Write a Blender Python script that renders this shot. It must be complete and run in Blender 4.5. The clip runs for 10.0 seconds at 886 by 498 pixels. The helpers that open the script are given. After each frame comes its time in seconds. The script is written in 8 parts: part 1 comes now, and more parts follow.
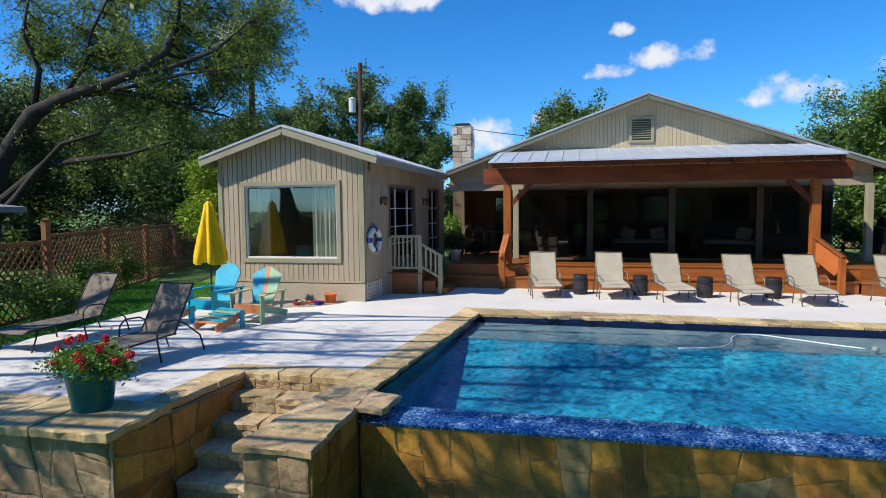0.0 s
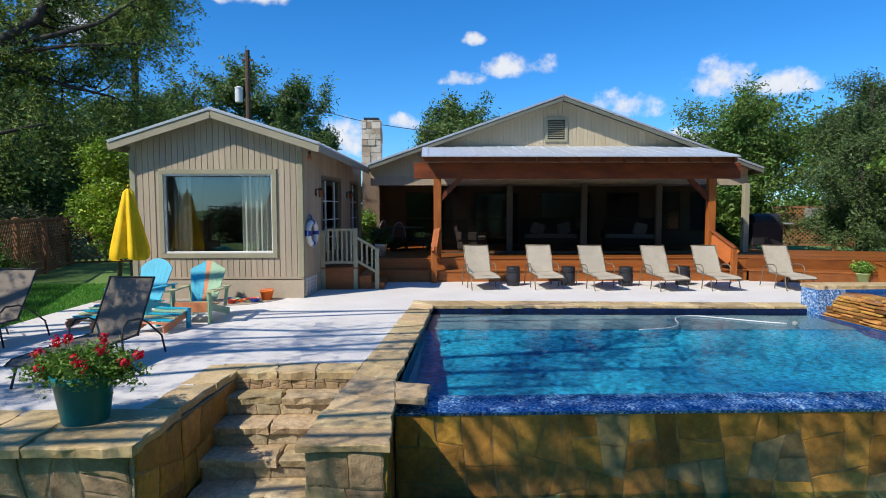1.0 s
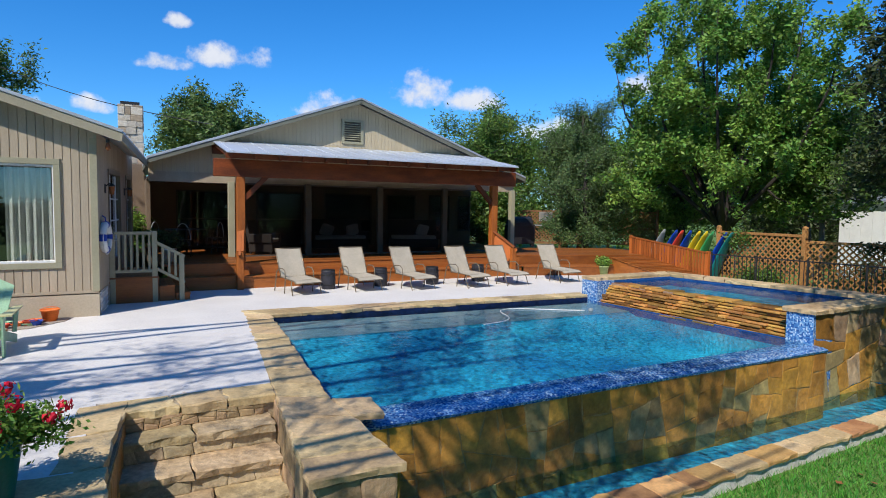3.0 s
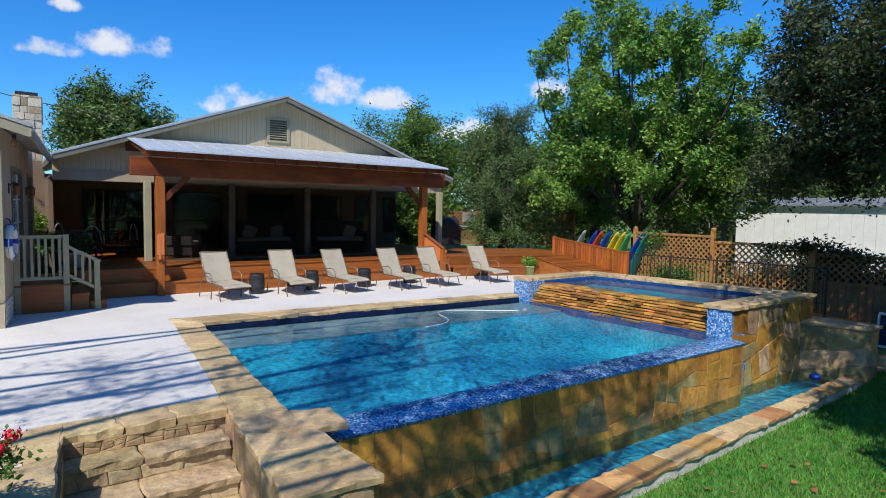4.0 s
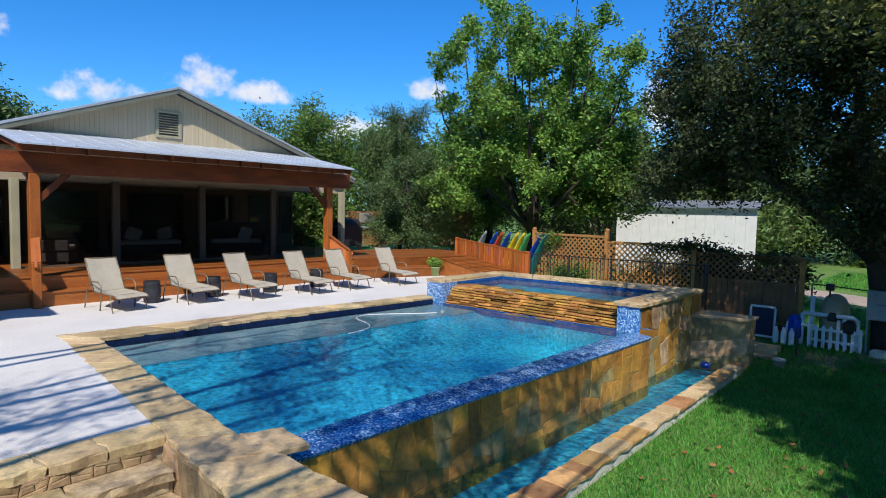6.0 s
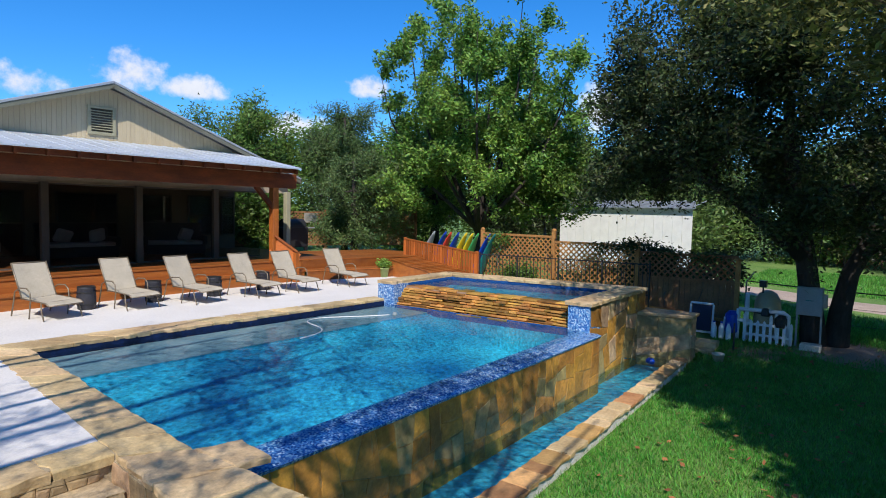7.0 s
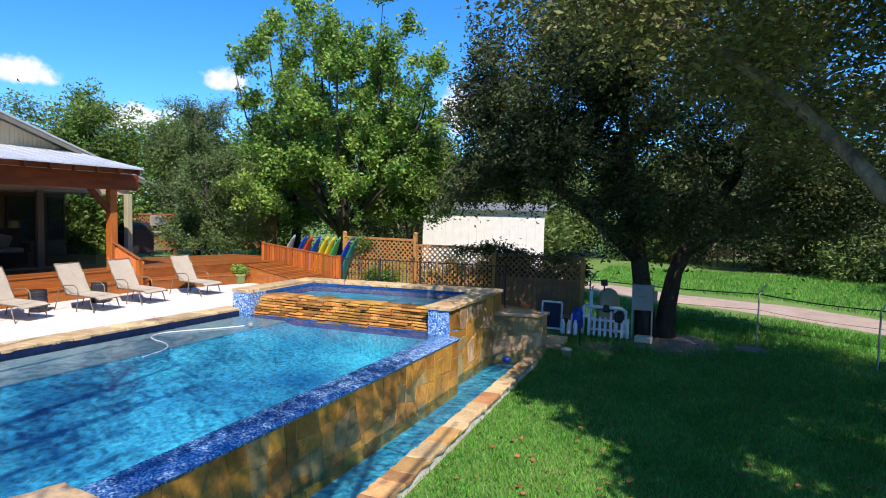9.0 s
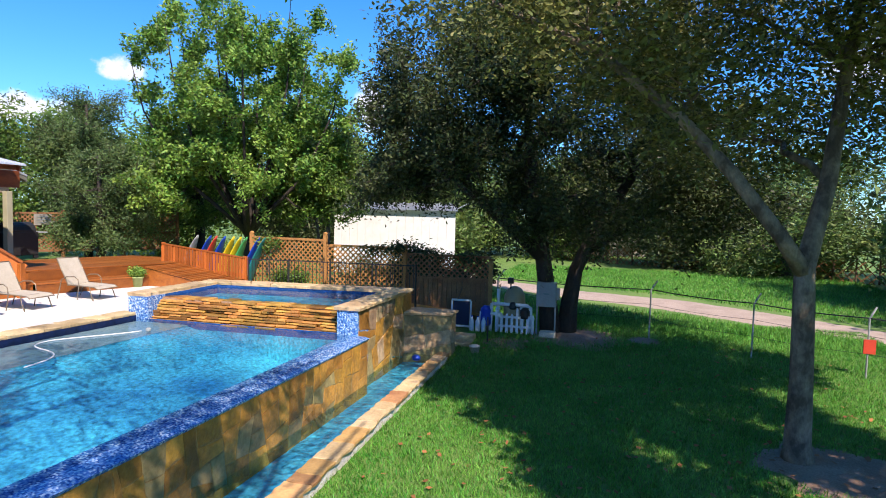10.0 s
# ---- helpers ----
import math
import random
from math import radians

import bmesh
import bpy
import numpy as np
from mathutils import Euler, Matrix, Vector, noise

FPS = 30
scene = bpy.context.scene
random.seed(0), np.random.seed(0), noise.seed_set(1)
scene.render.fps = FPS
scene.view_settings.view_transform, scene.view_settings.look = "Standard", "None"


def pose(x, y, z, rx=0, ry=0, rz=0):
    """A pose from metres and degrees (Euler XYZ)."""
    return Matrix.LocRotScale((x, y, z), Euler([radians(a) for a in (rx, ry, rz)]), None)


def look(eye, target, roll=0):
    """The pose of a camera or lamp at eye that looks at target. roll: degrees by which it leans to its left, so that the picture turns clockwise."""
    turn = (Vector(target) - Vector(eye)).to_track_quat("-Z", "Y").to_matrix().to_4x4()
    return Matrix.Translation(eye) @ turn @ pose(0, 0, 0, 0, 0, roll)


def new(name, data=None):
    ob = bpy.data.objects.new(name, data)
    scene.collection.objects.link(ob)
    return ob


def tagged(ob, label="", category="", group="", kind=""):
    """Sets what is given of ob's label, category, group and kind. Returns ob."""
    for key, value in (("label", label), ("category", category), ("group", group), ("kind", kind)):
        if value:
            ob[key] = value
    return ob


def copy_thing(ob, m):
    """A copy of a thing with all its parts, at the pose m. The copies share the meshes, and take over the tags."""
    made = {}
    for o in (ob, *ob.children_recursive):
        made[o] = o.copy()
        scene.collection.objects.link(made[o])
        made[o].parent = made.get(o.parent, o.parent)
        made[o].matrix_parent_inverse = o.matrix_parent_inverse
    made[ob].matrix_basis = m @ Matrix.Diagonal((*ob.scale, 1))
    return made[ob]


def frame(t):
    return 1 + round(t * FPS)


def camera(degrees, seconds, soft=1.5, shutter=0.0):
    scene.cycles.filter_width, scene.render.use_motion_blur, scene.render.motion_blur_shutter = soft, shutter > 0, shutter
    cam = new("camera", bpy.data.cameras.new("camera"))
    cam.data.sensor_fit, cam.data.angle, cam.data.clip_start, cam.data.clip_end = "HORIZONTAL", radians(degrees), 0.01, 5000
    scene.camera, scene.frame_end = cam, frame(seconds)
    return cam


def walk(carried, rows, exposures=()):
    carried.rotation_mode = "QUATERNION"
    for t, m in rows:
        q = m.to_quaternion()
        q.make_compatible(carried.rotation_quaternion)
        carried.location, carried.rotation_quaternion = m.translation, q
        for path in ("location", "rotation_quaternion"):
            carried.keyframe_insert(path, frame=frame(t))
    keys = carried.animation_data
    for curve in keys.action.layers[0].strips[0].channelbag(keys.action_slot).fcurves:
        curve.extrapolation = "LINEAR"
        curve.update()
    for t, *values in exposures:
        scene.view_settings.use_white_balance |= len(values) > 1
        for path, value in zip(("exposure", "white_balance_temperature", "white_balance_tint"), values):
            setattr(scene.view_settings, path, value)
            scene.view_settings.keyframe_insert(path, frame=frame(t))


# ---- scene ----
cam = camera(73.1, 10.0, soft=1.0)
PATH = [
    (0, (-3.37, 0.378, 2.145), (-3.791, 2.328, 2.005), -0.6),
    (0.5, (-4.322, 0.319, 2.032), (-4.508, 2.306, 1.893), -0.4),
    (1, (-5.287, 0.313, 1.961), (-5.238, 2.307, 1.822), -0.1),
    (1.5, (-6.232, 0.388, 1.955), (-5.913, 2.357, 1.817), 0.2),
    (2, (-6.98, 0.546, 1.943), (-6.423, 2.462, 1.807), 0.4),
    (2.5, (-7.344, 0.703, 1.986), (-6.584, 2.548, 1.849), 0.5),
    (2.7, (-7.45, 0.804, 2.006), (-6.61, 2.614, 1.867), 0.7),
    (3.8, (-7.832, 1.17, 2.075), (-6.7, 2.814, 1.944), 0.8),
    (4, (-7.962, 1.227, 2.087), (-6.78, 2.835, 1.952), 1.0),
    (4.5, (-8.141, 1.344, 2.148), (-6.854, 2.869, 2.01), 1.1),
    (5, (-8.272, 1.534, 2.155), (-6.908, 2.99, 2.019), 1.2),
    (5.2, (-8.308, 1.602, 2.151), (-6.916, 3.032, 2.015), 1.3),
    (6.5, (-8.532, 1.984, 2.151), (-7.0, 3.264, 2.021), 1.1),
    (7, (-8.546, 2.065, 2.19), (-6.947, 3.259, 2.059), 1.2),
    (7.5, (-8.557, 2.113, 2.256), (-6.894, 3.216, 2.124), 1.2),
    (8, (-8.535, 2.123, 2.322), (-6.823, 3.147, 2.189), 1.2),
    (8.5, (-8.461, 2.068, 2.333), (-6.697, 3.001, 2.207), 1.2),
    (9, (-8.457, 1.984, 2.333), (-6.633, 2.794, 2.209), 1.3),
    (9.5, (-8.499, 1.904, 2.354), (-6.624, 2.59, 2.231), 1.4),
    (10, (-8.536, 1.83, 2.364), (-6.615, 2.372, 2.244), 1.5),
]
walk(cam, [(t, look(eye, target, roll)) for t, eye, target, roll in PATH], [(0.0, 0.05, 6500, 10), (2.5, -0.03, 6350, 11), (5.0, -0.02, 6300, 11), (7.0, 0.06, 6350, 12), (8.0, 0.2, 6450, 14), (10.0, 0.64, 6850, 21)])

# ---- light ----
SUN_TO = Vector((0.77, 0.58, -1.0)).normalized()
sun = new("sun", bpy.data.lights.new("sun", "SUN"))
sun.data.energy, sun.data.angle, sun.data.color = 5.0, radians(0.53), (1.0, 0.935, 0.82)
sun.rotation_mode = "QUATERNION"
sun.rotation_quaternion = SUN_TO.to_track_quat("-Z", "Y")

world = bpy.data.worlds.new("sky")
scene.world = world
world.use_nodes = True


def build_sky():
    nt = world.node_tree
    nt.nodes.clear()
    N, L = nt.nodes.new, nt.links.new
    out, bg, sky = N("ShaderNodeOutputWorld"), N("ShaderNodeBackground"), N("ShaderNodeTexSky")
    sky.sky_type, sky.sun_disc = "NISHITA", False
    sky.sun_elevation = math.asin(-SUN_TO.z)
    sky.sun_rotation = math.atan2(-SUN_TO.x, -SUN_TO.y)
    sky.air_density, sky.dust_density, sky.ozone_density, sky.altitude = 1.0, 0.2, 1.6, 200

    def mth(op, a, b=None, c=None):
        n = N("ShaderNodeMath")
        n.operation = op
        for k, v in enumerate((a, b, c)):
            if v is None:
                continue
            if isinstance(v, (int, float)):
                n.inputs[k].default_value = v
            else:
                L(v, n.inputs[k])
        return n.outputs[0]
    tc, sep = N("ShaderNodeTexCoord"), N("ShaderNodeSeparateXYZ")
    L(tc.outputs["Generated"], sep.inputs[0])
    az = mth("ARCTAN2", sep.outputs[0], sep.outputs[1])
    el = mth("ARCSINE", sep.outputs[2])
    # fair-weather clouds: azimuth, elevation, half width, half height in degrees
    clouds = [(8, 13.2, 4.5, 1.5), (3.5, 12.4, 3.0, 1.1), (4.4, 15.8, 1.3, 1.0), (25.8, 11.0, 3.4, 2.5), (30.5, 10.3, 4.0, 1.5), (17.8, 9.4, 4.2, 1.9),
              (-16.7, 19.3, 7, 2.2), (-8, 6.5, 3.2, 2.6), (-2.2, 8.4, 1.8, 1.1), (23.4, 6.2, 3.6, 1.6), (46, 11.5, 2.4, 1.5),
              (39, 7.6, 4.5, 1.8), (67.8, 9.5, 2.8, 3.2), (109, 12, 4, 4.0), (90, 20, 5, 3), (-40, 9, 4, 3), (-30, 15, 3, 3), 
              (140, 14, 9, 3), (180, 18, 9, 3), (220, 12, 9, 3), (255, 20, 8, 3)]
    total = None
    for a, e, w, h in clouds:
        if a > 180:
            a -= 360
        da = mth("MULTIPLY", mth("SUBTRACT", az, radians(a)), 1 / radians(w))
        de = mth("MULTIPLY", mth("SUBTRACT", el, radians(e - 0.6)), 1 / radians(h))
        # flat base: the lower half falls off faster
        de = mth("MAXIMUM", de, mth("MULTIPLY", de, -1.7))
        d = mth("SUBTRACT", 1.0, mth("ADD", mth("MULTIPLY", da, da), mth("MULTIPLY", de, de)))
        total = d if total is None else mth("MAXIMUM", total, d)
    total = mth("MAXIMUM", total, -1.0)
    noi = N("ShaderNodeTexNoise")
    noi.inputs["Scale"].default_value, noi.inputs["Detail"].default_value, noi.inputs["Roughness"].default_value = 22, 6, 0.6
    L(tc.outputs["Generated"], noi.inputs["Vector"])
    f = mth("ADD", total, mth("MULTIPLY", mth("SUBTRACT", noi.outputs["Fac"], 0.5), 3.2))
    ramp = N("ShaderNodeMapRange")
    ramp.interpolation_type = "SMOOTHSTEP"
    for k, v in (("From Min", 0.15), ("From Max", 1.1), ("To Min", 0.0), ("To Max", 0.95)):
        ramp.inputs[k].default_value = v
    L(f, ramp.inputs["Value"])
    mix, white, hsv = N("ShaderNodeMix"), N("ShaderNodeMix"), N("ShaderNodeHueSaturation")
    hsv.inputs["Saturation"].default_value = 1.12
    tint = N("ShaderNodeMix")
    tint.data_type, tint.blend_type = "RGBA", "MULTIPLY"
    tint.inputs[0].default_value = 1.0
    tint.inputs[7].default_value = (0.64, 1.07, 1.58, 1)
    L(sky.outputs[0], tint.inputs[6])
    L(tint.outputs[2], hsv.inputs["Color"])
    for n in (mix, white):
        n.data_type = "RGBA"
    white.inputs[6].default_value, white.inputs[7].default_value = (6.0, 6.4, 7.2, 1), (9.5, 9.6, 9.8, 1)
    L(noi.outputs["Fac"], white.inputs[0])
    L(ramp.outputs[0], mix.inputs[0])
    L(hsv.outputs[0], mix.inputs[6])
    L(white.outputs[2], mix.inputs[7])
    L(mix.outputs[2], bg.inputs["Color"])
    bg.inputs["Strength"].default_value = 0.104
    L(bg.outputs[0], out.inputs[0])


build_sky()


# ---- materials ----
def mk(name, c1, c2, scale=3.0, fine=60.0, rough=0.7, bump=0.25, metal=0.0, var=0.0, hue=0.0, spec=0.4, stretch=(1, 1, 1), contrast=0.2, island=False, fine_amt=0.25, transl=0.0):
    """A weathered surface: two colours mixed by a large noise, fine grain over it, relief, and a shift from piece to piece."""
    m = bpy.data.materials.new(name)
    m.use_nodes = True
    nt = m.node_tree
    N, L = nt.nodes.new, nt.links.new
    b = nt.nodes["Principled BSDF"]
    b.inputs["Roughness"].default_value, b.inputs["Metallic"].default_value, b.inputs["Specular IOR Level"].default_value = rough, metal, spec
    tc, mp = N("ShaderNodeTexCoord"), N("ShaderNodeMapping")
    geo = N("ShaderNodeNewGeometry")
    L(geo.outputs["Position"], mp.inputs["Vector"])
    mp.inputs["Scale"].default_value = stretch
    n1, n2 = N("ShaderNodeTexNoise"), N("ShaderNodeTexNoise")
    n1.inputs["Scale"].default_value, n1.inputs["Detail"].default_value, n1.inputs["Roughness"].default_value = scale, 5, 0.6
    n2.inputs["Scale"].default_value, n2.inputs["Detail"].default_value, n2.inputs["Roughness"].default_value = fine, 4, 0.65
    for n in (n1, n2):
        L(mp.outputs[0], n.inputs["Vector"])
    r = N("ShaderNodeMapRange")
    r.inputs["From Min"].default_value, r.inputs["From Max"].default_value = 0.5 - contrast, 0.5 + contrast
    L(n1.outputs["Fac"], r.inputs["Value"])
    mix = N("ShaderNodeMix")
    mix.data_type = "RGBA"
    mix.inputs[6].default_value, mix.inputs[7].default_value = (*c1, 1), (*c2, 1)
    L(r.outputs[0], mix.inputs[0])
    hsv = N("ShaderNodeHueSaturation")
    L(mix.outputs[2], hsv.inputs["Color"])
    v = N("ShaderNodeMapRange")
    v.inputs["From Min"].default_value, v.inputs["From Max"].default_value = 0.3, 0.7
    v.inputs["To Min"].default_value, v.inputs["To Max"].default_value = 1 - fine_amt, 1 + fine_amt
    L(n2.outputs["Fac"], v.inputs["Value"])
    val = v.outputs[0]
    if var or hue:
        if island:
            rnd = geo.outputs["Random Per Island"]
        else:
            rnd = N("ShaderNodeObjectInfo").outputs["Random"]
        vv = N("ShaderNodeMapRange")
        vv.inputs["To Min"].default_value, vv.inputs["To Max"].default_value = 1 - var, 1 + var
        L(rnd, vv.inputs["Value"])
        mul = N("ShaderNodeMath")
        mul.operation = "MULTIPLY"
        L(val, mul.inputs[0])
        L(vv.outputs[0], mul.inputs[1])
        val = mul.outputs[0]
        if hue:
            fr = N("ShaderNodeMath")
            fr.operation = "MULTIPLY"
            fr.inputs[1].default_value = 7.31
            L(rnd, fr.inputs[0])
            fr2 = N("ShaderNodeMath")
            fr2.operation = "FRACT"
            L(fr.outputs[0], fr2.inputs[0])
            hh = N("ShaderNodeMapRange")
            hh.inputs["To Min"].default_value, hh.inputs["To Max"].default_value = 0.5 - hue, 0.5 + hue
            L(fr2.outputs[0], hh.inputs["Value"])
            L(hh.outputs[0], hsv.inputs["Hue"])
    L(val, hsv.inputs["Value"])
    L(hsv.outputs[0], b.inputs["Base Color"])
    if bump:
        bp = N("ShaderNodeBump")
        bp.inputs["Strength"].default_value, bp.inputs["Distance"].default_value = bump, 0.02
        L(n2.outputs["Fac"], bp.inputs["Height"])
        L(bp.outputs[0], b.inputs["Normal"])
    if transl:
        tr, ms = N("ShaderNodeBsdfTranslucent"), N("ShaderNodeMixShader")
        L(hsv.outputs[0], tr.inputs["Color"])
        ms.inputs[0].default_value = transl
        L(b.outputs[0], ms.inputs[1])
        L(tr.outputs[0], ms.inputs[2])
        L(ms.outputs[0], nt.nodes["Material Output"].inputs["Surface"])
    return m


def mosaic(name, tile=0.022):
    """Small blue glass tiles in light joints."""
    m = mk(name, (0.02, 0.09, 0.42), (0.05, 0.22, 0.6), 8, 60, 0.2, 0.0, spec=0.6)
    nt = m.node_tree
    N, L = nt.nodes.new, nt.links.new
    b = nt.nodes["Principled BSDF"]
    geo = N("ShaderNodeNewGeometry")
    sc = N("ShaderNodeVectorMath")
    sc.operation = "SCALE"
    sc.inputs["Scale"].default_value = 1 / tile
    L(geo.outputs["Position"], sc.inputs[0])
    fl = N("ShaderNodeVectorMath")
    fl.operation = "FLOOR"
    L(sc.outputs[0], fl.inputs[0])
    wn = N("ShaderNodeTexWhiteNoise")
    L(fl.outputs[0], wn.inputs["Vector"])
    ramp = N("ShaderNodeValToRGB")
    ramp.color_ramp.interpolation = "CONSTANT"
    els = ramp.color_ramp.elements
    els[0].color = (0.025, 0.09, 0.30, 1)
    els[1].position, els[1].color = 0.24, (0.06, 0.18, 0.46, 1)
    for p, c in ((0.48, (0.11, 0.27, 0.54, 1)), (0.68, (0.22, 0.39, 0.62, 1)), (0.86, (0.48, 0.60, 0.72, 1))):
        e = els.new(p)
        e.color = c
    L(wn.outputs["Value"], ramp.inputs[0])
    L(ramp.outputs[0], b.inputs["Base Color"])
    return m


def water(name, tint, bump=0.25, scale=3.0):
    """Clear moving water: tinted light passes, and a rippled surface gleams by Fresnel."""
    m = bpy.data.materials.new(name)
    m.use_nodes = True
    nt = m.node_tree
    N, L = nt.nodes.new, nt.links.new
    nt.nodes.remove(nt.nodes["Principled BSDF"])
    tr, gl, fr, ms = N("ShaderNodeBsdfTransparent"), N("ShaderNodeBsdfGlossy"), N("ShaderNodeFresnel"), N("ShaderNodeMixShader")
    tr.inputs["Color"].default_value = (*tint, 1)
    gl.inputs["Roughness"].default_value = 0.10
    gl.inputs["Color"].default_value = (0.55, 0.59, 0.63, 1)
    fr.inputs["IOR"].default_value = 1.33
    geo, n1, bp = N("ShaderNodeNewGeometry"), N("ShaderNodeTexNoise"), N("ShaderNodeBump")
    n1.inputs["Scale"].default_value, n1.inputs["Detail"].default_value, n1.inputs["Distortion"].default_value = scale, 4, 0.6
    L(geo.outputs["Position"], n1.inputs["Vector"])
    bp.inputs["Strength"].default_value, bp.inputs["Distance"].default_value = bump, 0.06
    L(n1.outputs["Fac"], bp.inputs["Height"])
    L(bp.outputs[0], gl.inputs["Normal"])
    L(bp.outputs[0], fr.inputs["Normal"])
    L(fr.outputs[0], ms.inputs[0])
    L(tr.outputs[0], ms.inputs[1])
    L(gl.outputs[0], ms.inputs[2])
    L(ms.outputs[0], nt.nodes["Material Output"].inputs["Surface"])
    return m


def glass(name, tint=(0.9, 0.95, 0.95), ior=1.5):
    m = water(name, tint, 0.0, 1.0)
    for n in m.node_tree.nodes:
        if n.type == "FRESNEL":
            n.inputs["IOR"].default_value = ior
        if n.type == "BSDF_GLOSSY":
            n.inputs["Roughness"].default_value = 0.0
            n.inputs["Color"].default_value = (1, 1, 1, 1)
    return m


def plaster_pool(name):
    """Blue aggregate plaster, cloudy at large scale; its pebble mottle also paints ripple light."""
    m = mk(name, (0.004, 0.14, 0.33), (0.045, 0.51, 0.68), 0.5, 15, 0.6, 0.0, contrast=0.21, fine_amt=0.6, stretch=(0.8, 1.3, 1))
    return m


M = {}
M["terrace"] = mk("pale brushed concrete", (0.74, 0.71, 0.67), (0.60, 0.57, 0.54), 0.9, 26, 0.85, 0.35, contrast=0.3, fine_amt=0.10)
M["flag"] = mk("tan flagstone", (0.60, 0.45, 0.25), (0.42, 0.29, 0.145), 1.4, 22, 0.8, 0.4, var=0.22, hue=0.008, contrast=0.15, fine_amt=0.2)
M["flag_orange"] = mk("orange tan flagstone", (0.60, 0.36, 0.14), (0.38, 0.20, 0.075), 1.6, 18, 0.75, 0.5, var=0.38, hue=0.015, contrast=0.16, fine_amt=0.16)
M["flag_step"] = mk("worn brown flagstone", (0.60, 0.46, 0.28), (0.34, 0.235, 0.125), 2.2, 16, 0.8, 0.8, var=0.22, hue=0.015, contrast=0.2, fine_amt=0.3)
M["flag_grey"] = mk("grey buff flagstone", (0.52, 0.42, 0.27), (0.38, 0.29, 0.17), 2.4, 22, 0.8, 0.6, var=0.25, hue=0.01, contrast=0.2, fine_amt=0.3)
M["stone"] = mk("golden brown wall stone", (0.55, 0.28, 0.05), (0.28, 0.145, 0.034), 2.6, 14, 0.4, 0.6, var=0.36, hue=0.008, contrast=0.2)
M["stone_olive"] = mk("olive grey wall stone", (0.35, 0.275, 0.115), (0.21, 0.165, 0.07), 2.2, 14, 0.45, 0.5, var=0.3, hue=0.012, contrast=0.2)
M["stone_pale"] = mk("pale tan wall stone", (0.52, 0.37, 0.21), (0.25, 0.16, 0.085), 3.0, 10, 0.8, 1.0, var=0.28, hue=0.012, contrast=0.22)
M["mortar"] = mk("sandy mortar", (0.46, 0.37, 0.24), (0.30, 0.23, 0.14), 4, 50, 0.95, 0.6)
M["mortar_white"] = mk("white mortar wash", (0.70, 0.68, 0.63), (0.50, 0.48, 0.44), 4, 30, 0.95, 0.6)
M["ledge"] = mk("rusty ledge stone", (0.56, 0.29, 0.07), (0.30, 0.145, 0.036), 3, 25, 0.5, 0.6, var=0.55, hue=0.014)
M["mosaic"] = mosaic("blue glass mosaic")
M["mosaic_dark"] = mk("navy waterline tile", (0.003, 0.008, 0.03), (0.008, 0.02, 0.08), 9, 40, 0.25, 0.0)
M["mosaic_blue"] = mk("royal blue waterline tile", (0.012, 0.05, 0.19), (0.03, 0.12, 0.36), 18, 60, 0.25, 0.0)
M["pool_pale"] = mk("turquoise trough plaster", (0.014, 0.24, 0.42), (0.07, 0.44, 0.60), 2.5, 9, 0.6, 0.0, contrast=0.12, fine_amt=0.5)
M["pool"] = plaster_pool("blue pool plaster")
M["shelf"] = mk("shallow shelf plaster", (0.15, 0.26, 0.32), (0.24, 0.34, 0.38), 1.0, 12, 0.6, 0.0, contrast=0.15)
M["water"] = water("pool water", (0.85, 0.96, 0.99), 0.16, 5.0)
M["water_trough"] = water("trough water", (0.75, 0.93, 0.97), 0.6, 6)
M["deck"] = mk("oiled cedar deck board", (0.35, 0.115, 0.023), (0.19, 0.056, 0.014), 2, 30, 0.42, 0.25, var=0.32, stretch=(0.25, 4, 4), contrast=0.28)
# porch timber under the roof, darkened in colour for the shade there
M["beam"] = mk("stained cedar in roof shade", (0.20, 0.047, 0.010), (0.105, 0.024, 0.006), 2, 30, 0.55, 0.25, var=0.25, stretch=(0.5, 2, 2), contrast=0.12)
# the same timber in the sun, with the lit tone in its colour
M["post_timber"] = mk("stained cedar in sun", (0.43, 0.13, 0.022), (0.27, 0.075, 0.014), 2.4, 30, 0.55, 0.3, var=0.1, stretch=(3, 3, 0.5), contrast=0.2)
M["mortar_wet"] = mk("wet ochre mortar", (0.42, 0.29, 0.12), (0.28, 0.18, 0.07), 4, 50, 0.7, 0.6)
M["siding"] = mk("taupe painted siding", (0.475, 0.39, 0.28), (0.405, 0.33, 0.235), 1.2, 40, 0.75, 0.2, var=0.08, stretch=(4, 4, 0.4), fine_amt=0.1)
M["siding_house"] = mk("warm tan painted siding", (0.53, 0.44, 0.29), (0.47, 0.385, 0.25), 1.2, 40, 0.75, 0.15, var=0.03, stretch=(4, 4, 0.4), fine_amt=0.06)
# brown porch interior, the recess's shade put into the colour
M["porch_wall"] = mk("shade-dark brown porch wall", (0.23, 0.165, 0.11), (0.17, 0.12, 0.08), 1.2, 40, 0.75, 0.2)
M["trim"] = mk("olive grey painted trim", (0.36, 0.335, 0.225), (0.30, 0.28, 0.185), 2, 40, 0.6, 0.15, fine_amt=0.08)
M["cream"] = mk("sage cream painted wood", (0.40, 0.37, 0.25), (0.33, 0.31, 0.205), 2, 40, 0.6, 0.15, fine_amt=0.08)
M["fascia"] = mk("pale fascia board", (0.52, 0.48, 0.38), (0.45, 0.41, 0.31), 2, 40, 0.6, 0.1, fine_amt=0.06)
M["rake"] = mk("taupe rake board", (0.38, 0.34, 0.24), (0.31, 0.275, 0.19), 2, 40, 0.6, 0.1, fine_amt=0.08)
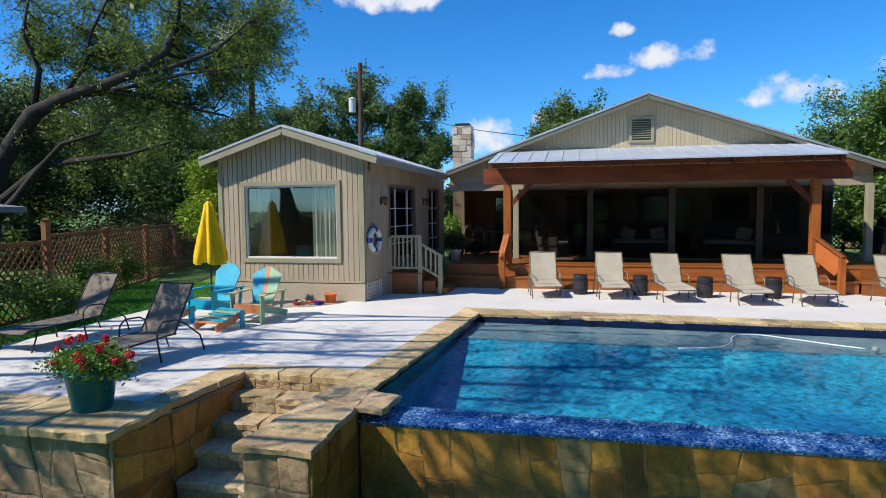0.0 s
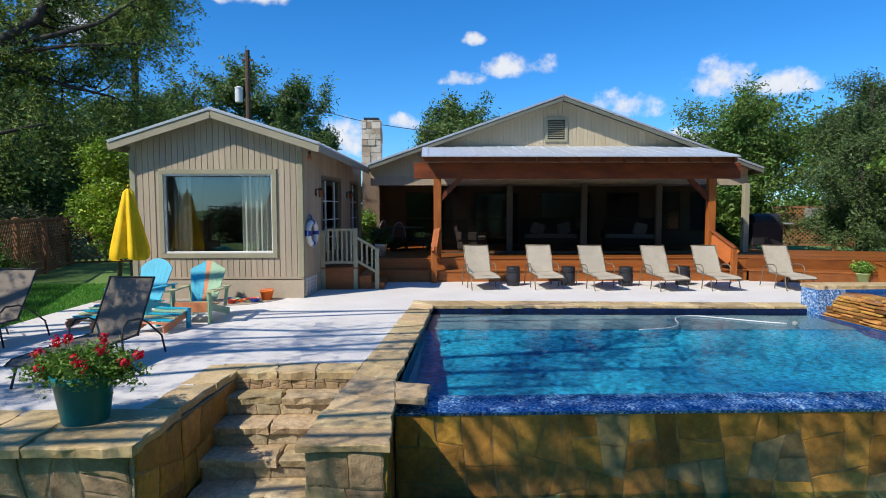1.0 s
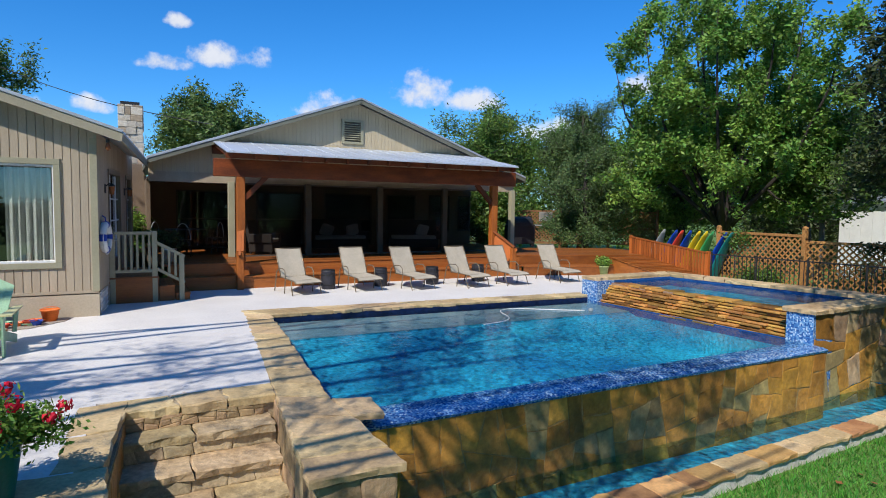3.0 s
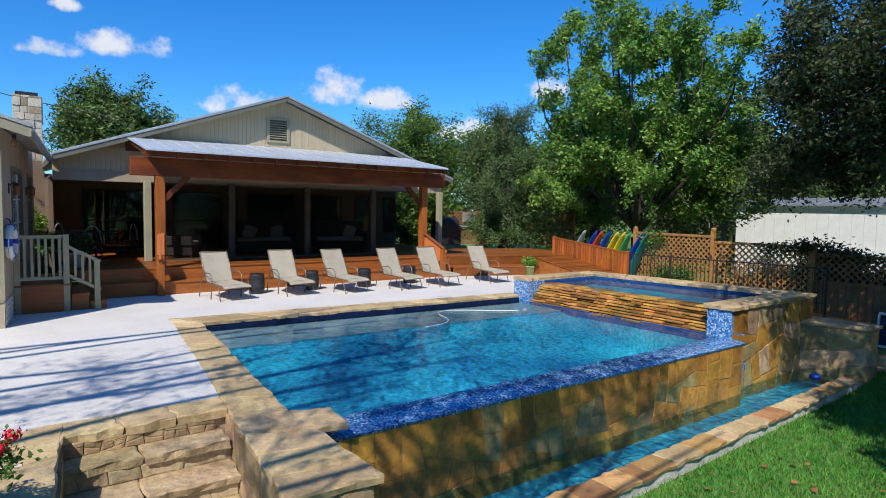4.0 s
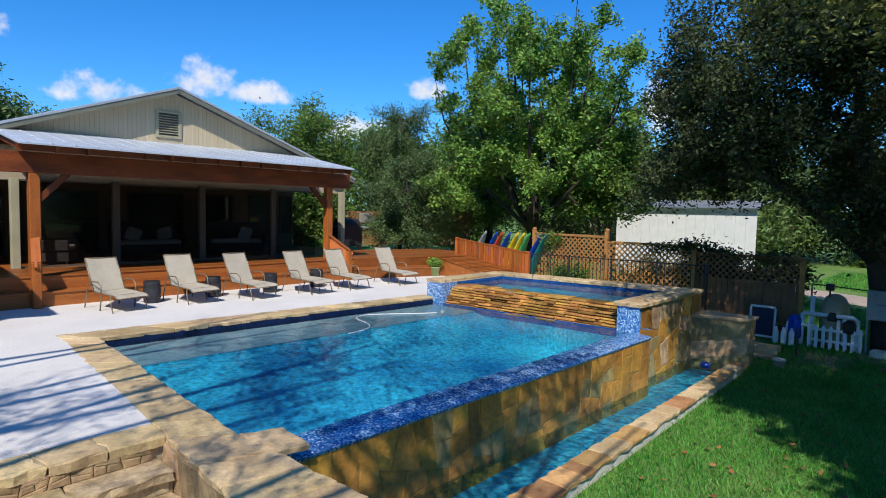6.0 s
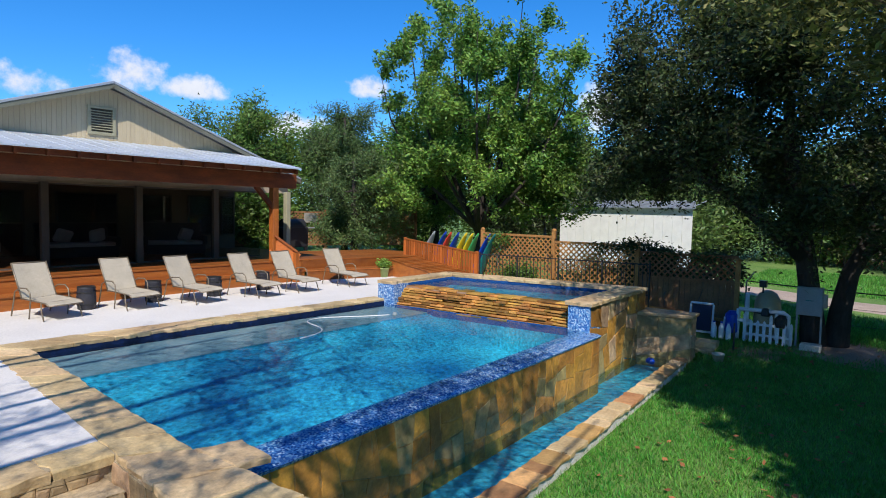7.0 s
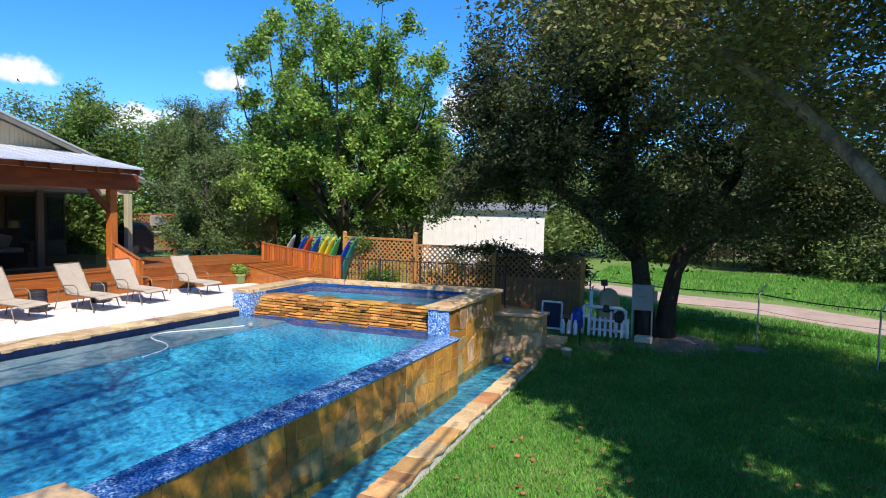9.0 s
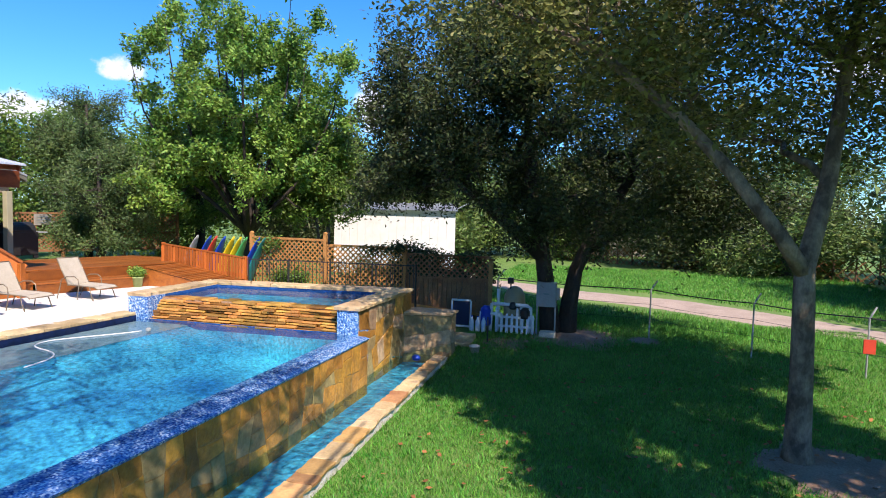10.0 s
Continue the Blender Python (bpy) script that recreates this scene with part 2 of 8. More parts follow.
M["rake_dark"] = mk("dark sage rake board", (0.17, 0.17, 0.125), (0.13, 0.13, 0.095), 2, 40, 0.6, 0.1, fine_amt=0.08)
M["dripedge"] = mk("bare metal drip edge", (0.62, 0.64, 0.66), (0.5, 0.52, 0.54), 3, 40, 0.4, 0.0, metal=0.5, fine_amt=0.06)
M["metalroof"] = mk("galvanised roof sheet", (0.64, 0.68, 0.72), (0.52, 0.56, 0.60), 1.1, 30, 0.45, 0.05, metal=0.35, fine_amt=0.1)
M["conc"] = mk("smooth foundation render", (0.50, 0.42, 0.31), (0.42, 0.35, 0.255), 1.2, 30, 0.9, 0.15, fine_amt=0.1)
# olive post paint with the porch roof's shade put into the colour
M["post_shaded"] = mk("shade-darkened olive post", (0.085, 0.068, 0.045), (0.06, 0.048, 0.032), 2, 40, 0.6, 0.15)
# gloom of hollow places as a colour; also dark screen rails and sashes
M["dark"] = mk("unlit interior and dark frame brown", (0.10, 0.085, 0.07), (0.07, 0.06, 0.05), 2, 30, 0.8, 0.1)
M["blackmetal"] = mk("black powder-coated metal", (0.02, 0.02, 0.022), (0.03, 0.03, 0.03), 5, 60, 0.45, 0.1)
M["bronze"] = mk("bronze aluminium frame", (0.26, 0.21, 0.15), (0.20, 0.16, 0.11), 5, 60, 0.4, 0.05, metal=0.4)
M["white"] = mk("white paint", (0.78, 0.78, 0.76), (0.68, 0.68, 0.66), 3, 40, 0.5, 0.1, fine_amt=0.06)
M["lawn"] = mk("short green turf", (0.075, 0.175, 0.03), (0.18, 0.27, 0.065), 0.6, 40, 0.9, 0.8, contrast=0.25, fine_amt=0.4)
M["blade"] = mk("grass blade", (0.055, 0.25, 0.025), (0.16, 0.39, 0.065), 0.9, 8, 0.6, 0.0, var=0.5, hue=0.02, island=True, transl=0.35)
M["gravel"] = mk("pale caliche gravel", (0.46, 0.36, 0.29), (0.34, 0.26, 0.205), 1.2, 30, 0.95, 0.8)
M["soil"] = mk("reddish bare soil", (0.38, 0.25, 0.165), (0.24, 0.15, 0.095), 2, 30, 0.95, 0.8)
M["bark"] = mk("grey brown bark", (0.14, 0.115, 0.09), (0.07, 0.055, 0.045), 3, 25, 0.9, 0.9, stretch=(1, 1, 0.25))
M["bark_dark"] = mk("dark mesquite bark", (0.055, 0.044, 0.036), (0.022, 0.018, 0.015), 3, 25, 0.9, 0.9, stretch=(1, 1, 0.4))
M["bark_pale"] = mk("mottled pale bark", (0.26, 0.20, 0.14), (0.085, 0.064, 0.046), 4, 20, 0.85, 0.8, contrast=0.1, stretch=(1, 1, 0.6))
for key, a, b in (("leaf_oak", (0.030, 0.050, 0.014), (0.075, 0.102, 0.032)), ("leaf_sycamore", (0.09, 0.11, 0.026), (0.23, 0.235, 0.065)), ("leaf_bright", (0.085, 0.20, 0.026), (0.225, 0.36, 0.06)), ("leaf_mesquite", (0.12, 0.19, 0.03), (0.25, 0.32, 0.07)), ("leaf_far", (0.08, 0.145, 0.033), (0.165, 0.24, 0.062)),
                  ("leaf_cedar", (0.056, 0.112, 0.031), (0.135, 0.20, 0.064)), ("leaf_yellow", (0.14, 0.25, 0.018), (0.30, 0.41, 0.035)), ("leaf_syc", (0.06, 0.14, 0.02), (0.16, 0.25, 0.045))):
    M[key] = mk(key.replace("_", " "), a, b, 0.7, 6, 0.55, 0.0, var=0.52, hue=0.025, island=True, transl=0.28, spec=0.4)
M["lattice"] = mk("weathered cedar lattice", (0.50, 0.24, 0.07), (0.36, 0.165, 0.05), 3, 30, 0.8, 0.2, var=0.15)
# brown fences, and the cedar panel that has shade in its colour
M["lattice_dark"] = mk("brown stained and shaded lattice", (0.29, 0.135, 0.055), (0.19, 0.085, 0.04), 3, 30, 0.8, 0.2)
M["creamstone"] = mk("cream limestone", (0.62, 0.56, 0.45), (0.48, 0.42, 0.32), 4, 30, 0.9, 0.6, var=0.2)
M["creamstone_tan"] = mk("tan limestone", (0.46, 0.36, 0.24), (0.34, 0.27, 0.19), 5, 30, 0.9, 0.7, var=0.25)
M["glass"] = glass("window glass", (0.8, 0.86, 0.86), 1.9)
M["poolglass"] = glass("dark window glass", (0.55, 0.6, 0.6), 1.6)


# ---- building helpers ----
def thing(name, label, category, at=(0, 0, 0), group="", kind=""):
    ob = new(name)
    ob.location = at
    ob.empty_display_size = 0.2
    return tagged(ob, label, category, group, kind)


def part(name, bm, material, parent=None, label="", smooth=False, world_space=False):
    """Links a bmesh as ONE mesh object, under a thing or under a part."""
    if world_space and parent is not None:
        bmesh.ops.translate(bm, verts=bm.verts, vec=-base_of(parent))
    me = bpy.data.meshes.new(name)
    bm.normal_update()
    bm.to_mesh(me)
    bm.free()
    me.materials.append(M[material] if isinstance(material, str) else material)
    if smooth:
        me.polygons.foreach_set("use_smooth", [True] * len(me.polygons))
    ob = new(name, me)
    if parent is not None:
        ob.parent = parent
    if label:
        ob["label"] = label
    return ob


def base_of(ob):
    v = Vector(ob.location)
    while ob.parent is not None:
        ob = ob.parent
        v = v + ob.location
    return v


def wpart(name, bm, material, parent, label="", smooth=False):
    return part(name, bm, material, parent, label, smooth, True)


def box(bm, x0, x1, y0, y1, z0, z1, bevel=0.0):
    vs = [bm.verts.new(c) for c in ((x0, y0, z0), (x1, y0, z0), (x1, y1, z0), (x0, y1, z0), (x0, y0, z1), (x1, y0, z1), (x1, y1, z1), (x0, y1, z1))]
    fs = [bm.faces.new([vs[i] for i in f]) for f in ((3, 2, 1, 0), (4, 5, 6, 7), (0, 1, 5, 4), (1, 2, 6, 5), (2, 3, 7, 6), (3, 0, 4, 7))]
    if bevel:
        es = list({e for f in fs for e in f.edges})
        bmesh.ops.bevel(bm, geom=es, offset=bevel, segments=1, affect="EDGES")
    return bm


def B(*a, **k):
    return box(bmesh.new(), *a, **k)


def beam(bm, p, q, w, h, up=(0, 0, 1)):
    """A squared bar from p to q, w wide and h high."""
    p, q = Vector(p), Vector(q)
    d = (q - p).normalized()
    s = d.cross(Vector(up))
    s = s.normalized() if s.length > 1e-5 else Vector((1, 0, 0))
    u = s.cross(d).normalized()
    vs = []
    for c in (p, q):
        for a, b in ((-1, -1), (1, -1), (1, 1), (-1, 1)):
            vs.append(bm.verts.new(c + s * (a * w / 2) + u * (b * h / 2)))
    for f in ((3, 2, 1, 0), (4, 5, 6, 7), (0, 1, 5, 4), (1, 2, 6, 5), (2, 3, 7, 6), (3, 0, 4, 7)):
        bm.faces.new([vs[i] for i in f])
    return bm


def tube(bm, pts, radii, n=8, caps=True):
    """A round tube through pts; radii one number or one for each point."""
    pts = [Vector(p) for p in pts]
    if not isinstance(radii, (list, tuple)):
        radii = [radii] * len(pts)
    ref, rings = None, []
    for i, p in enumerate(pts):
        d = (pts[min(i + 1, len(pts) - 1)] - pts[max(i - 1, 0)]).normalized()
        if ref is None:
            ref = d.orthogonal().normalized()
        s = (ref - d * ref.dot(d))
        s = s.normalized() if s.length > 1e-6 else d.orthogonal().normalized()
        ref = s
        u = d.cross(s)
        rings.append([bm.verts.new(p + (s * math.cos(2 * math.pi * k / n) + u * math.sin(2 * math.pi * k / n)) * radii[i]) for k in range(n)])
    for a, b in zip(rings, rings[1:]):
        for k in range(n):
            bm.faces.new((a[k], a[(k + 1) % n], b[(k + 1) % n], b[k]))
    if caps:
        bm.faces.new(rings[0][::-1])
        bm.faces.new(rings[-1])
    return bm


def lathe(bm, profile, n=24, centre=(0, 0, 0)):
    """Turns a profile of (radius, height) about an upright axis."""
    c = Vector(centre)
    rings = [[bm.verts.new(c + Vector((r * math.cos(2 * math.pi * k / n), r * math.sin(2 * math.pi * k / n), z))) for k in range(n)] for r, z in profile]
    for a, b in zip(rings, rings[1:]):
        for k in range(n):
            bm.faces.new((a[k], a[(k + 1) % n], b[(k + 1) % n], b[k]))
    bm.faces.new(rings[0][::-1])
    bm.faces.new(rings[-1])
    return bm


def prism(bm, poly, z0, z1):
    """An upright prism over a plan polygon, counter-clockwise; z1 may be a function of (x, y)."""
    top = z1 if callable(z1) else (lambda x, y: z1)
    lo = [bm.verts.new((x, y, z0)) for x, y in poly]
    hi = [bm.verts.new((x, y, top(x, y))) for x, y in poly]
    n = len(poly)
    bm.faces.new(lo[::-1])
    bm.faces.new(hi)
    for k in range(n):
        bm.faces.new((lo[k], lo[(k + 1) % n], hi[(k + 1) % n], hi[k]))
    return bm


def smooth01(a, b, x):
    t = min(1.0, max(0.0, (x - a) / (b - a)))
    return t * t * (3 - 2 * t)


def clip_cell(poly, a, b):
    """Keeps the part of a polygon that is nearer to a than to b."""
    mx, my, dx, dy = (a[0] + b[0]) / 2, (a[1] + b[1]) / 2, b[0] - a[0], b[1] - a[1]
    out = []
    for i, p in enumerate(poly):
        q = poly[(i + 1) % len(poly)]
        sp, sq = (p[0] - mx) * dx + (p[1] - my) * dy, (q[0] - mx) * dx + (q[1] - my) * dy
        if sp <= 0:
            out.append(p)
        if sp * sq < 0:
            f = sp / (sp - sq)
            out.append((p[0] + (q[0] - p[0]) * f, p[1] + (q[1] - p[1]) * f))
    return out


def poly_area(poly):
    return abs(sum(p[0] * q[1] - q[0] * p[1] for p, q in zip(poly, poly[1:] + poly[:1]))) / 2


def cells(rng, w, h, size, stretch=1.0):
    """Angular stones that fill a w x h field: pieces broken in two across their length until they are small enough."""
    goal = size * size * stretch
    todo, res = [[(0, 0), (w, 0), (w, h), (0, h)]], []
    while todo:
        poly = todo.pop()
        area = poly_area(poly)
        if area < goal * rng.uniform(0.75, 2.1):
            if len(poly) >= 3 and area > goal * 0.04:
                res.append((poly[0], poly))
            continue
        cx, cy = sum(p[0] for p in poly) / len(poly), sum(p[1] for p in poly) / len(poly)
        wx, wy = (max(p[0] for p in poly) - min(p[0] for p in poly)) / stretch, max(p[1] for p in poly) - min(p[1] for p in poly)
        a = (0.0 if wx > wy * rng.uniform(0.75, 1.3) else math.pi / 2) + rng.choice((-1, 1)) * rng.uniform(0.03, 0.27)
        off = rng.uniform(-0.16, 0.16) * max(wx * stretch, wy) * 0.7
        mx, my = cx + math.cos(a) * off, cy + math.sin(a) * off
        p, q = (mx - math.cos(a), my - math.sin(a)), (mx + math.cos(a), my + math.sin(a))
        for half in (clip_cell(poly, p, q), clip_cell(poly, q, p)):
            if len(half) >= 3:
                todo.append(half)
    return res


def ragged(rng, poly, step, jitter):
    """The same outline with points between its corners, each a little off the line."""
    out = []
    for p, q in zip(poly, poly[1:] + poly[:1]):
        n = max(1, int(math.hypot(q[0] - p[0], q[1] - p[1]) / step))
        for k in range(n):
            j = jitter if k else jitter * 0.4
            out.append((p[0] + (q[0] - p[0]) * k / n + rng.uniform(-j, j), p[1] + (q[1] - p[1]) * k / n + rng.uniform(-j, j)))
    return out


def stone_field(parent, origin, u, v, w, h, size, material, seed, depth=0.05, joint=0.012, stretch=1.3, name="stone", limit=None):
    """Stones of uneven outline set proud of a wall's face. u and v span the face; each stone is an object of its own."""
    rng = random.Random(seed)
    u, v = Vector(u).normalized(), Vector(v).normalized()
    n = u.cross(v).normalized()
    o = Vector(origin) - base_of(parent)
    for s, poly in cells(rng, w, h, size, stretch):
        cx, cy = sum(p[0] for p in poly) / len(poly), sum(p[1] for p in poly) / len(poly)
        if limit and not limit(cx, cy):
            continue
        bm = bmesh.new()
        d = depth * rng.uniform(0.5, 1.0)
        tilt_a, tilt_b = rng.uniform(-0.02, 0.02), rng.uniform(-0.02, 0.02)
        poly = ragged(rng, poly, 0.11, min(0.016, size * 0.045))
        rings = []
        for k, (ins, up) in enumerate(((joint * 0.5, 0.0), (joint * 0.6, d * 0.75), (joint * 0.6 + 0.018, d))):
            ring = []
            for x, y in poly:
                dx, dy = cx - x, cy - y
                ln = math.hypot(dx, dy) or 1
                f = min(0.6, ins * 1.3 / ln)
                px, py = x + dx * f, y + dy * f
                ring.append(bm.verts.new(o + u * px + v * py + n * (up + (tilt_a * (px - cx) + tilt_b * (py - cy) if k else 0))))
            rings.append(ring)
        m = len(poly)
        for a, b in zip(rings, rings[1:]):
            for k in range(m):
                bm.faces.new((a[k], a[(k + 1) % m], b[(k + 1) % m], b[k]))
        bm.faces.new(rings[-1])
        part(name, bm, rng.choice(material) if isinstance(material, tuple) else material, parent)


def slab(parent, poly, z0, z1, material, seed, name="slab", rough=0.02):
    """A thick flagstone with an uneven, chipped edge."""
    rng = random.Random(seed)
    material = rng.choice(material) if isinstance(material, tuple) else material
    pts = []
    for i, p in enumerate(poly):
        q = poly[(i + 1) % len(poly)]
        ln = math.hypot(q[0] - p[0], q[1] - p[1])
        n = max(1, int(ln / 0.11))
        for k in range(n):
            f = k / n
            j = rough if k else 0.0
            pts.append((p[0] + (q[0] - p[0]) * f + rng.uniform(-j, j), p[1] + (q[1] - p[1]) * f + rng.uniform(-j, j)))
    cx, cy = sum(p[0] for p in pts) / len(pts), sum(p[1] for p in pts) / len(pts)
    o = base_of(parent)
    bm = bmesh.new()
    rings = []
    for z, ins in ((z0, 0.012), (z1 - 0.02, rng.uniform(0.0, 0.004)), (z1, 0.014)):
        ring = []
        for x, y in pts:
            ln = math.hypot(cx - x, cy - y) or 1
            jj = rng.uniform(-rough, rough) * 0.5
            ring.append(bm.verts.new((x + (cx - x) / ln * (ins + jj) - o.x, y + (cy - y) / ln * (ins + jj) - o.y, z + (rng.uniform(-0.004, 0.003) if z == z1 else 0) - o.z)))
        rings.append(ring)
    m = len(pts)
    for a, b in zip(rings, rings[1:]):
        for k in range(m):
            bm.faces.new((a[k], a[(k + 1) % m], b[(k + 1) % m], b[k]))
    bm.faces.new(rings[-1])
    bm.faces.new(rings[0][::-1])
    return part(name, bm, material, parent)


def fast_mesh(name, verts, faces, material, parent=None, label=""):
    """A mesh from arrays: verts (n, 3), faces (m, k) with k corners each."""
    me = bpy.data.meshes.new(name)
    faces = np.asarray(faces, dtype=np.int32)
    m, k = faces.shape
    me.vertices.add(len(verts))
    me.vertices.foreach_set("co", np.asarray(verts, dtype=np.float32).ravel())
    me.loops.add(m * k)
    me.loops.foreach_set("vertex_index", faces.ravel())
    me.polygons.add(m)
    me.polygons.foreach_set("loop_start", np.arange(0, m * k, k, dtype=np.int32))
    me.polygons.foreach_set("loop_total", np.full(m, k, dtype=np.int32))
    me.update(calc_edges=True)
    me.materials.append(M[material])
    ob = new(name, me)
    if parent is not None:
        ob.parent = parent
    if label:
        ob["label"] = label
    return ob


# ---- ground ----
def ground_z(x, y):
    low = -1.22 + 0.30 * smooth01(4.5, 8.5, x)
    right = low + (-0.25 - low) * smooth01(5.8, 9.0, y)
    left = -1.35 + 1.25 * smooth01(5.0, 6.6, y)
    if x < -12.0:
        z = left + (-1.9 - left) * smooth01(-12.2, -11.8, x)
    elif x > 5.6:
        z = right
    else:
        z = low if y < 5.55 else -1.9
    if y > 15.6:
        z = -0.1 + (z + 0.1) * (1 - smooth01(15.6, 16.6, y))
    if x > 14:
        z = z + (-0.85 - z) * smooth01(14, 20, x)
    return z


def axis(a, b, step, far):
    near = np.arange(a, b + 1e-6, step)
    return np.concatenate([-far[::-1] + a, near, far + b])


def build_ground():
    far = np.array([1, 2.5, 5, 9, 15, 25, 45, 80, 150, 300, 600.0])
    xs, ys = axis(-15, 16, 0.25, far), axis(-8, 18, 0.25, far)
    nx, ny = len(xs), len(ys)
    verts = [(x, y, ground_z(x, y)) for y in ys for x in xs]
    idx = np.arange(nx * ny).reshape(ny, nx)
    faces = np.stack([idx[:-1, :-1], idx[:-1, 1:], idx[1:, 1:], idx[1:, :-1]], -1).reshape(-1, 4)
    g = fast_mesh("ground", verts, faces, "lawn")
    tagged(g, "sloping green lawn that reaches the far trees", "lawn", kind="structure")


build_ground()


def build_drive():
    """A gravel drive that bends past the yard."""
    pts = [(26, 13, 1.6), (19.6, 8.0, 1.5), (17.1, 3.65, 1.5), (15.6, -0.7, 2.0), (13.1, -3.9, 1.9), (11.5, -5.9, 1.5), (6, -12, 1.5), (-2, -20, 1.5)]
    bm, prev = bmesh.new(), None
    fine = []
    for (x0, y0, w0), (x1, y1, w1) in zip(pts, pts[1:]):
        for k in range(8):
            f = k / 8
            fine.append((x0 + (x1 - x0) * f, y0 + (y1 - y0) * f, w0 + (w1 - w0) * f))
    rng = random.Random(4)
    for i, (x, y, w) in enumerate(fine):
        a, b = fine[max(i - 1, 0)], fine[min(i + 1, len(fine) - 1)]
        d = Vector((b[0] - a[0], b[1] - a[1], 0)).normalized()
        s = Vector((-d.y, d.x, 0))
        row = []
        for k in range(5):
            o = (k / 4 - 0.5) * 2 * (w + rng.uniform(-0.15, 0.15))
            px, py = x + s.x * o, y + s.y * o
            row.append(bm.verts.new((px, py, ground_z(px, py) + (0.02 if 0 < k < 4 else -0.03))))
        if prev:
            for k in range(4):
                bm.faces.new((prev[k], row[k], row[k + 1], prev[k + 1]))
        prev = row
    tagged(part("gravel_road", bm, "gravel"), "pale gravel drive past the yard", "road", kind="structure")


build_drive()

# ---- pool terrace ----
terrace = part("pavement", prism(bmesh.new(), [(-12.3, 6.0), (-7.95, 5.95), (-7.85, 7.8), (-6.12, 7.8), (-5.5, 12.75), (2.35, 12.15), (6.3, 12.3), (6.3, 15.9), (-6.5, 16.4), (-7.97, 16.4), (-7.97, 13.4), (-12.3, 13.4)], -0.3, 0.0), "terrace")
tagged(terrace, "pale sunlit concrete pool terrace", "pavement", kind="structure")

edging = thing("pavement_edging", "tan flagstone edging along pool and terrace", "paving", kind="structure")


def lerp2(a, b, f):
    return (a[0] + (b[0] - a[0]) * f, a[1] + (b[1] - a[1]) * f)


def slab_run(parent, a0, a1, b0, b1, z0, z1, cuts, material="flag", seed=1, gap=0.006, name="slab", rough=0.02):
    """Slabs side by side between the line a0-a1 and the line b0-b1, cut at the given fractions."""
    ln = math.hypot(a1[0] - a0[0], a1[1] - a0[1])
    for k, (f, g) in enumerate(zip(cuts, cuts[1:])):
        e = gap / ln
        slab(parent, [lerp2(a0, a1, f + e), lerp2(a0, a1, g - e), lerp2(b0, b1, g - e), lerp2(b0, b1, f + e)], z0, z1, material, seed * 100 + k, name, rough)


def cuts(n, seed, jitter=0.25):
    rng = random.Random(seed)
    return [0.0] + [(k + rng.uniform(-jitter, jitter)) / n for k in range(1, n)] + [1.0]


# beside the pool, along its far edge, and down to the pillar by the steps
slab_run(edging, (-6.17, 7.3), (-5.62, 12.5), (-5.66, 6.98), (-5.18, 12.2), -0.06, 0.004, cuts(9, 3), seed=1)
slab_run(edging, (-5.62, 12.84), (2.33, 12.28), (-5.2, 12.22), (2.28, 11.86), -0.07, 0.004, cuts(13, 5), seed=2)
slab(edging, [(-5.62, 12.5), (-5.18, 12.2), (-5.2, 12.24), (-5.62, 12.84)], -0.06, 0.004, "flag", 7)
slab_run(edging, (-6.40, 5.16), (-6.17, 7.3), (-5.60, 5.14), (-5.66, 6.98), -0.07, 0.004, [0, 0.2, 0.42, 0.66, 1], seed=3)
slab(edging, [(-5.64, 6.36), (-5.33, 6.30), (-5.26, 6.82), (-5.655, 6.97)], -0.06, 0.006, "flag", 9)
# along the terrace front and the head of the steps
slab_run(edging, (-12.3, 5.18), (-7.72, 5.16), (-12.3, 6.1), (-7.70, 6.1), -0.09, 0.004, cuts(6, 8), seed=4)
slab_run(edging, (-7.74, 6.1), (-7.56, 7.75), (-8.1, 6.1), (-8.0, 7.75), -0.08, 0.005, cuts(2, 9), seed=5)
slab_run(edging, (-7.6, 7.40), (-6.14, 7.40), (-7.75, 7.9), (-6.10, 7.86), -0.10, -0.001, cuts(3, 10), seed=6)

# ---- retaining walls and steps ----
def wall_block(name, label, poly, z0, z1, material="mortar"):
    t = thing(name, label, "wall", (poly[0][0], poly[0][1], z0), kind="structure")
    wpart("core", prism(bmesh.new(), poly, z0, z1), material, t)
    return t


wall_front = wall_block("wall_terrace_front", "rough tan stone retaining wall below the terrace", [(-14.5, 5.3), (-7.78, 5.28), (-7.60, 7.4), (-14.5, 7.4)], -1.6, -0.09, "mortar")
stone_field(wall_front, (-12.3, 5.3, -1.5), (1, 0, 0), (0, 0, 1), 4.5, 1.40, 0.36, "stone_pale", 11, 0.045, stretch=1.1)
stone_field(wall_front, (-7.79, 5.29, -1.5), (0.085, 1, 0), (0, 0, 1), 2.1, 1.40, 0.36, "stone", 12, 0.035)
wall_pillar = wall_block("wall_steps_pillar", "stone pillar wall between steps and pool", [(-6.33, 5.24), (-5.66, 5.22), (-5.68, 7.0), (-6.15, 7.5)], -1.6, -0.07, "mortar")
stone_field(wall_pillar, (-6.33, 5.24, -1.5), (1, -0.03, 0), (0, 0, 1), 0.67, 1.42, 0.24, "stone_pale", 13, 0.025)
stone_field(wall_pillar, (-5.66, 5.22, -1.5), (-0.01, 1, 0), (0, 0, 1), 1.2, 1.42, 0.36, "stone", 14, 0.03)
stone_field(wall_pillar, (-6.15, 7.45, -1.5), (-0.08, -1, 0), (0, 0, 1), 2.2, 1.42, 0.4, "stone_pale", 15, 0.02)

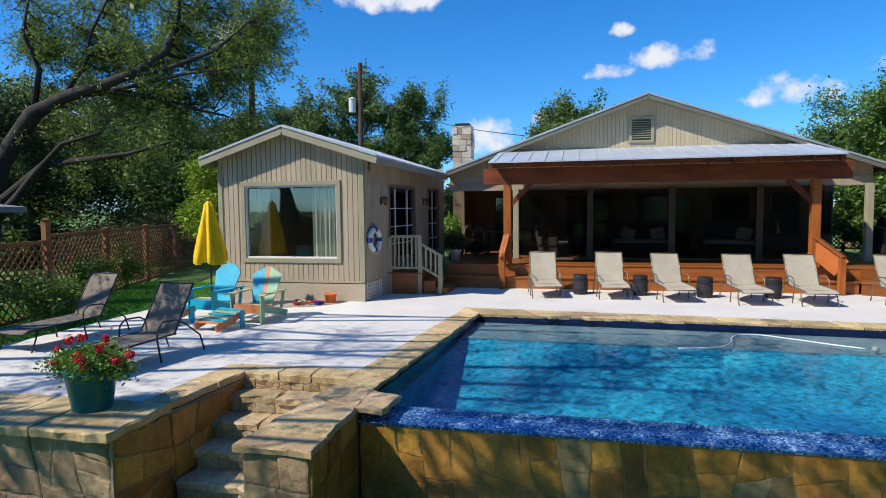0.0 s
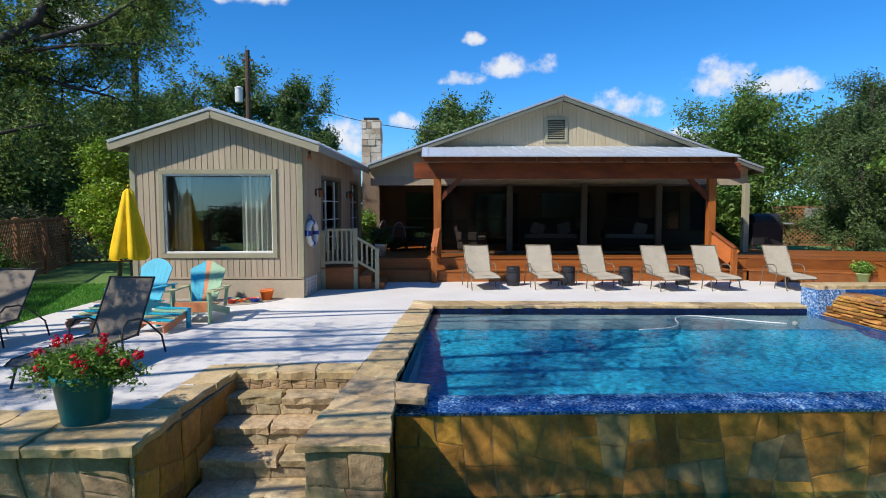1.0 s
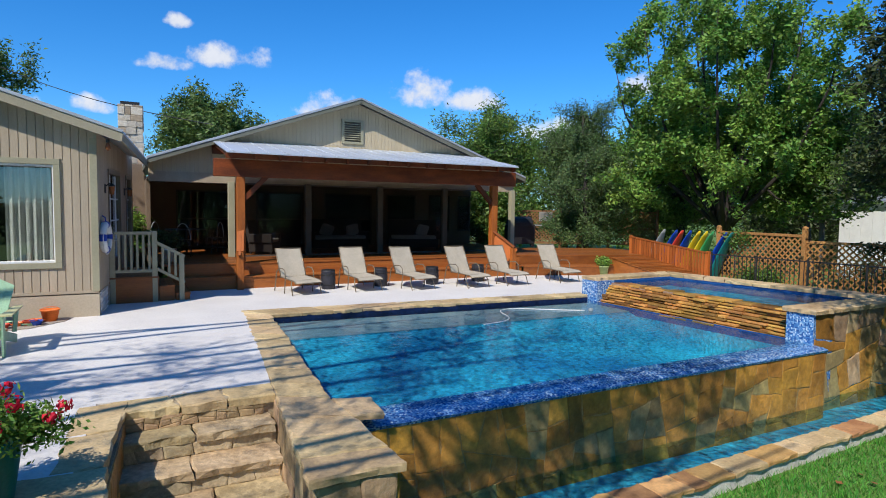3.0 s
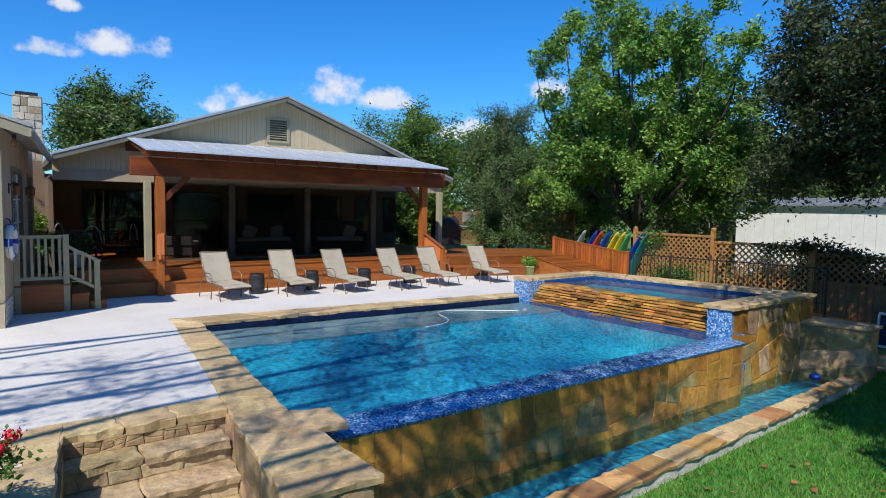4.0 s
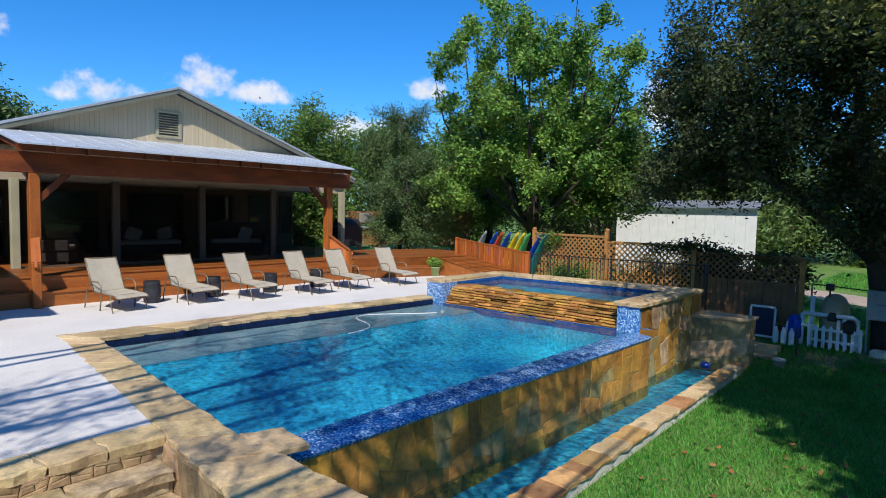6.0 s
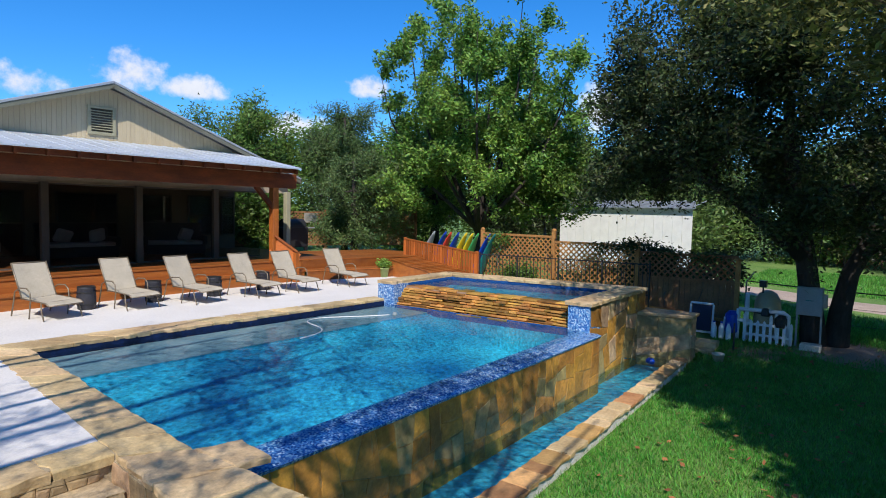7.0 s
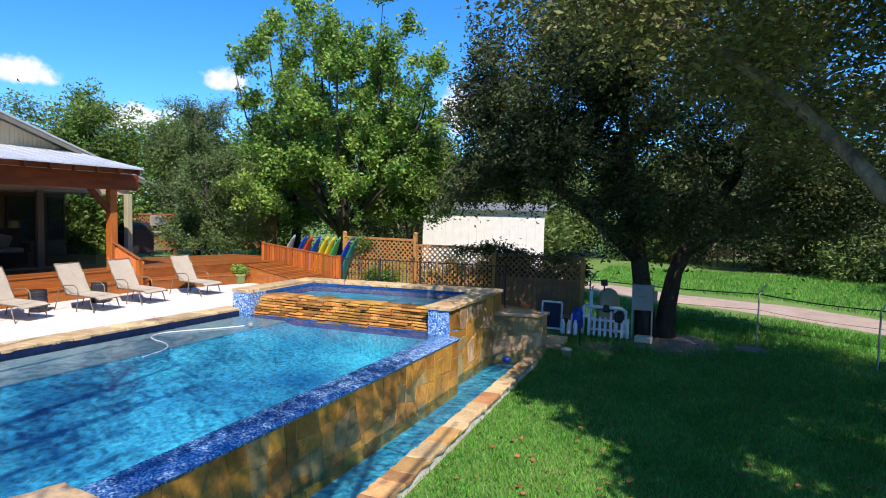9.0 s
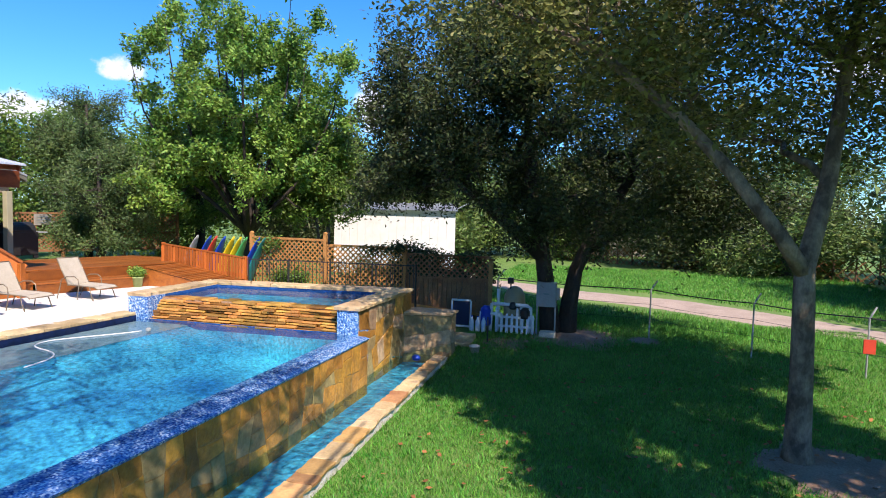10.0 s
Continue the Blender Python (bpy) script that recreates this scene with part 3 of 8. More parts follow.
steps = thing("stairs", "worn tan flagstone steps down from the terrace", "stairs", (-6.95, 6.4, -1.35), kind="structure")
for k in range(6):
    zt, yf = -0.215 * (k + 1), 7.42 - 0.35 * (k + 1) + 0.02
    wpart("riser", B(-7.68, -6.2, yf + 0.05, yf + 0.45, zt - 0.3, zt - 0.07), "mortar", steps)
    rng = random.Random(40 + k)
    c = -6.95 + rng.uniform(-0.35, 0.35)
    for j, (x0, x1) in enumerate(((-7.66, c - 0.003), (c + 0.003, -6.22))):
        slab(steps, [(x0, yf), (x1, yf + rng.uniform(-0.03, 0.03)), (x1, yf + 0.42), (x0, yf + 0.42)], zt - 0.085, zt, "flag_step", 60 + 2 * k + j, "tread", 0.03)
    # rubble facing under each tread
    stone_field(steps, (-7.66, yf + 0.05, zt - 0.215), (1, 0, 0), (0, 0, 1), 1.42, 0.13, 0.15, "flag_grey", 70 + k, 0.02, joint=0.006, stretch=2.4)
stone_field(steps, (-7.62, 7.43, -0.215), (1, 0, 0), (0, 0, 1), 1.35, 0.13, 0.065, "stone_pale", 80, 0.025, joint=0.006, stretch=2.6)

wpart("landing_bed", prism(bmesh.new(), [(-7.72, 7.46), (-6.16, 7.46), (-6.10, 7.25), (-5.95, 8.0), (-7.9, 8.0)], -0.45, -0.012), "mortar", steps)

# ---- swimming pool ----
POOL = [(-5.64, 6.88), (2.46, 6.88), (2.24, 11.85), (-5.2, 12.24)]
pool = thing("swimming_pool", "blue infinity-edge swimming pool with mosaic rim", "pool", (-1.5, 9.3, -1.4))


def basin(bm, poly, z0, z1):
    """Floor and inward walls of a basin."""
    lo = [bm.verts.new((x, y, z0)) for x, y in poly]
    hi = [bm.verts.new((x, y, z1)) for x, y in poly]
    bm.faces.new(lo)
    for k in range(len(poly)):
        j = (k + 1) % len(poly)
        bm.faces.new((lo[j], lo[k], hi[k], hi[j]))
    return bm


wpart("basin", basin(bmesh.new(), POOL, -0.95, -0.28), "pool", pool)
for k, key in enumerate(("mosaic_dark", "mosaic_blue", "mosaic_dark", "mosaic_dark")):
    band = bmesh.new()
    a, b = Vector((*POOL[k], 0)), Vector((*POOL[(k + 1) % 4], 0))
    zt = (-0.145, -0.118, -0.055, -0.055)[k]
    band.faces.new([band.verts.new(v) for v in ((b.x, b.y, -0.28), (a.x, a.y, -0.28), (a.x, a.y, zt), (b.x, b.y, zt))])
    wpart("tile_band", band, key, pool, "blue glass mosaic waterline")
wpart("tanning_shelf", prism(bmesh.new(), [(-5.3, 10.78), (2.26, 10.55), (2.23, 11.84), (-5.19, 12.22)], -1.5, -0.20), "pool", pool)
wpart("shelf_floor", prism(bmesh.new(), [(-5.3, 10.78), (2.26, 10.55), (2.23, 11.84), (-5.19, 12.22)], -0.199, -0.19), "shelf", pool, "pale shallow shelf floor")

slope = bmesh.new()
slope.faces.new([slope.verts.new(c) for c in ((-5.58, 8.0, -0.92), (2.44, 8.0, -0.92), (2.27, 10.56, -0.22), (-5.34, 10.79, -0.22))])
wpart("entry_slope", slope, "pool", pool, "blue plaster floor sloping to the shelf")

# the overflow edge: a tiled, gently falling sill over a wall of stones
edge = bmesh.new()
rows_ = [[edge.verts.new((x, y, z)) for x in (-5.64, 2.48)] for y, z in ((6.44, -0.22), (6.42, -0.182), (6.50, -0.158), (6.88, -0.14), (6.90, -0.30))]
for a, b in zip(rows_, rows_[1:]):
    edge.faces.new((a[0], a[1], b[1], b[0]))
wpart("overflow_sill", edge, "mosaic", pool, "blue glass mosaic overflow sill")
wall_pool = wall_block("wall_overflow", "wet golden brown stone wall under the pool edge", [(-5.64, 6.46), (2.5, 6.46), (2.5, 6.86), (-5.64, 6.86)], -1.6, -0.19, "mortar_wet")
stone_field(wall_pool, (-5.64, 6.46, -1.55), (1, 0, 0), (0, 0, 1), 8.1, 1.36, 0.37, ("stone", "stone", "stone", "stone", "stone_olive"), 21, 0.012, joint=0.012, stretch=0.95)

sheet = bmesh.new()
lip = [[sheet.verts.new((x, y, z)) for x in (-5.63, 2.45)] for y, z in ((6.70, -0.143), (6.76, -0.134), (6.86, -0.131))]
for a, b in zip(lip, lip[1:]):
    sheet.faces.new((a[0], a[1], b[1], b[0]))
sheet.faces.new([lip[-1][0], lip[-1][1]] + [sheet.verts.new((x, y, -0.13)) for x, y in ((2.24, 11.84), (-5.2, 12.23))])
tagged(part("water", sheet, "water"), "clear blue rippled pool water", "water", kind="structure")

# ---- catch trough in front of the pool ----
def tr_y(x):
    """The outer edge of the trough's coping."""
    return 5.24 + (x + 2.1) * 0.035


def tr_in(x):
    """The inner edge of the trough's coping."""
    return 5.60 + (x + 3.0) * 0.022


trough = thing("catch_trough", "narrow water trough with tan flagstone coping", "trough", (-0.2, 5.6, -1.5), kind="structure")
wpart("outer_wall", prism(bmesh.new(), [(-5.6, tr_y(-5.6) + 0.05), (5.3, tr_y(5.3) + 0.05), (5.3, tr_in(5.3)), (-5.6, tr_in(-5.6))], -1.8, -1.06), "mortar_white", trough)
wpart("bed", prism(bmesh.new(), [(-5.6, tr_in(-5.6)), (5.3, tr_in(5.3)), (5.3, 6.72), (2.5, 6.72), (2.5, 6.5), (-5.6, 6.5)], -1.9, -1.32), "pool_pale", trough)
slab_run(trough, (-5.6, tr_y(-5.6)), (5.25, tr_y(5.25)), (-5.6, tr_in(-5.6)), (5.25, tr_in(5.25)), -1.06, -1.0, cuts(22, 17, 0.4), ("flag", "flag_orange", "flag_orange"), seed=8, rough=0.022, name="coping_slab")
sheet = bmesh.new()
sheet.faces.new([sheet.verts.new((x, y, -1.10)) for x, y in ((-5.6, tr_in(-5.6) - 0.02), (5.25, tr_in(5.25) - 0.02), (5.25, 6.7), (2.5, 6.7), (2.5, 6.47), (-5.6, 6.47))])
tagged(part("water_trough", sheet, "water_trough"), "rippled turquoise water in the trough", "water", kind="structure")

# ---- raised spa ----
spa = thing("spa", "raised blue-tiled spa with ledge-stone spillway", "hot tub", (4.0, 9.3, -0.6))
SA, SB, SC, SD = (2.30, 12.0), (5.05, 12.05), (5.72, 6.68), (2.46, 6.68)
IA, IB, IC, ID = (2.75, 11.55), (4.72, 11.62), (5.28, 7.12), (2.95, 7.12)
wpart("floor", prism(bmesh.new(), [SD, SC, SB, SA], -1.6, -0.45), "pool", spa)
for nm, a, b, c, d in (("back_wall", SB, SA, IA, IB), ("far_wall", SC, SB, IB, IC), ("near_wall", SD, SC, IC, ID)):
    wpart(nm, prism(bmesh.new(), [d, c, b, a], -0.44, 0.37), "mortar", spa)
inner = bmesh.new()
for a, b in ((IA, IB), (IB, IC), (IC, ID)):
    d = Vector((b[1] - a[1], a[0] - b[0], 0)).normalized() * 0.004
    inner.faces.new([inner.verts.new((p[0] + d.x, p[1] + d.y, z)) for p, z in ((a, -0.45), (b, -0.45), (b, 0.368), (a, 0.368))])
wpart("tile_lining", inner, "mosaic_blue", spa, "blue glass mosaic lining")
wpart("bench", prism(bmesh.new(), [ID, IC, IB, IA], -0.43, 0.14), "pool_pale", spa, "pale blue plaster bench")
# tiled pilasters at both ends of the spillway
wpart("pilaster", prism(bmesh.new(), [(2.44, 6.66), (3.0, 6.66), (3.0, 7.1), (2.40, 7.1)], -1.0, 0.36), "mosaic", spa, "blue mosaic pilaster")
wpart("pilaster", prism(bmesh.new(), [(2.22, 11.55), (2.8, 11.55), (2.8, 12.05), (2.20, 12.05)], -0.4, 0.36), "mosaic", spa, "blue mosaic pilaster")
wpart("spillway_core", prism(bmesh.new(), [(2.84, 7.1), (2.97, 7.1), (2.77, 11.6), (2.66, 11.6)], -0.8, 0.30), "soil", spa)
slab_run(spa, (2.20, 12.1), (5.1, 12.12), (2.24, 11.62), (4.75, 11.64), 0.36, 0.44, cuts(5, 31), seed=31, name="coping_slab")
slab_run(spa, (5.12, 12.1), (5.80, 6.62), (4.70, 11.62), (5.22, 7.1), 0.36, 0.44, cuts(9, 32), seed=32, name="coping_slab")
slab_run(spa, (2.38, 6.60), (5.22, 6.60), (2.36, 7.16), (5.22, 7.14), 0.36, 0.44, cuts(4, 33), seed=33, name="coping_slab")
stone_field(spa, (2.46, 6.67, -1.5), (1, 0, 0), (0, 0, 1), 3.28, 1.86, 0.42, ("stone", "stone_pale", "stone_olive"), 34, 0.022)
sheet = bmesh.new()
sheet.faces.new([sheet.verts.new((x, y, 0.315)) for x, y in (ID, IC, IB, IA)])
tagged(part("water_spa", sheet, "water"), "still blue water brimming in the spa", "water", kind="structure")
# ledge stones stacked on the sloping spillway
rng = random.Random(35)
rows_n = 9
for r in range(rows_n):
    z0 = -0.17 + r * 0.055
    xo = 2.30 + 0.055 * r * 0.75
    y = 7.1
    while y < 11.55:
        ln = rng.uniform(0.14, 0.5)
        y1 = min(y + ln, 11.56)
        f0 = (y - 7.1) / 4.45
        xs = xo + 0.17 * (1 - f0) + rng.uniform(-0.06, 0.045)
        bm = bmesh.new()
        box(bm, xs, xs + 0.34, y + 0.004, y1 - 0.004, z0 + rng.uniform(0, 0.010), z0 + rng.uniform(0.036, 0.056), 0.006)
        wpart("ledge_stone", bm, "ledge", spa)
        y = y1
wall_wing = wall_block("wall_spa_wing", "low stone wing wall at the trough end", [(5.22, 6.74), (5.55, 5.55), (5.95, 5.55), (5.9, 6.74)], -1.6, -0.14, "mortar")
stone_field(wall_wing, (5.22, 6.70, -1.5), (0.27, -1, 0), (0, 0, 1), 1.2, 1.35, 0.5, ("stone_pale", "stone_olive"), 36, 0.018)
stone_field(wall_wing, (5.55, 5.55, -1.5), (1, 0, 0), (0, 0, 1), 0.42, 1.35, 0.33, "stone_pale", 37, 0.025)
slab(wall_wing, [(5.16, 6.76), (5.48, 5.48), (6.02, 5.48), (5.97, 6.76)], -0.14, -0.07, "flag", 38, "cap")
# ---- guest cabin ----
def roof_z(x, ridge, peak, slope):
    return peak - abs(x - ridge) * slope


def gable_boards(parent, y, x0, x1, z0, ridge, peak, slope, width, drop, holes=(), material="siding", name="board", proud=0.014):
    """Upright boards on a gable wall, each cut to the roof's slope and to the openings (x0, x1, z0, z1)."""
    x = x0
    while x < x1 - 0.01:
        xa, xb = x + 0.004, min(x + width, x1) - 0.004
        za, zb = roof_z(xa, ridge, peak, slope) - drop, roof_z(xb, ridge, peak, slope) - drop
        spans = [(z0, None)]
        for hx0, hx1, hz0, hz1 in holes:
            if xb > hx0 and xa < hx1:
                spans = [(z0, hz0), (hz1, None)]
        for s, e in spans:
            bm = bmesh.new()
            ta, tb = (za, zb) if e is None else (e, e)
            if min(ta, tb) <= s:
                continue
            vs = [bm.verts.new(c) for c in ((xa, y, s), (xb, y, s), (xb, y, tb), (xa, y, ta), (xa + 0.004, y - proud, s), (xb - 0.004, y - proud, s), (xb - 0.004, y - proud, tb), (xa + 0.004, y - proud, ta))]
            for f in ((4, 5, 6, 7), (0, 4, 7, 3), (5, 1, 2, 6), (7, 6, 2, 3), (0, 1, 5, 4)):
                bm.faces.new([vs[i] for i in f])
            wpart(name, bm, material, parent)
        x += width


def gable_wall(parent, name, y0, y1, x0, x1, z0, ridge, peak, slope, drop, material, hole=None):
    """The wall behind the boards, with a real opening."""
    top = lambda x: roof_z(x, ridge, peak, slope) - drop
    bm = bmesh.new()

    def quad(poly):
        lo = [bm.verts.new((x, y0, z)) for x, z in poly]
        hi = [bm.verts.new((x, y1, z)) for x, z in poly]
        bm.faces.new(lo)
        bm.faces.new(hi[::-1])
        for k in range(len(poly)):
            j = (k + 1) % len(poly)
            bm.faces.new((lo[j], lo[k], hi[k], hi[j]))
    if hole is None:
        quad([(x0, z0), (x1, z0), (x1, top(x1)), (ridge, top(ridge)), (x0, top(x0))])
    else:
        a, b, c, d = hole
        quad([(x0, z0), (a, z0), (a, top(a)), (x0, top(x0))])
        quad([(b, z0), (x1, z0), (x1, top(x1)), (b, top(b))])
        quad([(a, z0), (b, z0), (b, c), (a, c)])
        quad([(a, d), (b, d), (b, top(b)), (ridge, top(ridge)), (a, top(a))])
    return wpart(name, bm, material, parent)


def gable_roof(parent, ridge, peak, slope, half_l, half_r, y0, y1, thick, material, seam=0.4, rake=0.15, paint="rake", skew=0.0, end_r=None):
    """Two sheets of metal roofing with raised seams, and the boards under their edges. skew widens the right sheet to the rear, end_r is its rear end."""
    for sgn, half, wide, y1 in ((-1, half_l, 0.0, y1), (1, half_r, skew, end_r or y1)):
        bm = bmesh.new()
        zx = peak - half * slope
        out = wide * (y1 - y0)
        v = []
        for y, o in ((y0, 0.0), (y1, out)):
            for x, z in ((ridge, peak), (ridge + sgn * half + o, zx - o * slope)):
                v.append((bm.verts.new((x, y, z)), bm.verts.new((x, y, z - thick))))
        a, b, c, d = v
        for f in ((a[0], b[0], d[0], c[0]), (a[1], c[1], d[1], b[1]), (a[0], a[1], b[1], b[0]), (b[0], b[1], d[1], d[0]), (d[0], d[1], c[1], c[0])):
            bm.faces.new(f)
        bmesh.ops.recalc_face_normals(bm, faces=bm.faces)
        wpart("roof_sheet", bm, material, parent)
        bm = bmesh.new()
        y = y0 + 0.1
        while y < y1:
            o = wide * (y - y0)
            beam(bm, (ridge, y, peak + 0.012), (ridge + sgn * half + o, y, zx - o * slope + 0.012), 0.03, 0.028)
            y += seam
        wpart("roof_seams", bm, material, parent)
        # rake board on the gable, fascia on the eave
        wpart("rake_board", beam(bmesh.new(), (ridge, y0 + 0.02, peak - thick - 0.01 - rake / 2), (ridge + sgn * half, y0 + 0.02, zx - thick - 0.01 - rake / 2), 0.035, rake), paint, parent)
        wpart("drip_edge", beam(bmesh.new(), (ridge, y0 - 0.006, peak - 0.012), (ridge + sgn * half, y0 - 0.006, zx - 0.012), 0.02, 0.05), "dripedge", parent)
        wpart("fascia_board", beam(bmesh.new(), (ridge + sgn * (half - 0.02), y0, zx - thick - 0.07), (ridge + sgn * (half - 0.02) + out, y1, zx - out * slope - thick - 0.07), 0.035, 0.14), paint, parent)


CX0, CX1, CY, CRIDGE, CPEAK, CSL = -11.62, -8.0, 13.30, -9.81, 4.0, 0.32
SWING = radians(-6.3)


def swing(bm):
    """Turns a piece of the cabin's door wall about the front corner: that wall runs askew to the gable."""
    bmesh.ops.rotate(bm, verts=bm.verts, cent=(CX1, CY + 0.06, 0), matrix=Matrix.Rotation(SWING, 3, "Z"))
    return bm


def swing_at(x, y, z):
    v = Matrix.Rotation(SWING, 3, "Z") @ Vector((x - CX1, y - CY - 0.06, 0))
    return (CX1 + v.x, CY + 0.06 + v.y, z)


cabin = thing("guest_cabin", "taupe board-sided guest cabin with a low gabled roof", "cabin", (-9.8, 16.4, 0))
HOLE = (-10.95, -8.62, 0.98, 2.68)
gable_wall(cabin, "front_wall", CY, CY + 0.12, CX0, CX1, 0.42, CRIDGE, CPEAK, CSL, 0.06, "siding", HOLE)
gable_wall(cabin, "rear_wall", 22.0, 22.1, CX0, CX1, 0.0, CRIDGE, CPEAK, CSL, 0.06, "siding")
wpart("side_wall", B(CX0, CX0 + 0.12, CY + 0.12, 22.0, 0.42, 3.3), "siding", cabin)
for y0, y1, z0, z1 in ((CY + 0.08, 14.75, 0.42, 3.3), (14.75, 16.55, 2.72, 3.3), (16.55, 17.6, 0.42, 3.3), (17.6, 18.6, 2.72, 3.3), (18.6, 19.1, 0.42, 3.3), (14.75, 16.55, 0.42, 0.62), (17.6, 18.6, 0.42, 0.62)):
    wpart("side_wall", swing(B(CX1 - 0.12, CX1, y0, y1, z0, z1)), "siding", cabin)
wpart("side_foundation", swing(B(CX1 - 0.10, CX1 + 0.01, CY + 0.05, 19.1, -0.2, 0.42)), "conc", cabin)
wpart("foundation", B(CX0 - 0.01, CX1 + 0.01, CY - 0.03, 22.1, -0.2, 0.42), "conc", cabin)
gable_boards(cabin, CY - 0.002, CX0, CX1, 0.43, CRIDGE, CPEAK, CSL, 0.125, 0.12, [(-11.04, -8.54, 0.88, 2.78)])
wpart("skirt_board", B(CX0, CX1, CY - 0.03, CY - 0.012, 0.40, 0.47), "siding", cabin)
for x in (CX0 - 0.02, CX1 - 0.09):
    wpart("corner_board", B(x, x + 0.11, CY - 0.035, CY - 0.014, 0.45, 3.18), "trim", cabin)
wpart("corner_board", B(CX1, CX1 + 0.02, CY - 0.03, CY + 0.09, 0.45, 3.25), "trim", cabin)
gable_roof(cabin, CRIDGE, CPEAK + 0.03, CSL, 2.12, 2.24, 12.98, 22.25, 0.04, "metalroof", skew=0.110, end_r=18.03)
y = CY + 0.1
while y < 19.0:
    for z0, z1 in (((0.45, 3.2),) if not (14.7 < y + 0.06 < 16.6 or 17.55 < y + 0.06 < 18.65) else ((2.75, 3.2),)):
        wpart("board", swing(B(CX1, CX1 + 0.012, y + 0.004, y + 0.121, z0, z1)), "siding", cabin)
    y += 0.125
# the picture window
win = wpart("window", B(HOLE[0] + 0.06, HOLE[1] - 0.06, CY + 0.05, CY + 0.056, HOLE[2] + 0.06, HOLE[3] - 0.06), "glass", cabin, "large single-pane picture window")
win.visible_shadow = False
for a in ((-11.04, -8.54, 2.68, 2.78), (-11.04, -8.54, 0.88, 0.98), (-11.04, -10.94, 0.98, 2.68), (-8.64, -8.54, 0.98, 2.68)):
    wpart("window_trim", B(a[0], a[1], CY - 0.045, CY - 0.001, a[2], a[3], 0.004), "trim", win)
for a in ((-10.95, -8.62, 2.642, 2.68), (-10.95, -8.62, 0.98, 1.018), (-10.95, -10.912, 1.018, 2.642), (-8.658, -8.62, 1.018, 2.642)):
    wpart("window_frame", B(a[0], a[1], CY - 0.02, CY + 0.07, a[2], a[3], 0.004), "white", win, "white window frame")
# the room behind it, its gloom put into the dark colour
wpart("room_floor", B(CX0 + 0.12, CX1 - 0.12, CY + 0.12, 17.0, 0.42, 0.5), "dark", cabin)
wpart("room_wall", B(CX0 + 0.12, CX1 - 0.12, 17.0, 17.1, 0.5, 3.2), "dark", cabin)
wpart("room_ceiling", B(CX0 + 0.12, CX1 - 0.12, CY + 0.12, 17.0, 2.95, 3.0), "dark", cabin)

# ---- house with its deep porch ----
HX0, HX1, HXB, HY, HR, HP, HS = -7.0, 4.4, 4.9, 18.3, -1.33, 5.2, 0.352
house = thing("house", "long taupe house with a front gable and dark porch", "house", (-0.9, 24, 0))
gable_wall(house, "gable_wall", HY, HY + 0.12, HX0, HX1, 2.74, HR, HP, HS, 0.06, "siding", (-1.72, -1.20, 3.98, 4.56))
gable_boards(house, HY - 0.002, HX0, HX1, 2.9, HR, HP, HS, 0.11, 0.12, [(-1.78, -1.14, 3.92, 4.62)], "siding_house", proud=0.006)
gable_roof(house, HR, HP + 0.03, HS, 5.72, 5.98, 17.88, 32, 0.04, "metalroof", rake=0.11, paint="rake_dark")
wpart("lintel_beam", B(HX0, HX1, HY - 0.05, HY + 0.15, 2.62, 2.88), "siding", house)
# ceiling and inner walls wear the shade-darkened brown
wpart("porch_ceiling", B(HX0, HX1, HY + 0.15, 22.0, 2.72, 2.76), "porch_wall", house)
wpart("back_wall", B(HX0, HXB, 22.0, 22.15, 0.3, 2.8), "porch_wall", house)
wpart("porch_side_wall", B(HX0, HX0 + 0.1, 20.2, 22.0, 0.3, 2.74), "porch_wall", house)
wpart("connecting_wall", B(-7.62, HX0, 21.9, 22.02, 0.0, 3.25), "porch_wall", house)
wpart("house_body", B(HX0, HX1, 22.16, 31.5, 0, 2.9), "siding", house)
# the three middle posts carry the porch shade in their colour
for x, m in ((-4.98, "cream"), (-2.86, "post_shaded"), (-0.63, "post_shaded"), (1.62, "post_shaded"), (4.27, "cream")):
    wpart("post", B(x - 0.085, x + 0.085, HY - 0.25, HY - 0.08, 0.6, 2.66, 0.01), m, house)
# a dark board stands for the shade behind the louvres
vent = wpart("gable_vent", B(-1.70, -1.22, HY - 0.01, HY + 0.02, 4.0, 4.54), "dark", house, "louvred gable vent")
for a in ((-1.80, -1.12, 4.56, 4.63), (-1.80, -1.12, 3.91, 3.98), (-1.80, -1.72, 3.98, 4.56), (-1.20, -1.12, 3.98, 4.56)):
    wpart("vent_frame", B(a[0], a[1], HY - 0.05, HY + 0.01, a[2], a[3]), "trim", vent)
for k in range(8):
    z = 4.02 + k * 0.066
    wpart("louvre", beam(bmesh.new(), (-1.72, HY - 0.02, z + 0.025), (-1.20, HY - 0.02, z + 0.025), 0.06, 0.012, up=(0, -0.5, 1)), "cream", vent)

# ---- timber porch roof in front of the house ----
porch = thing("porch_roof", "red-stained timber porch with a metal lean-to roof", "porch", (-1.4, 16, 0))
bm = bmesh.new()
RX0, RX1, RY0, RY1, RZ0, RZ1 = -5.45, 2.72, 15.55, 18.28, 3.27, 3.78
for y, z in ((RY0, RZ0), (RY1, RZ1)):
    for x in (RX0, RX1):
        bm.verts.new((x, y, z)), bm.verts.new((x, y, z - 0.03))
bm.verts.ensure_lookup_table()
v = bm.verts
for f in ((0, 2, 6, 4), (1, 5, 7, 3), (0, 1, 3, 2), (2, 3, 7, 6), (4, 5, 1, 0), (6, 7, 5, 4)):
    bm.faces.new([v[i] for i in f])
bmesh.ops.recalc_face_normals(bm, faces=bm.faces)
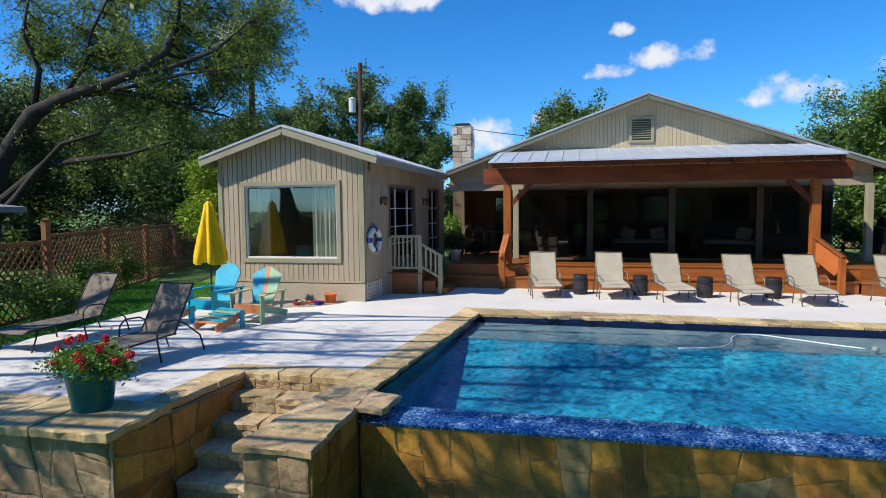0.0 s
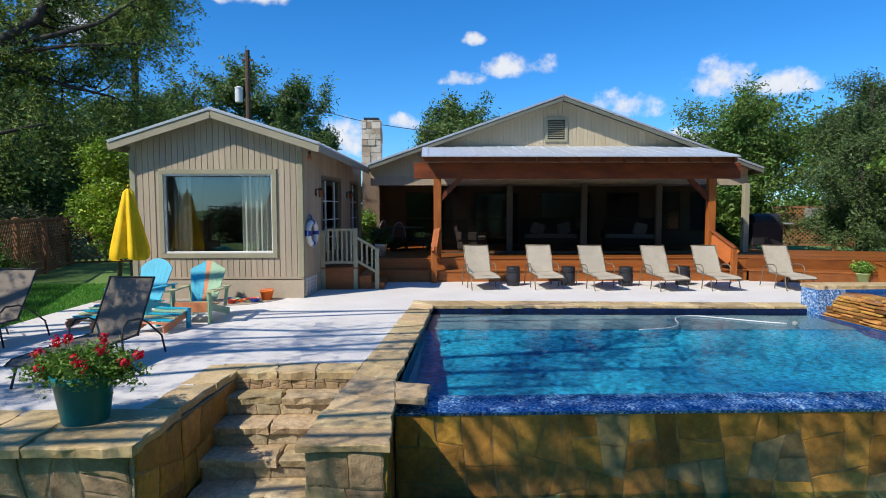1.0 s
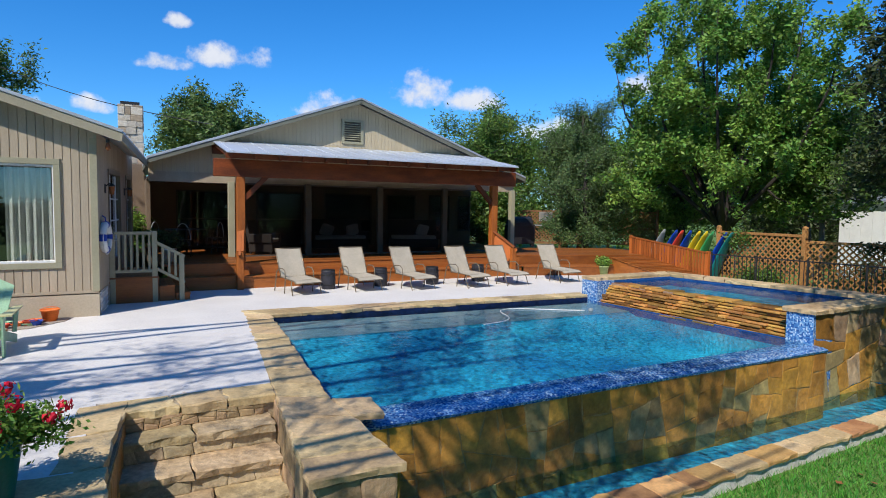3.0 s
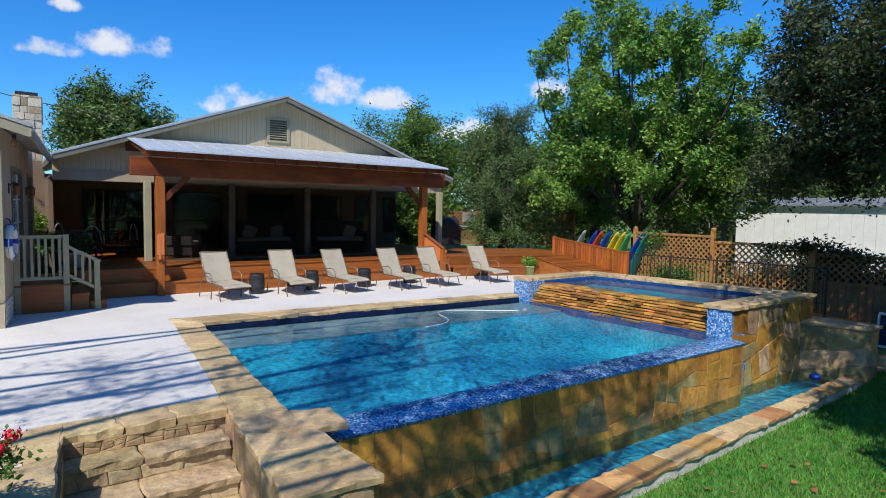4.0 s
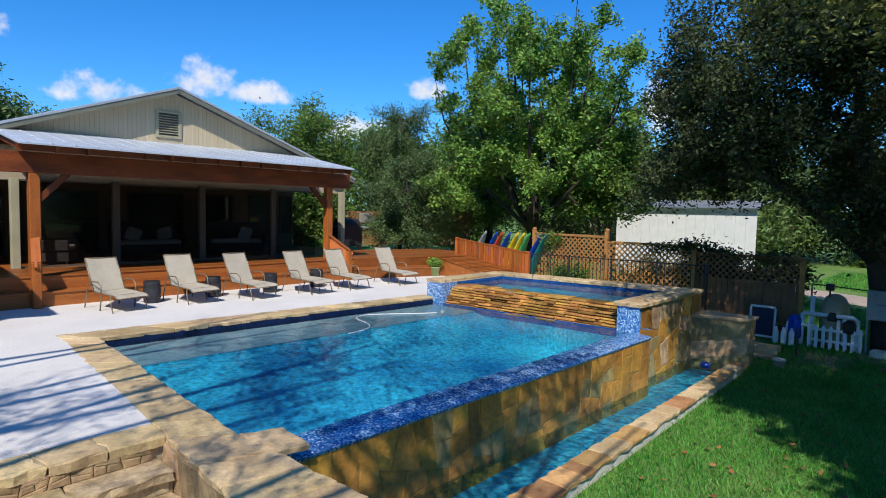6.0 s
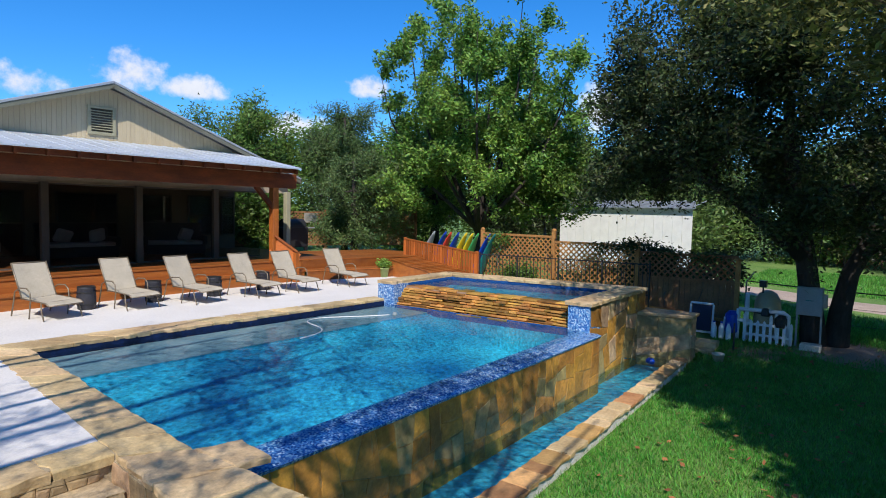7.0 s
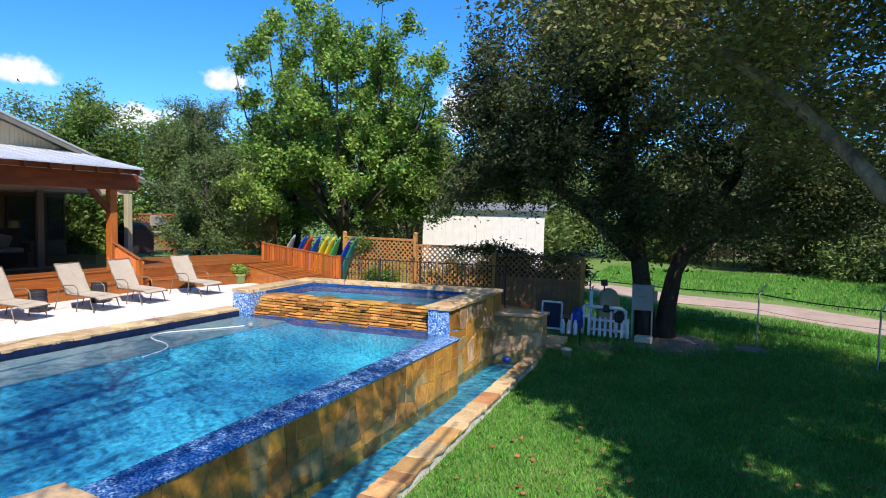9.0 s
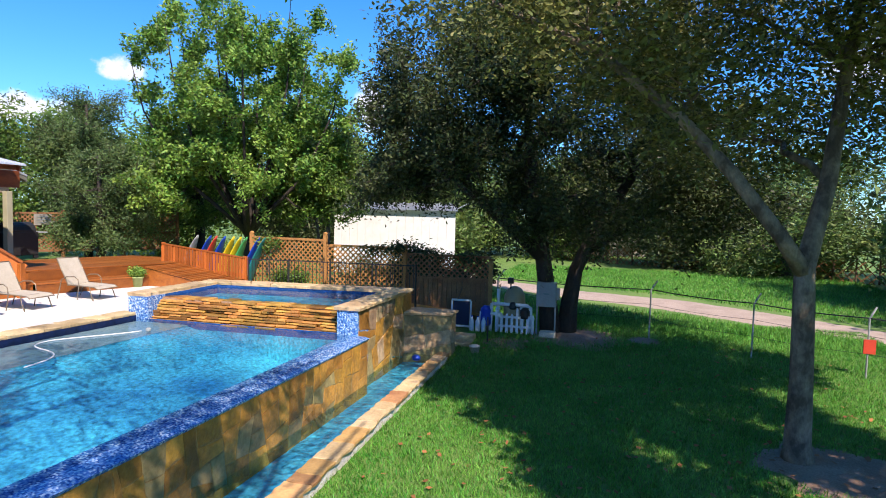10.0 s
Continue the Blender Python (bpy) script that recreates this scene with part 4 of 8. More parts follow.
wpart("roof_sheet", bm, "metalroof", porch, "galvanised sheet roof")
bm = bmesh.new()
x = RX0 + 0.15
while x < RX1:
    beam(bm, (x, RY0, RZ0 + 0.012), (x, RY1, RZ1 + 0.006), 0.03, 0.014)
    x += 0.42
wpart("roof_seams", bm, "metalroof", porch)
for k in range(15):
    x = RX0 + 0.1 + k * (RX1 - RX0 - 0.2) / 14
    wpart("rafter", beam(bmesh.new(), (x, RY0 + 0.06, RZ0 - 0.10), (x, RY1, RZ1 - 0.10), 0.05, 0.13), "beam", porch)
wpart("front_beam", B(-5.66, 3.08, 16.2, 16.38, 2.72, 3.14, 0.01), "beam", porch)
wpart("fascia", B(RX0, RX1, RY0 + 0.16, RY0 + 0.19, 3.13, 3.25), "beam", porch)
wpart("ledger", B(RX0, RX1, 18.1, 18.22, 3.4, 3.62), "beam", porch)
for x, s in ((-5.04, 1), (2.34, -1)):
    wpart("post", B(x - 0.1, x + 0.1, 16.2, 16.4, 0.6, 2.72, 0.012), "post_timber", porch)
    wpart("knee_brace", beam(bmesh.new(), (x + s * 0.06, 16.29, 2.16), (x + s * 0.62, 16.29, 2.74), 0.1, 0.12), "beam", porch)

# ---- deck ----
deck = thing("deck", "oiled red cedar deck with a long front step", "deck", (-1, 17, 0), kind="structure")
wpart("front_riser", B(-6.7, 3.2, 15.97, 16.0, 0.0, 0.27), "deck", deck)
wpart("back_riser", B(-6.7, 3.6, 16.31, 16.34, 0.27, 0.565), "deck", deck)
for k in range(3):
    wpart("plank", B(-6.7, 3.2, 15.94 + k * 0.133, 16.065 + k * 0.133, 0.27, 0.305, 0.004), "deck", deck)
y = 16.29
while y < 21.9:
    wpart("plank", B(-6.85, 5.2 if y > 17 else 3.6, y, y + 0.136, 0.565, 0.6, 0.004), "deck", deck)
    y += 0.142
# the deck turns forward beside the pool terrace
wpart("side_riser", prism(bmesh.new(), [(3.2, 15.86), (6.25, 14.75), (6.27, 14.79), (3.22, 15.9)], 0.0, 0.27), "deck", deck)
for k in range(9):
    o = k * 0.14
    wpart("plank", prism(bmesh.new(), [(3.2, 15.84 + o), (6.3, 14.72 + o), (6.3, 14.852 + o), (3.2, 15.972 + o)], 0.27, 0.305), "deck", deck)
wpart("side_riser", prism(bmesh.new(), [(3.2, 16.36), (6.9, 15.16), (6.92, 15.2), (3.22, 16.4)], 0.27, 0.565), "deck", deck)
for k in range(24):
    o = k * 0.142
    wpart("plank", prism(bmesh.new(), [(3.6, 16.22 + o), (8.6, 14.6 + o), (8.6, 14.734 + o), (3.6, 16.354 + o)], 0.565, 0.6 + 0.001), "deck", deck)
for k in range(22):
    y1 = 14.9 - k * 0.142
    z1 = 0.55 - k * 0.026
    x0 = 5.9
    bm = bmesh.new()
    beam(bm, (x0, y1, z1), (7.35, y1, z1), 0.135, 0.035)
    wpart("ramp_plank", bm, "deck", deck)
bm = bmesh.new()
vs = [bm.verts.new(c) for c in ((5.93, 11.86, -0.4), (7.32, 11.86, -0.4), (7.32, 14.95, -0.4), (5.93, 14.95, -0.4), (5.93, 11.86, -0.035), (7.32, 11.86, -0.035), (7.32, 14.95, 0.53), (5.93, 14.95, 0.53))]
for f in ((3, 2, 1, 0), (4, 5, 6, 7), (0, 1, 5, 4), (1, 2, 6, 5), (2, 3, 7, 6), (3, 0, 4, 7)):
    bm.faces.new([vs[i] for i in f])
wpart("ramp_body", bm, "deck", deck)


# ---- trees ----
def leaf_faces(p, a, b, s, width, tri):
    """One pointed leaf at each p along a: four corners near by, three far off."""
    corners = [p - a * s, p + b * s * width * 1.5, p + a * s] if tri else [p - a * s, p + b * s * width, p + a * s, p - b * s * width]
    v = np.stack(corners, 1).reshape(-1, 3)
    return v, np.arange(len(v)).reshape(-1, len(corners))


def leaf_cloud(rng, centres, radii, n, size, clump=14, spread=0.32, flat=0.55, shell=0.55, tri=False):
    """Leaves in small clumps inside ellipsoids: verts and faces of single bent leaves."""
    vol = np.array([r[0] * r[1] * r[2] for r in radii]) ** 0.75
    pick = rng.choice(len(centres), size=max(1, n // clump), p=vol / vol.sum())
    d = rng.normal(size=(len(pick), 3))
    d /= np.linalg.norm(d, axis=1)[:, None]
    rad = shell + (1 - shell) * rng.random(len(pick)) ** 0.6
    rad *= rng.uniform(0.75, 1.08, len(pick))
    cc = np.array(centres)[pick] + d * rad[:, None] * np.array(radii)[pick]
    cc = np.repeat(cc, clump, axis=0)
    p = cc + rng.normal(size=cc.shape) * spread * np.array([1, 1, 0.7])
    m = len(p)
    a = rng.normal(size=(m, 3))
    a[:, 2] *= flat
    a /= np.linalg.norm(a, axis=1)[:, None]
    b = np.cross(a, rng.normal(size=(m, 3)))
    b /= np.linalg.norm(b, axis=1)[:, None]
    s = size * rng.uniform(0.6, 1.3, m)[:, None]
    return leaf_faces(p, a, b, s, 0.42, tri)


def limb_points(a, b, seed, sag=0.12, n=6):
    rng = random.Random(seed)
    a, b = Vector(a), Vector(b)
    ln = (b - a).length
    out = []
    for k in range(n + 1):
        f = k / n
        w = math.sin(f * math.pi) * ln * sag
        out.append(a.lerp(b, f) + Vector((rng.uniform(-1, 1) * w * 0.6, rng.uniform(-1, 1) * w * 0.6, w * 0.5 + rng.uniform(-0.3, 0.3) * w)))
    return out


def tree(name, label, at, trunks, blobs, leaf, n, size, seed, bark="bark", clump=14, spread=0.32, twigs=3, shell=0.5, category="tree", group="", tri=False):
    """trunks: lists of (x, y, z, radius) from the ground up, relative to at; blobs: (x, y, z, rx, ry, rz) of foliage, relative to at."""
    t = thing(name, label, category, at, group)
    rng = np.random.default_rng(seed)
    bm = bmesh.new()
    tips = []
    for tr in trunks:
        tube(bm, [p[:3] for p in tr], [p[3] for p in tr], 10)
        tips += [(Vector(p[:3]), p[3]) for p in tr[1:]]
    k = 0
    for bl in blobs:
        c = Vector(bl[:3])
        src, r = min(tips, key=lambda q: (q[0] - c).length + max(0, q[0].z - c.z) * 1.5)
        pts = limb_points(src, c, seed * 31 + k)
        r0 = min(r * 0.6, 0.03 * (c - src).length + 0.03)
        tube(bm, pts, [r0 * (1 - 0.75 * i / (len(pts) - 1)) for i in range(len(pts))], 6)
        for j in range(twigs):
            k += 1
            d = Vector(rng.normal(size=3))
            d.normalize()
            e = c + Vector((d.x * bl[3], d.y * bl[4], abs(d.z) * bl[5] * 0.8)) * 0.85
            tp = limb_points(pts[3 + j % 3], e, seed * 57 + k, 0.15, 4)
            tube(bm, tp, [r0 * 0.35 * (1 - 0.8 * i / 4) for i in range(5)], 5)
        k += 1
    part("trunk", bm, bark, t, smooth=True)
    v, f = leaf_cloud(rng, [b[:3] for b in blobs], [b[3:] for b in blobs], n, size, clump, spread, shell=shell, tri=tri)
    fast_mesh("crown", v, f, leaf, t)
    return t


def round_blobs(seed, c, r, n, size):
    """n foliage lobes scattered through an ellipsoid."""
    rng = random.Random(seed)
    out = []
    for k in range(n):
        while True:
            d = Vector((rng.uniform(-1, 1), rng.uniform(-1, 1), rng.uniform(-1, 1)))
            if 0.3 < d.length < 1:
                break
        s = size * rng.uniform(0.7, 1.25)
        out.append((c[0] + d.x * r[0], c[1] + d.y * r[1], c[2] + d.z * r[2], s, s, s * 0.75))
    return out


def branch_tree(name, label, at, trunks, tips, leaf, n, size, seed, bark="bark", twigs=6, reach=0.9, spread=0.16, bare=0.25, rise=0.25, droop=0.0, category="tree", group="", tri=False):
    """A tree whose leaves sit along twigs: one bough from the trunk to each tip (x, y, z), side twigs on it, leaves on both."""
    t = thing(name, label, category, at, group)
    rng = np.random.default_rng(seed)
    bm = bmesh.new()
    nodes = []
    for tr in trunks:
        tube(bm, [p[:3] for p in tr], [p[3] for p in tr], 10)
        for a, b in zip(tr[1:], tr[2:]):
            for f in (0.0, 0.33, 0.67):
                nodes.append((Vector(a[:3]).lerp(Vector(b[:3]), f), a[3] + (b[3] - a[3]) * f))
        nodes.append((Vector(tr[-1][:3]), tr[-1][3]))
    lines = []
    for tip in tips:
        e = Vector(tip)
        src, r = min(nodes, key=lambda q: (q[0] - e).length + max(0, q[0].z - e.z) * 1.2)
        ln = (e - src).length
        r0 = min(r * 0.65, 0.014 * ln + 0.018)
        j = rng.normal(size=(7, 3)) * 0.05 * ln
        pts = []
        for k in range(7):
            f = k / 6
            p = src.lerp(e, f) + Vector(j[k]) * math.sin(f * math.pi)
            p.z -= math.sin(f * math.pi) * ln * rise * 0.5
            pts.append(p)
        tube(bm, pts, [r0 * (1 - 0.8 * k / 6) for k in range(7)], 6)
        lines.append((pts[2:], 1.0 * ln))
        for k in range(twigs):
            f = bare + (1 - bare) * (k + rng.random()) / twigs
            i = min(5, int(f * 6))
            p = pts[i].lerp(pts[i + 1], f * 6 - i)
            d = (e - src).normalized() * 0.6 + Vector(rng.normal(size=3)) * 0.7 + Vector((0, 0, rise))
            d.normalize()
            tl = reach * (0.5 + 0.7 * rng.random())
            q = [p, p + d * tl * 0.5 + Vector(rng.normal(size=3)) * 0.05, p + d * tl + Vector((0, 0, -droop * tl))]
            tube(bm, q, [r0 * 0.35, r0 * 0.22, 0.004], 4)
            lines.append((q, tl * 1.6))
    part("trunk", bm, bark, t, smooth=True)
    w = np.array([l[1] for l in lines])
    pick = rng.choice(len(lines), size=n, p=w / w.sum())
    m = max(len(l[0]) for l in lines)
    arr = np.array([[tuple(l[0][min(k, len(l[0]) - 1)]) for k in range(m)] for l in lines])
    cnt = np.array([len(l[0]) for l in lines])
    u = rng.random(n) ** 0.8 * (cnt[pick] - 1)
    i = np.minimum(u.astype(int), cnt[pick] - 2)
    f = (u - i)[:, None]
    p = arr[pick, i] * (1 - f) + arr[pick, i + 1] * f + rng.normal(size=(n, 3)) * spread
    a = rng.normal(size=(n, 3))
    a[:, 2] = a[:, 2] * 0.5 - 0.5
    a /= np.linalg.norm(a, axis=1)[:, None]
    b = np.cross(a, rng.normal(size=(n, 3)))
    b /= np.linalg.norm(b, axis=1)[:, None]
    s = size * rng.uniform(0.55, 1.3, n)[:, None]
    v, f = leaf_faces(p, a, b, s, 0.45, tri)
    fast_mesh("crown", v, f, leaf, t)
    return t


def dome_tips(seed, c, r, n, low=-0.4, inner=0.35):
    """n bough tips through an ellipsoid, more of them near its skin; low cuts off the underside."""
    rng = random.Random(seed)
    out = []
    while len(out) < n:
        d = Vector((rng.gauss(0, 1), rng.gauss(0, 1), rng.gauss(0, 1))).normalized()
        if d.z < low:
            continue
        q = (inner + (1 - inner) * rng.random() ** 0.5) * rng.uniform(0.85, 1.1)
        out.append((c[0] + d.x * r[0] * q, c[1] + d.y * r[1] * q, c[2] + d.z * r[2] * q))
    return out


# broad dark oak over the pump corner
branch_tree("oak_tree", "broad dark live oak with twin trunks", (8.5, 3.4, -0.95),
            [[(0, 0, -0.1, 0.32), (-0.1, 0.1, 1.0, 0.25), (-0.25, 0.3, 2.4, 0.22), (-0.5, 0.6, 4.2, 0.2), (-0.4, 0.8, 6, 0.12), (-0.4, 1, 8, 0.07)],
             [(0.15, -0.42, -0.1, 0.30), (0.2, -0.48, 0.9, 0.24), (0.3, -0.62, 1.8, 0.20), (0.5, -1.05, 2.8, 0.17), (0.7, -2.0, 4.4, 0.14), (0.8, -2.6, 6.6, 0.08)],
             [(-0.3, 0.3, 2.2, 0.2), (-0.9, 1.8, 3.6, 0.14), (-1.0, 3.2, 4.6, 0.09), (-0.8, 4.6, 5.2, 0.05)],
             [(0.4, -0.8, 2.2, 0.07), (0.2, -1.8, 2.9, 0.055), (0.2, -3.2, 3.4, 0.03)]],
            dome_tips(1, (-0.3, -0.2, 6.3), (4.2, 4.9, 4.4), 112, -0.5, 0.42) + dome_tips(10, (-1.0, 3.2, 6.4), (2.0, 2.4, 3.0), 30, -0.5, 0.35) + dome_tips(9, (-0.6, -1.4, 3.5), (2.6, 3.2, 0.9), 18, -0.5, 0.4)
            + dome_tips(12, (0.0, -4.3, 3.8), (2.0, 2.4, 0.8), 17, -0.8, 0.4) + dome_tips(11, (-0.3, 4.4, 4.2), (1.4, 1.5, 0.7), 11, -0.8, 0.4),
            "leaf_oak", 190000, 0.063, 1, bark="bark_dark", twigs=7, reach=1.15, spread=0.16, rise=0.1, droop=0.3)
# leaning sycamore by the wire fence
tree("sycamore_tree", "leaning forked sycamore with mottled bark", (1.39, -1.0, -1.24),
     [[(0, 0, -0.1, 0.25), (0.02, 0.02, 0.25, 0.19), (-0.02, 0.03, 1.2, 0.16), (-0.10, 0.08, 2.3, 0.15), (-0.1, 0.1, 2.95, 0.14), (0.3, -0.25, 4.2, 0.12), (0.6, -0.5, 6, 0.09), (0.7, -0.8, 8, 0.05)],
      [(-0.1, 0.1, 2.85, 0.13), (-0.35, 0.5, 3.4, 0.105), (-0.2, 1.15, 4.3, 0.10), (0.1, 1.9, 5.2, 0.085), (-0.2, 3.2, 6.2, 0.07), (-0.6, 4.8, 6.9, 0.045)]],
     [(0.6, 1.6, 5.6, 1.6, 1.6, 1.1), (-0.4, 3.4, 6.6, 1.7, 1.6, 1.1), (0.8, 0, 7, 1.8, 1.6, 1.3), (0.5, -1.5, 6.5, 1.6, 1.5, 1.2), (-0.8, 5.0, 7.2, 1.5, 1.5, 1.0), (1.8, 1.6, 7.6, 1.7, 1.7, 1.2), (2.5, -0.8, 5.2, 1.3, 1.3, 0.9), (2.4, 2.9, 6.4, 1.6, 1.5, 1.0),
      (0, 2.4, 8, 1.7, 1.7, 1.2), (1.6, 4.2, 7.9, 1.7, 1.7, 1.2), (2.8, -2.2, 6.4, 1.5, 1.4, 1.1), (-1.8, -1.2, 8.2, 1.5, 1.5, 1.0), (-2.8, -2.8, 8.4, 1.5, 1.4, 0.9), (-1.0, -3.2, 8.0, 1.5, 1.5, 1.0), (-2.6, 0.6, 8.8, 1.4, 1.4, 0.8), (0.4, -4.2, 8.2, 1.5, 1.4, 1.0), (3.2, 0.6, 5.2, 1.3, 1.3, 0.9)],
     "leaf_sycamore", 64000, 0.062, 2, "bark_pale", clump=12, spread=0.30, twigs=7)
# fresh green mulberry behind the deck corner
rng = random.Random(303)
limbs, shoots = [[(0, 0, -0.2, 0.26), (0.05, 0, 0.9, 0.22), (0, 0.05, 1.5, 0.2)]], []
for k in range(17):
    a, q = k * 2.4, 4.5 * math.sqrt((k + 0.4) / 17)
    top = 11.0 - 0.15 * q * q + rng.uniform(-0.5, 0.4)
    ex, ey = q * math.cos(a), q * math.sin(a)
    limbs.append([(0, 0, 1.3 + 0.03 * k, 0.09), (ex * 0.3, ey * 0.3, 1.5 + top * 0.17, 0.075), (ex * 0.62, ey * 0.62, top * 0.50, 0.055), (ex * 0.9, ey * 0.9, top * 0.78, 0.032), (ex, ey, top, 0.01)])
    for j in range(6):
        f = 0.42 + 0.58 * (j + rng.random()) / 6
        b, r = rng.uniform(0, 6.28), rng.uniform(0.5, 1.9) * (1.25 - 0.75 * f)
        shoots.append((ex * (0.3 + 0.7 * f) + r * math.cos(b), ey * (0.3 + 0.7 * f) + r * math.sin(b), top * f + rng.uniform(-0.1, 0.7)))
branch_tree("mulberry_tree", "tall bright green mulberry behind the fence", (12.1, 15.65, -0.4), limbs,
            shoots + dome_tips(4, (0, 0, 3.7), (4.2, 4.6, 1.2), 30, -0.6, 0.6), "leaf_bright", 112000, 0.082, 3, bark="bark_dark", twigs=7, reach=0.9, spread=0.12, rise=0.5)
# trees round the yard
for at, top, wide, seed in (((9.2, 20.0, -0.3), 4.9, 2.3, 4), ((12.0, 23.5, -0.3), 7.6, 2.1, 5)):
    branch_tree("cedar_tree", "soft grey-green cedar behind the fence", at, [[(0, 0, -0.1, 0.2), (0.1, 0, 1.4, 0.15), (0, 0, top * 0.55, 0.11), (0, 0, top * 0.9, 0.05)]],
                dome_tips(seed, (0, 0, top * 0.6), (wide, wide, top * 0.42), 46, -0.8), "leaf_cedar", 46000, 0.06, seed, bark="bark_dark", twigs=7, reach=0.8, spread=0.15, rise=0.3, tri=True)
for at, top, wide, seed, words in (((8.2, 26.5, -0.3), 7.4, 3.4, 6, "deck"), ((16.0, 21.0, -0.3), 7.0, 3.6, 7, "fence")):
    branch_tree("yard_tree", "shady green tree behind the " + words, at, [[(0, 0, -0.1, 0.3), (0.1, 0, 2.0, 0.2), (0, 0, top * 0.55, 0.14), (0, 0, top * 0.85, 0.06)]],
                dome_tips(seed, (0, 0, top * 0.6), (wide, wide, top * 0.42), 54, -0.8), "leaf_syc", 46000, 0.09, seed, bark="bark_dark", twigs=6, reach=1.0, spread=0.2, tri=True)
branch_tree("yard_tree", "leafy shrub tree beside the white shed", (13.4, 12.9, -0.5), [[(0, 0, -0.1, 0.12), (0.1, 0, 1.6, 0.09), (0, 0, 4.4, 0.05)], [(0.1, 0.2, -0.1, 0.08), (0.3, 0.6, 2.2, 0.06), (0.3, 1.2, 4.0, 0.04)]],
            dome_tips(8, (0, 0.2, 3.8), (1.8, 2.2, 2.7), 52, -0.5), "leaf_syc", 36000, 0.075, 8, twigs=6, reach=0.8, rise=0.3)
# behind the house and cabin
for k, (x, y, h, r, lf) in enumerate(((-21.0, 37, 10.3, 3.2, "leaf_far"), (-17.0, 38, 11.2, 3.4, "leaf_far"), (-13.6, 39, 10.8, 3.2, "leaf_far"), (-25, 36, 9, 3.4, "leaf_mesquite"), (-3.6, 37, 8.7, 2.9, "leaf_far"), (-0.2, 39, 7.3, 2.4, "leaf_far"))):
    branch_tree("oak_tree", "green oak standing behind the buildings", (x, y, -0.2), [[(0, 0, -0.2, 0.35), (0.1, 0, 3, 0.26), (0, 0.2, h * 0.5, 0.18), (0.1, 0, h * 0.75, 0.1)]],
                dome_tips(20 + k, (0, 0, h * 0.62), (r, r, h * 0.36), 44 if k < 4 else 64, -0.8), lf, 30000 if k < 4 else 44000, 0.125, 20 + k, twigs=5, reach=1.1, spread=0.22, tri=True)
# the spreading tree on the left and the woods behind the lattice fence
MQ = [[(0, 0, -0.1, 0.44), (0.2, 0.2, 2.0, 0.38), (0.51, 0.5, 4.0, 0.32), (2.03, 0.5, 5.67, 0.27), (3.42, 0.5, 6.17, 0.20), (4.97, 0.6, 6.54, 0.165), (6.05, 0.8, 6.93, 0.14), (6.81, 1.0, 7.51, 0.12), (7.16, 1.2, 8.45, 0.10), (7.11, 1.4, 9.5, 0.07), (7.6, 1.6, 10.8, 0.04)],
      [(3.42, 0.5, 6.17, 0.14), (4.6, 1.0, 6.35, 0.12), (6.2, 1.3, 6.1, 0.09), (7.14, 1.5, 5.79, 0.065), (8.6, 1.5, 5.44, 0.03)],
      [(4.97, 0.6, 6.54, 0.09), (6.9, 1.0, 6.99, 0.075), (8.59, 1.0, 7.43, 0.055), (9.82, 1.0, 8.23, 0.025)],
      [(4.6, 1.0, 6.35, 0.08), (7.54, 1.0, 6.78, 0.055), (9.4, 1.2, 6.9, 0.025)],
      [(3.13, 0.6, 6.1, 0.09), (3.87, 0.8, 7.31, 0.075), (4.15, 0.8, 8.22, 0.055), (4.86, 0.8, 9.26, 0.03)],
      [(0.25, 0.2, 2.3, 0.2), (2.67, 0.2, 3.89, 0.14), (4.23, 0.2, 4.0, 0.11), (5.94, 0.2, 4.17, 0.065), (7.3, 0.4, 4.5, 0.03)],
      [(0.2, 0, 1.6, 0.18), (1.68, 0, 2.81, 0.14), (2.41, 0, 3.55, 0.11), (3.58, 0, 4.53, 0.075), (5.1, 0, 4.84, 0.04)],
      [(2.03, 0.5, 5.67, 0.11), (2.65, 0.2, 7.02, 0.09), (2.29, 0, 8.13, 0.06), (2.58, 0, 9.18, 0.035)],
      [(-0.1, 0, 1.2, 0.3), (-1.5, -0.6, 4.0, 0.22), (-2.2, -1.0, 7.0, 0.12)]]
rng = random.Random(44)
mq_tips = []
for limb, count in ((MQ[0][5:], 34), (MQ[1][1:], 16), (MQ[2], 26), (MQ[3], 16), (MQ[4], 16), (MQ[5][1:], 9), (MQ[6][2:], 7), (MQ[7], 14), (MQ[8], 8)):
    for k in range(count):
        p = Vector(limb[min(len(limb) - 1, int(len(limb) * (k + 0.5) / count))][:3])
        mq_tips.append((p.x + rng.uniform(-0.9, 1.5), p.y + rng.uniform(0.2, 2.6), p.z + rng.uniform(-0.4, 1.8)))
for k in range(34):
    x = rng.uniform(-2.0, 10.0)
    mq_tips.append((x, rng.uniform(0.5, 4.5), rng.uniform(7.6, 12.6 - max(0.0, x - 6.5) * 0.9)))
branch_tree("mesquite_tree", "spreading mesquite with long arching limbs", (-23.2, 17.0, -0.2), MQ, mq_tips, "leaf_mesquite", 115000, 0.062, 40, bark="bark_dark", twigs=8, reach=1.1, spread=0.12, bare=0.2, rise=0.15, droop=0.15, tri=True)
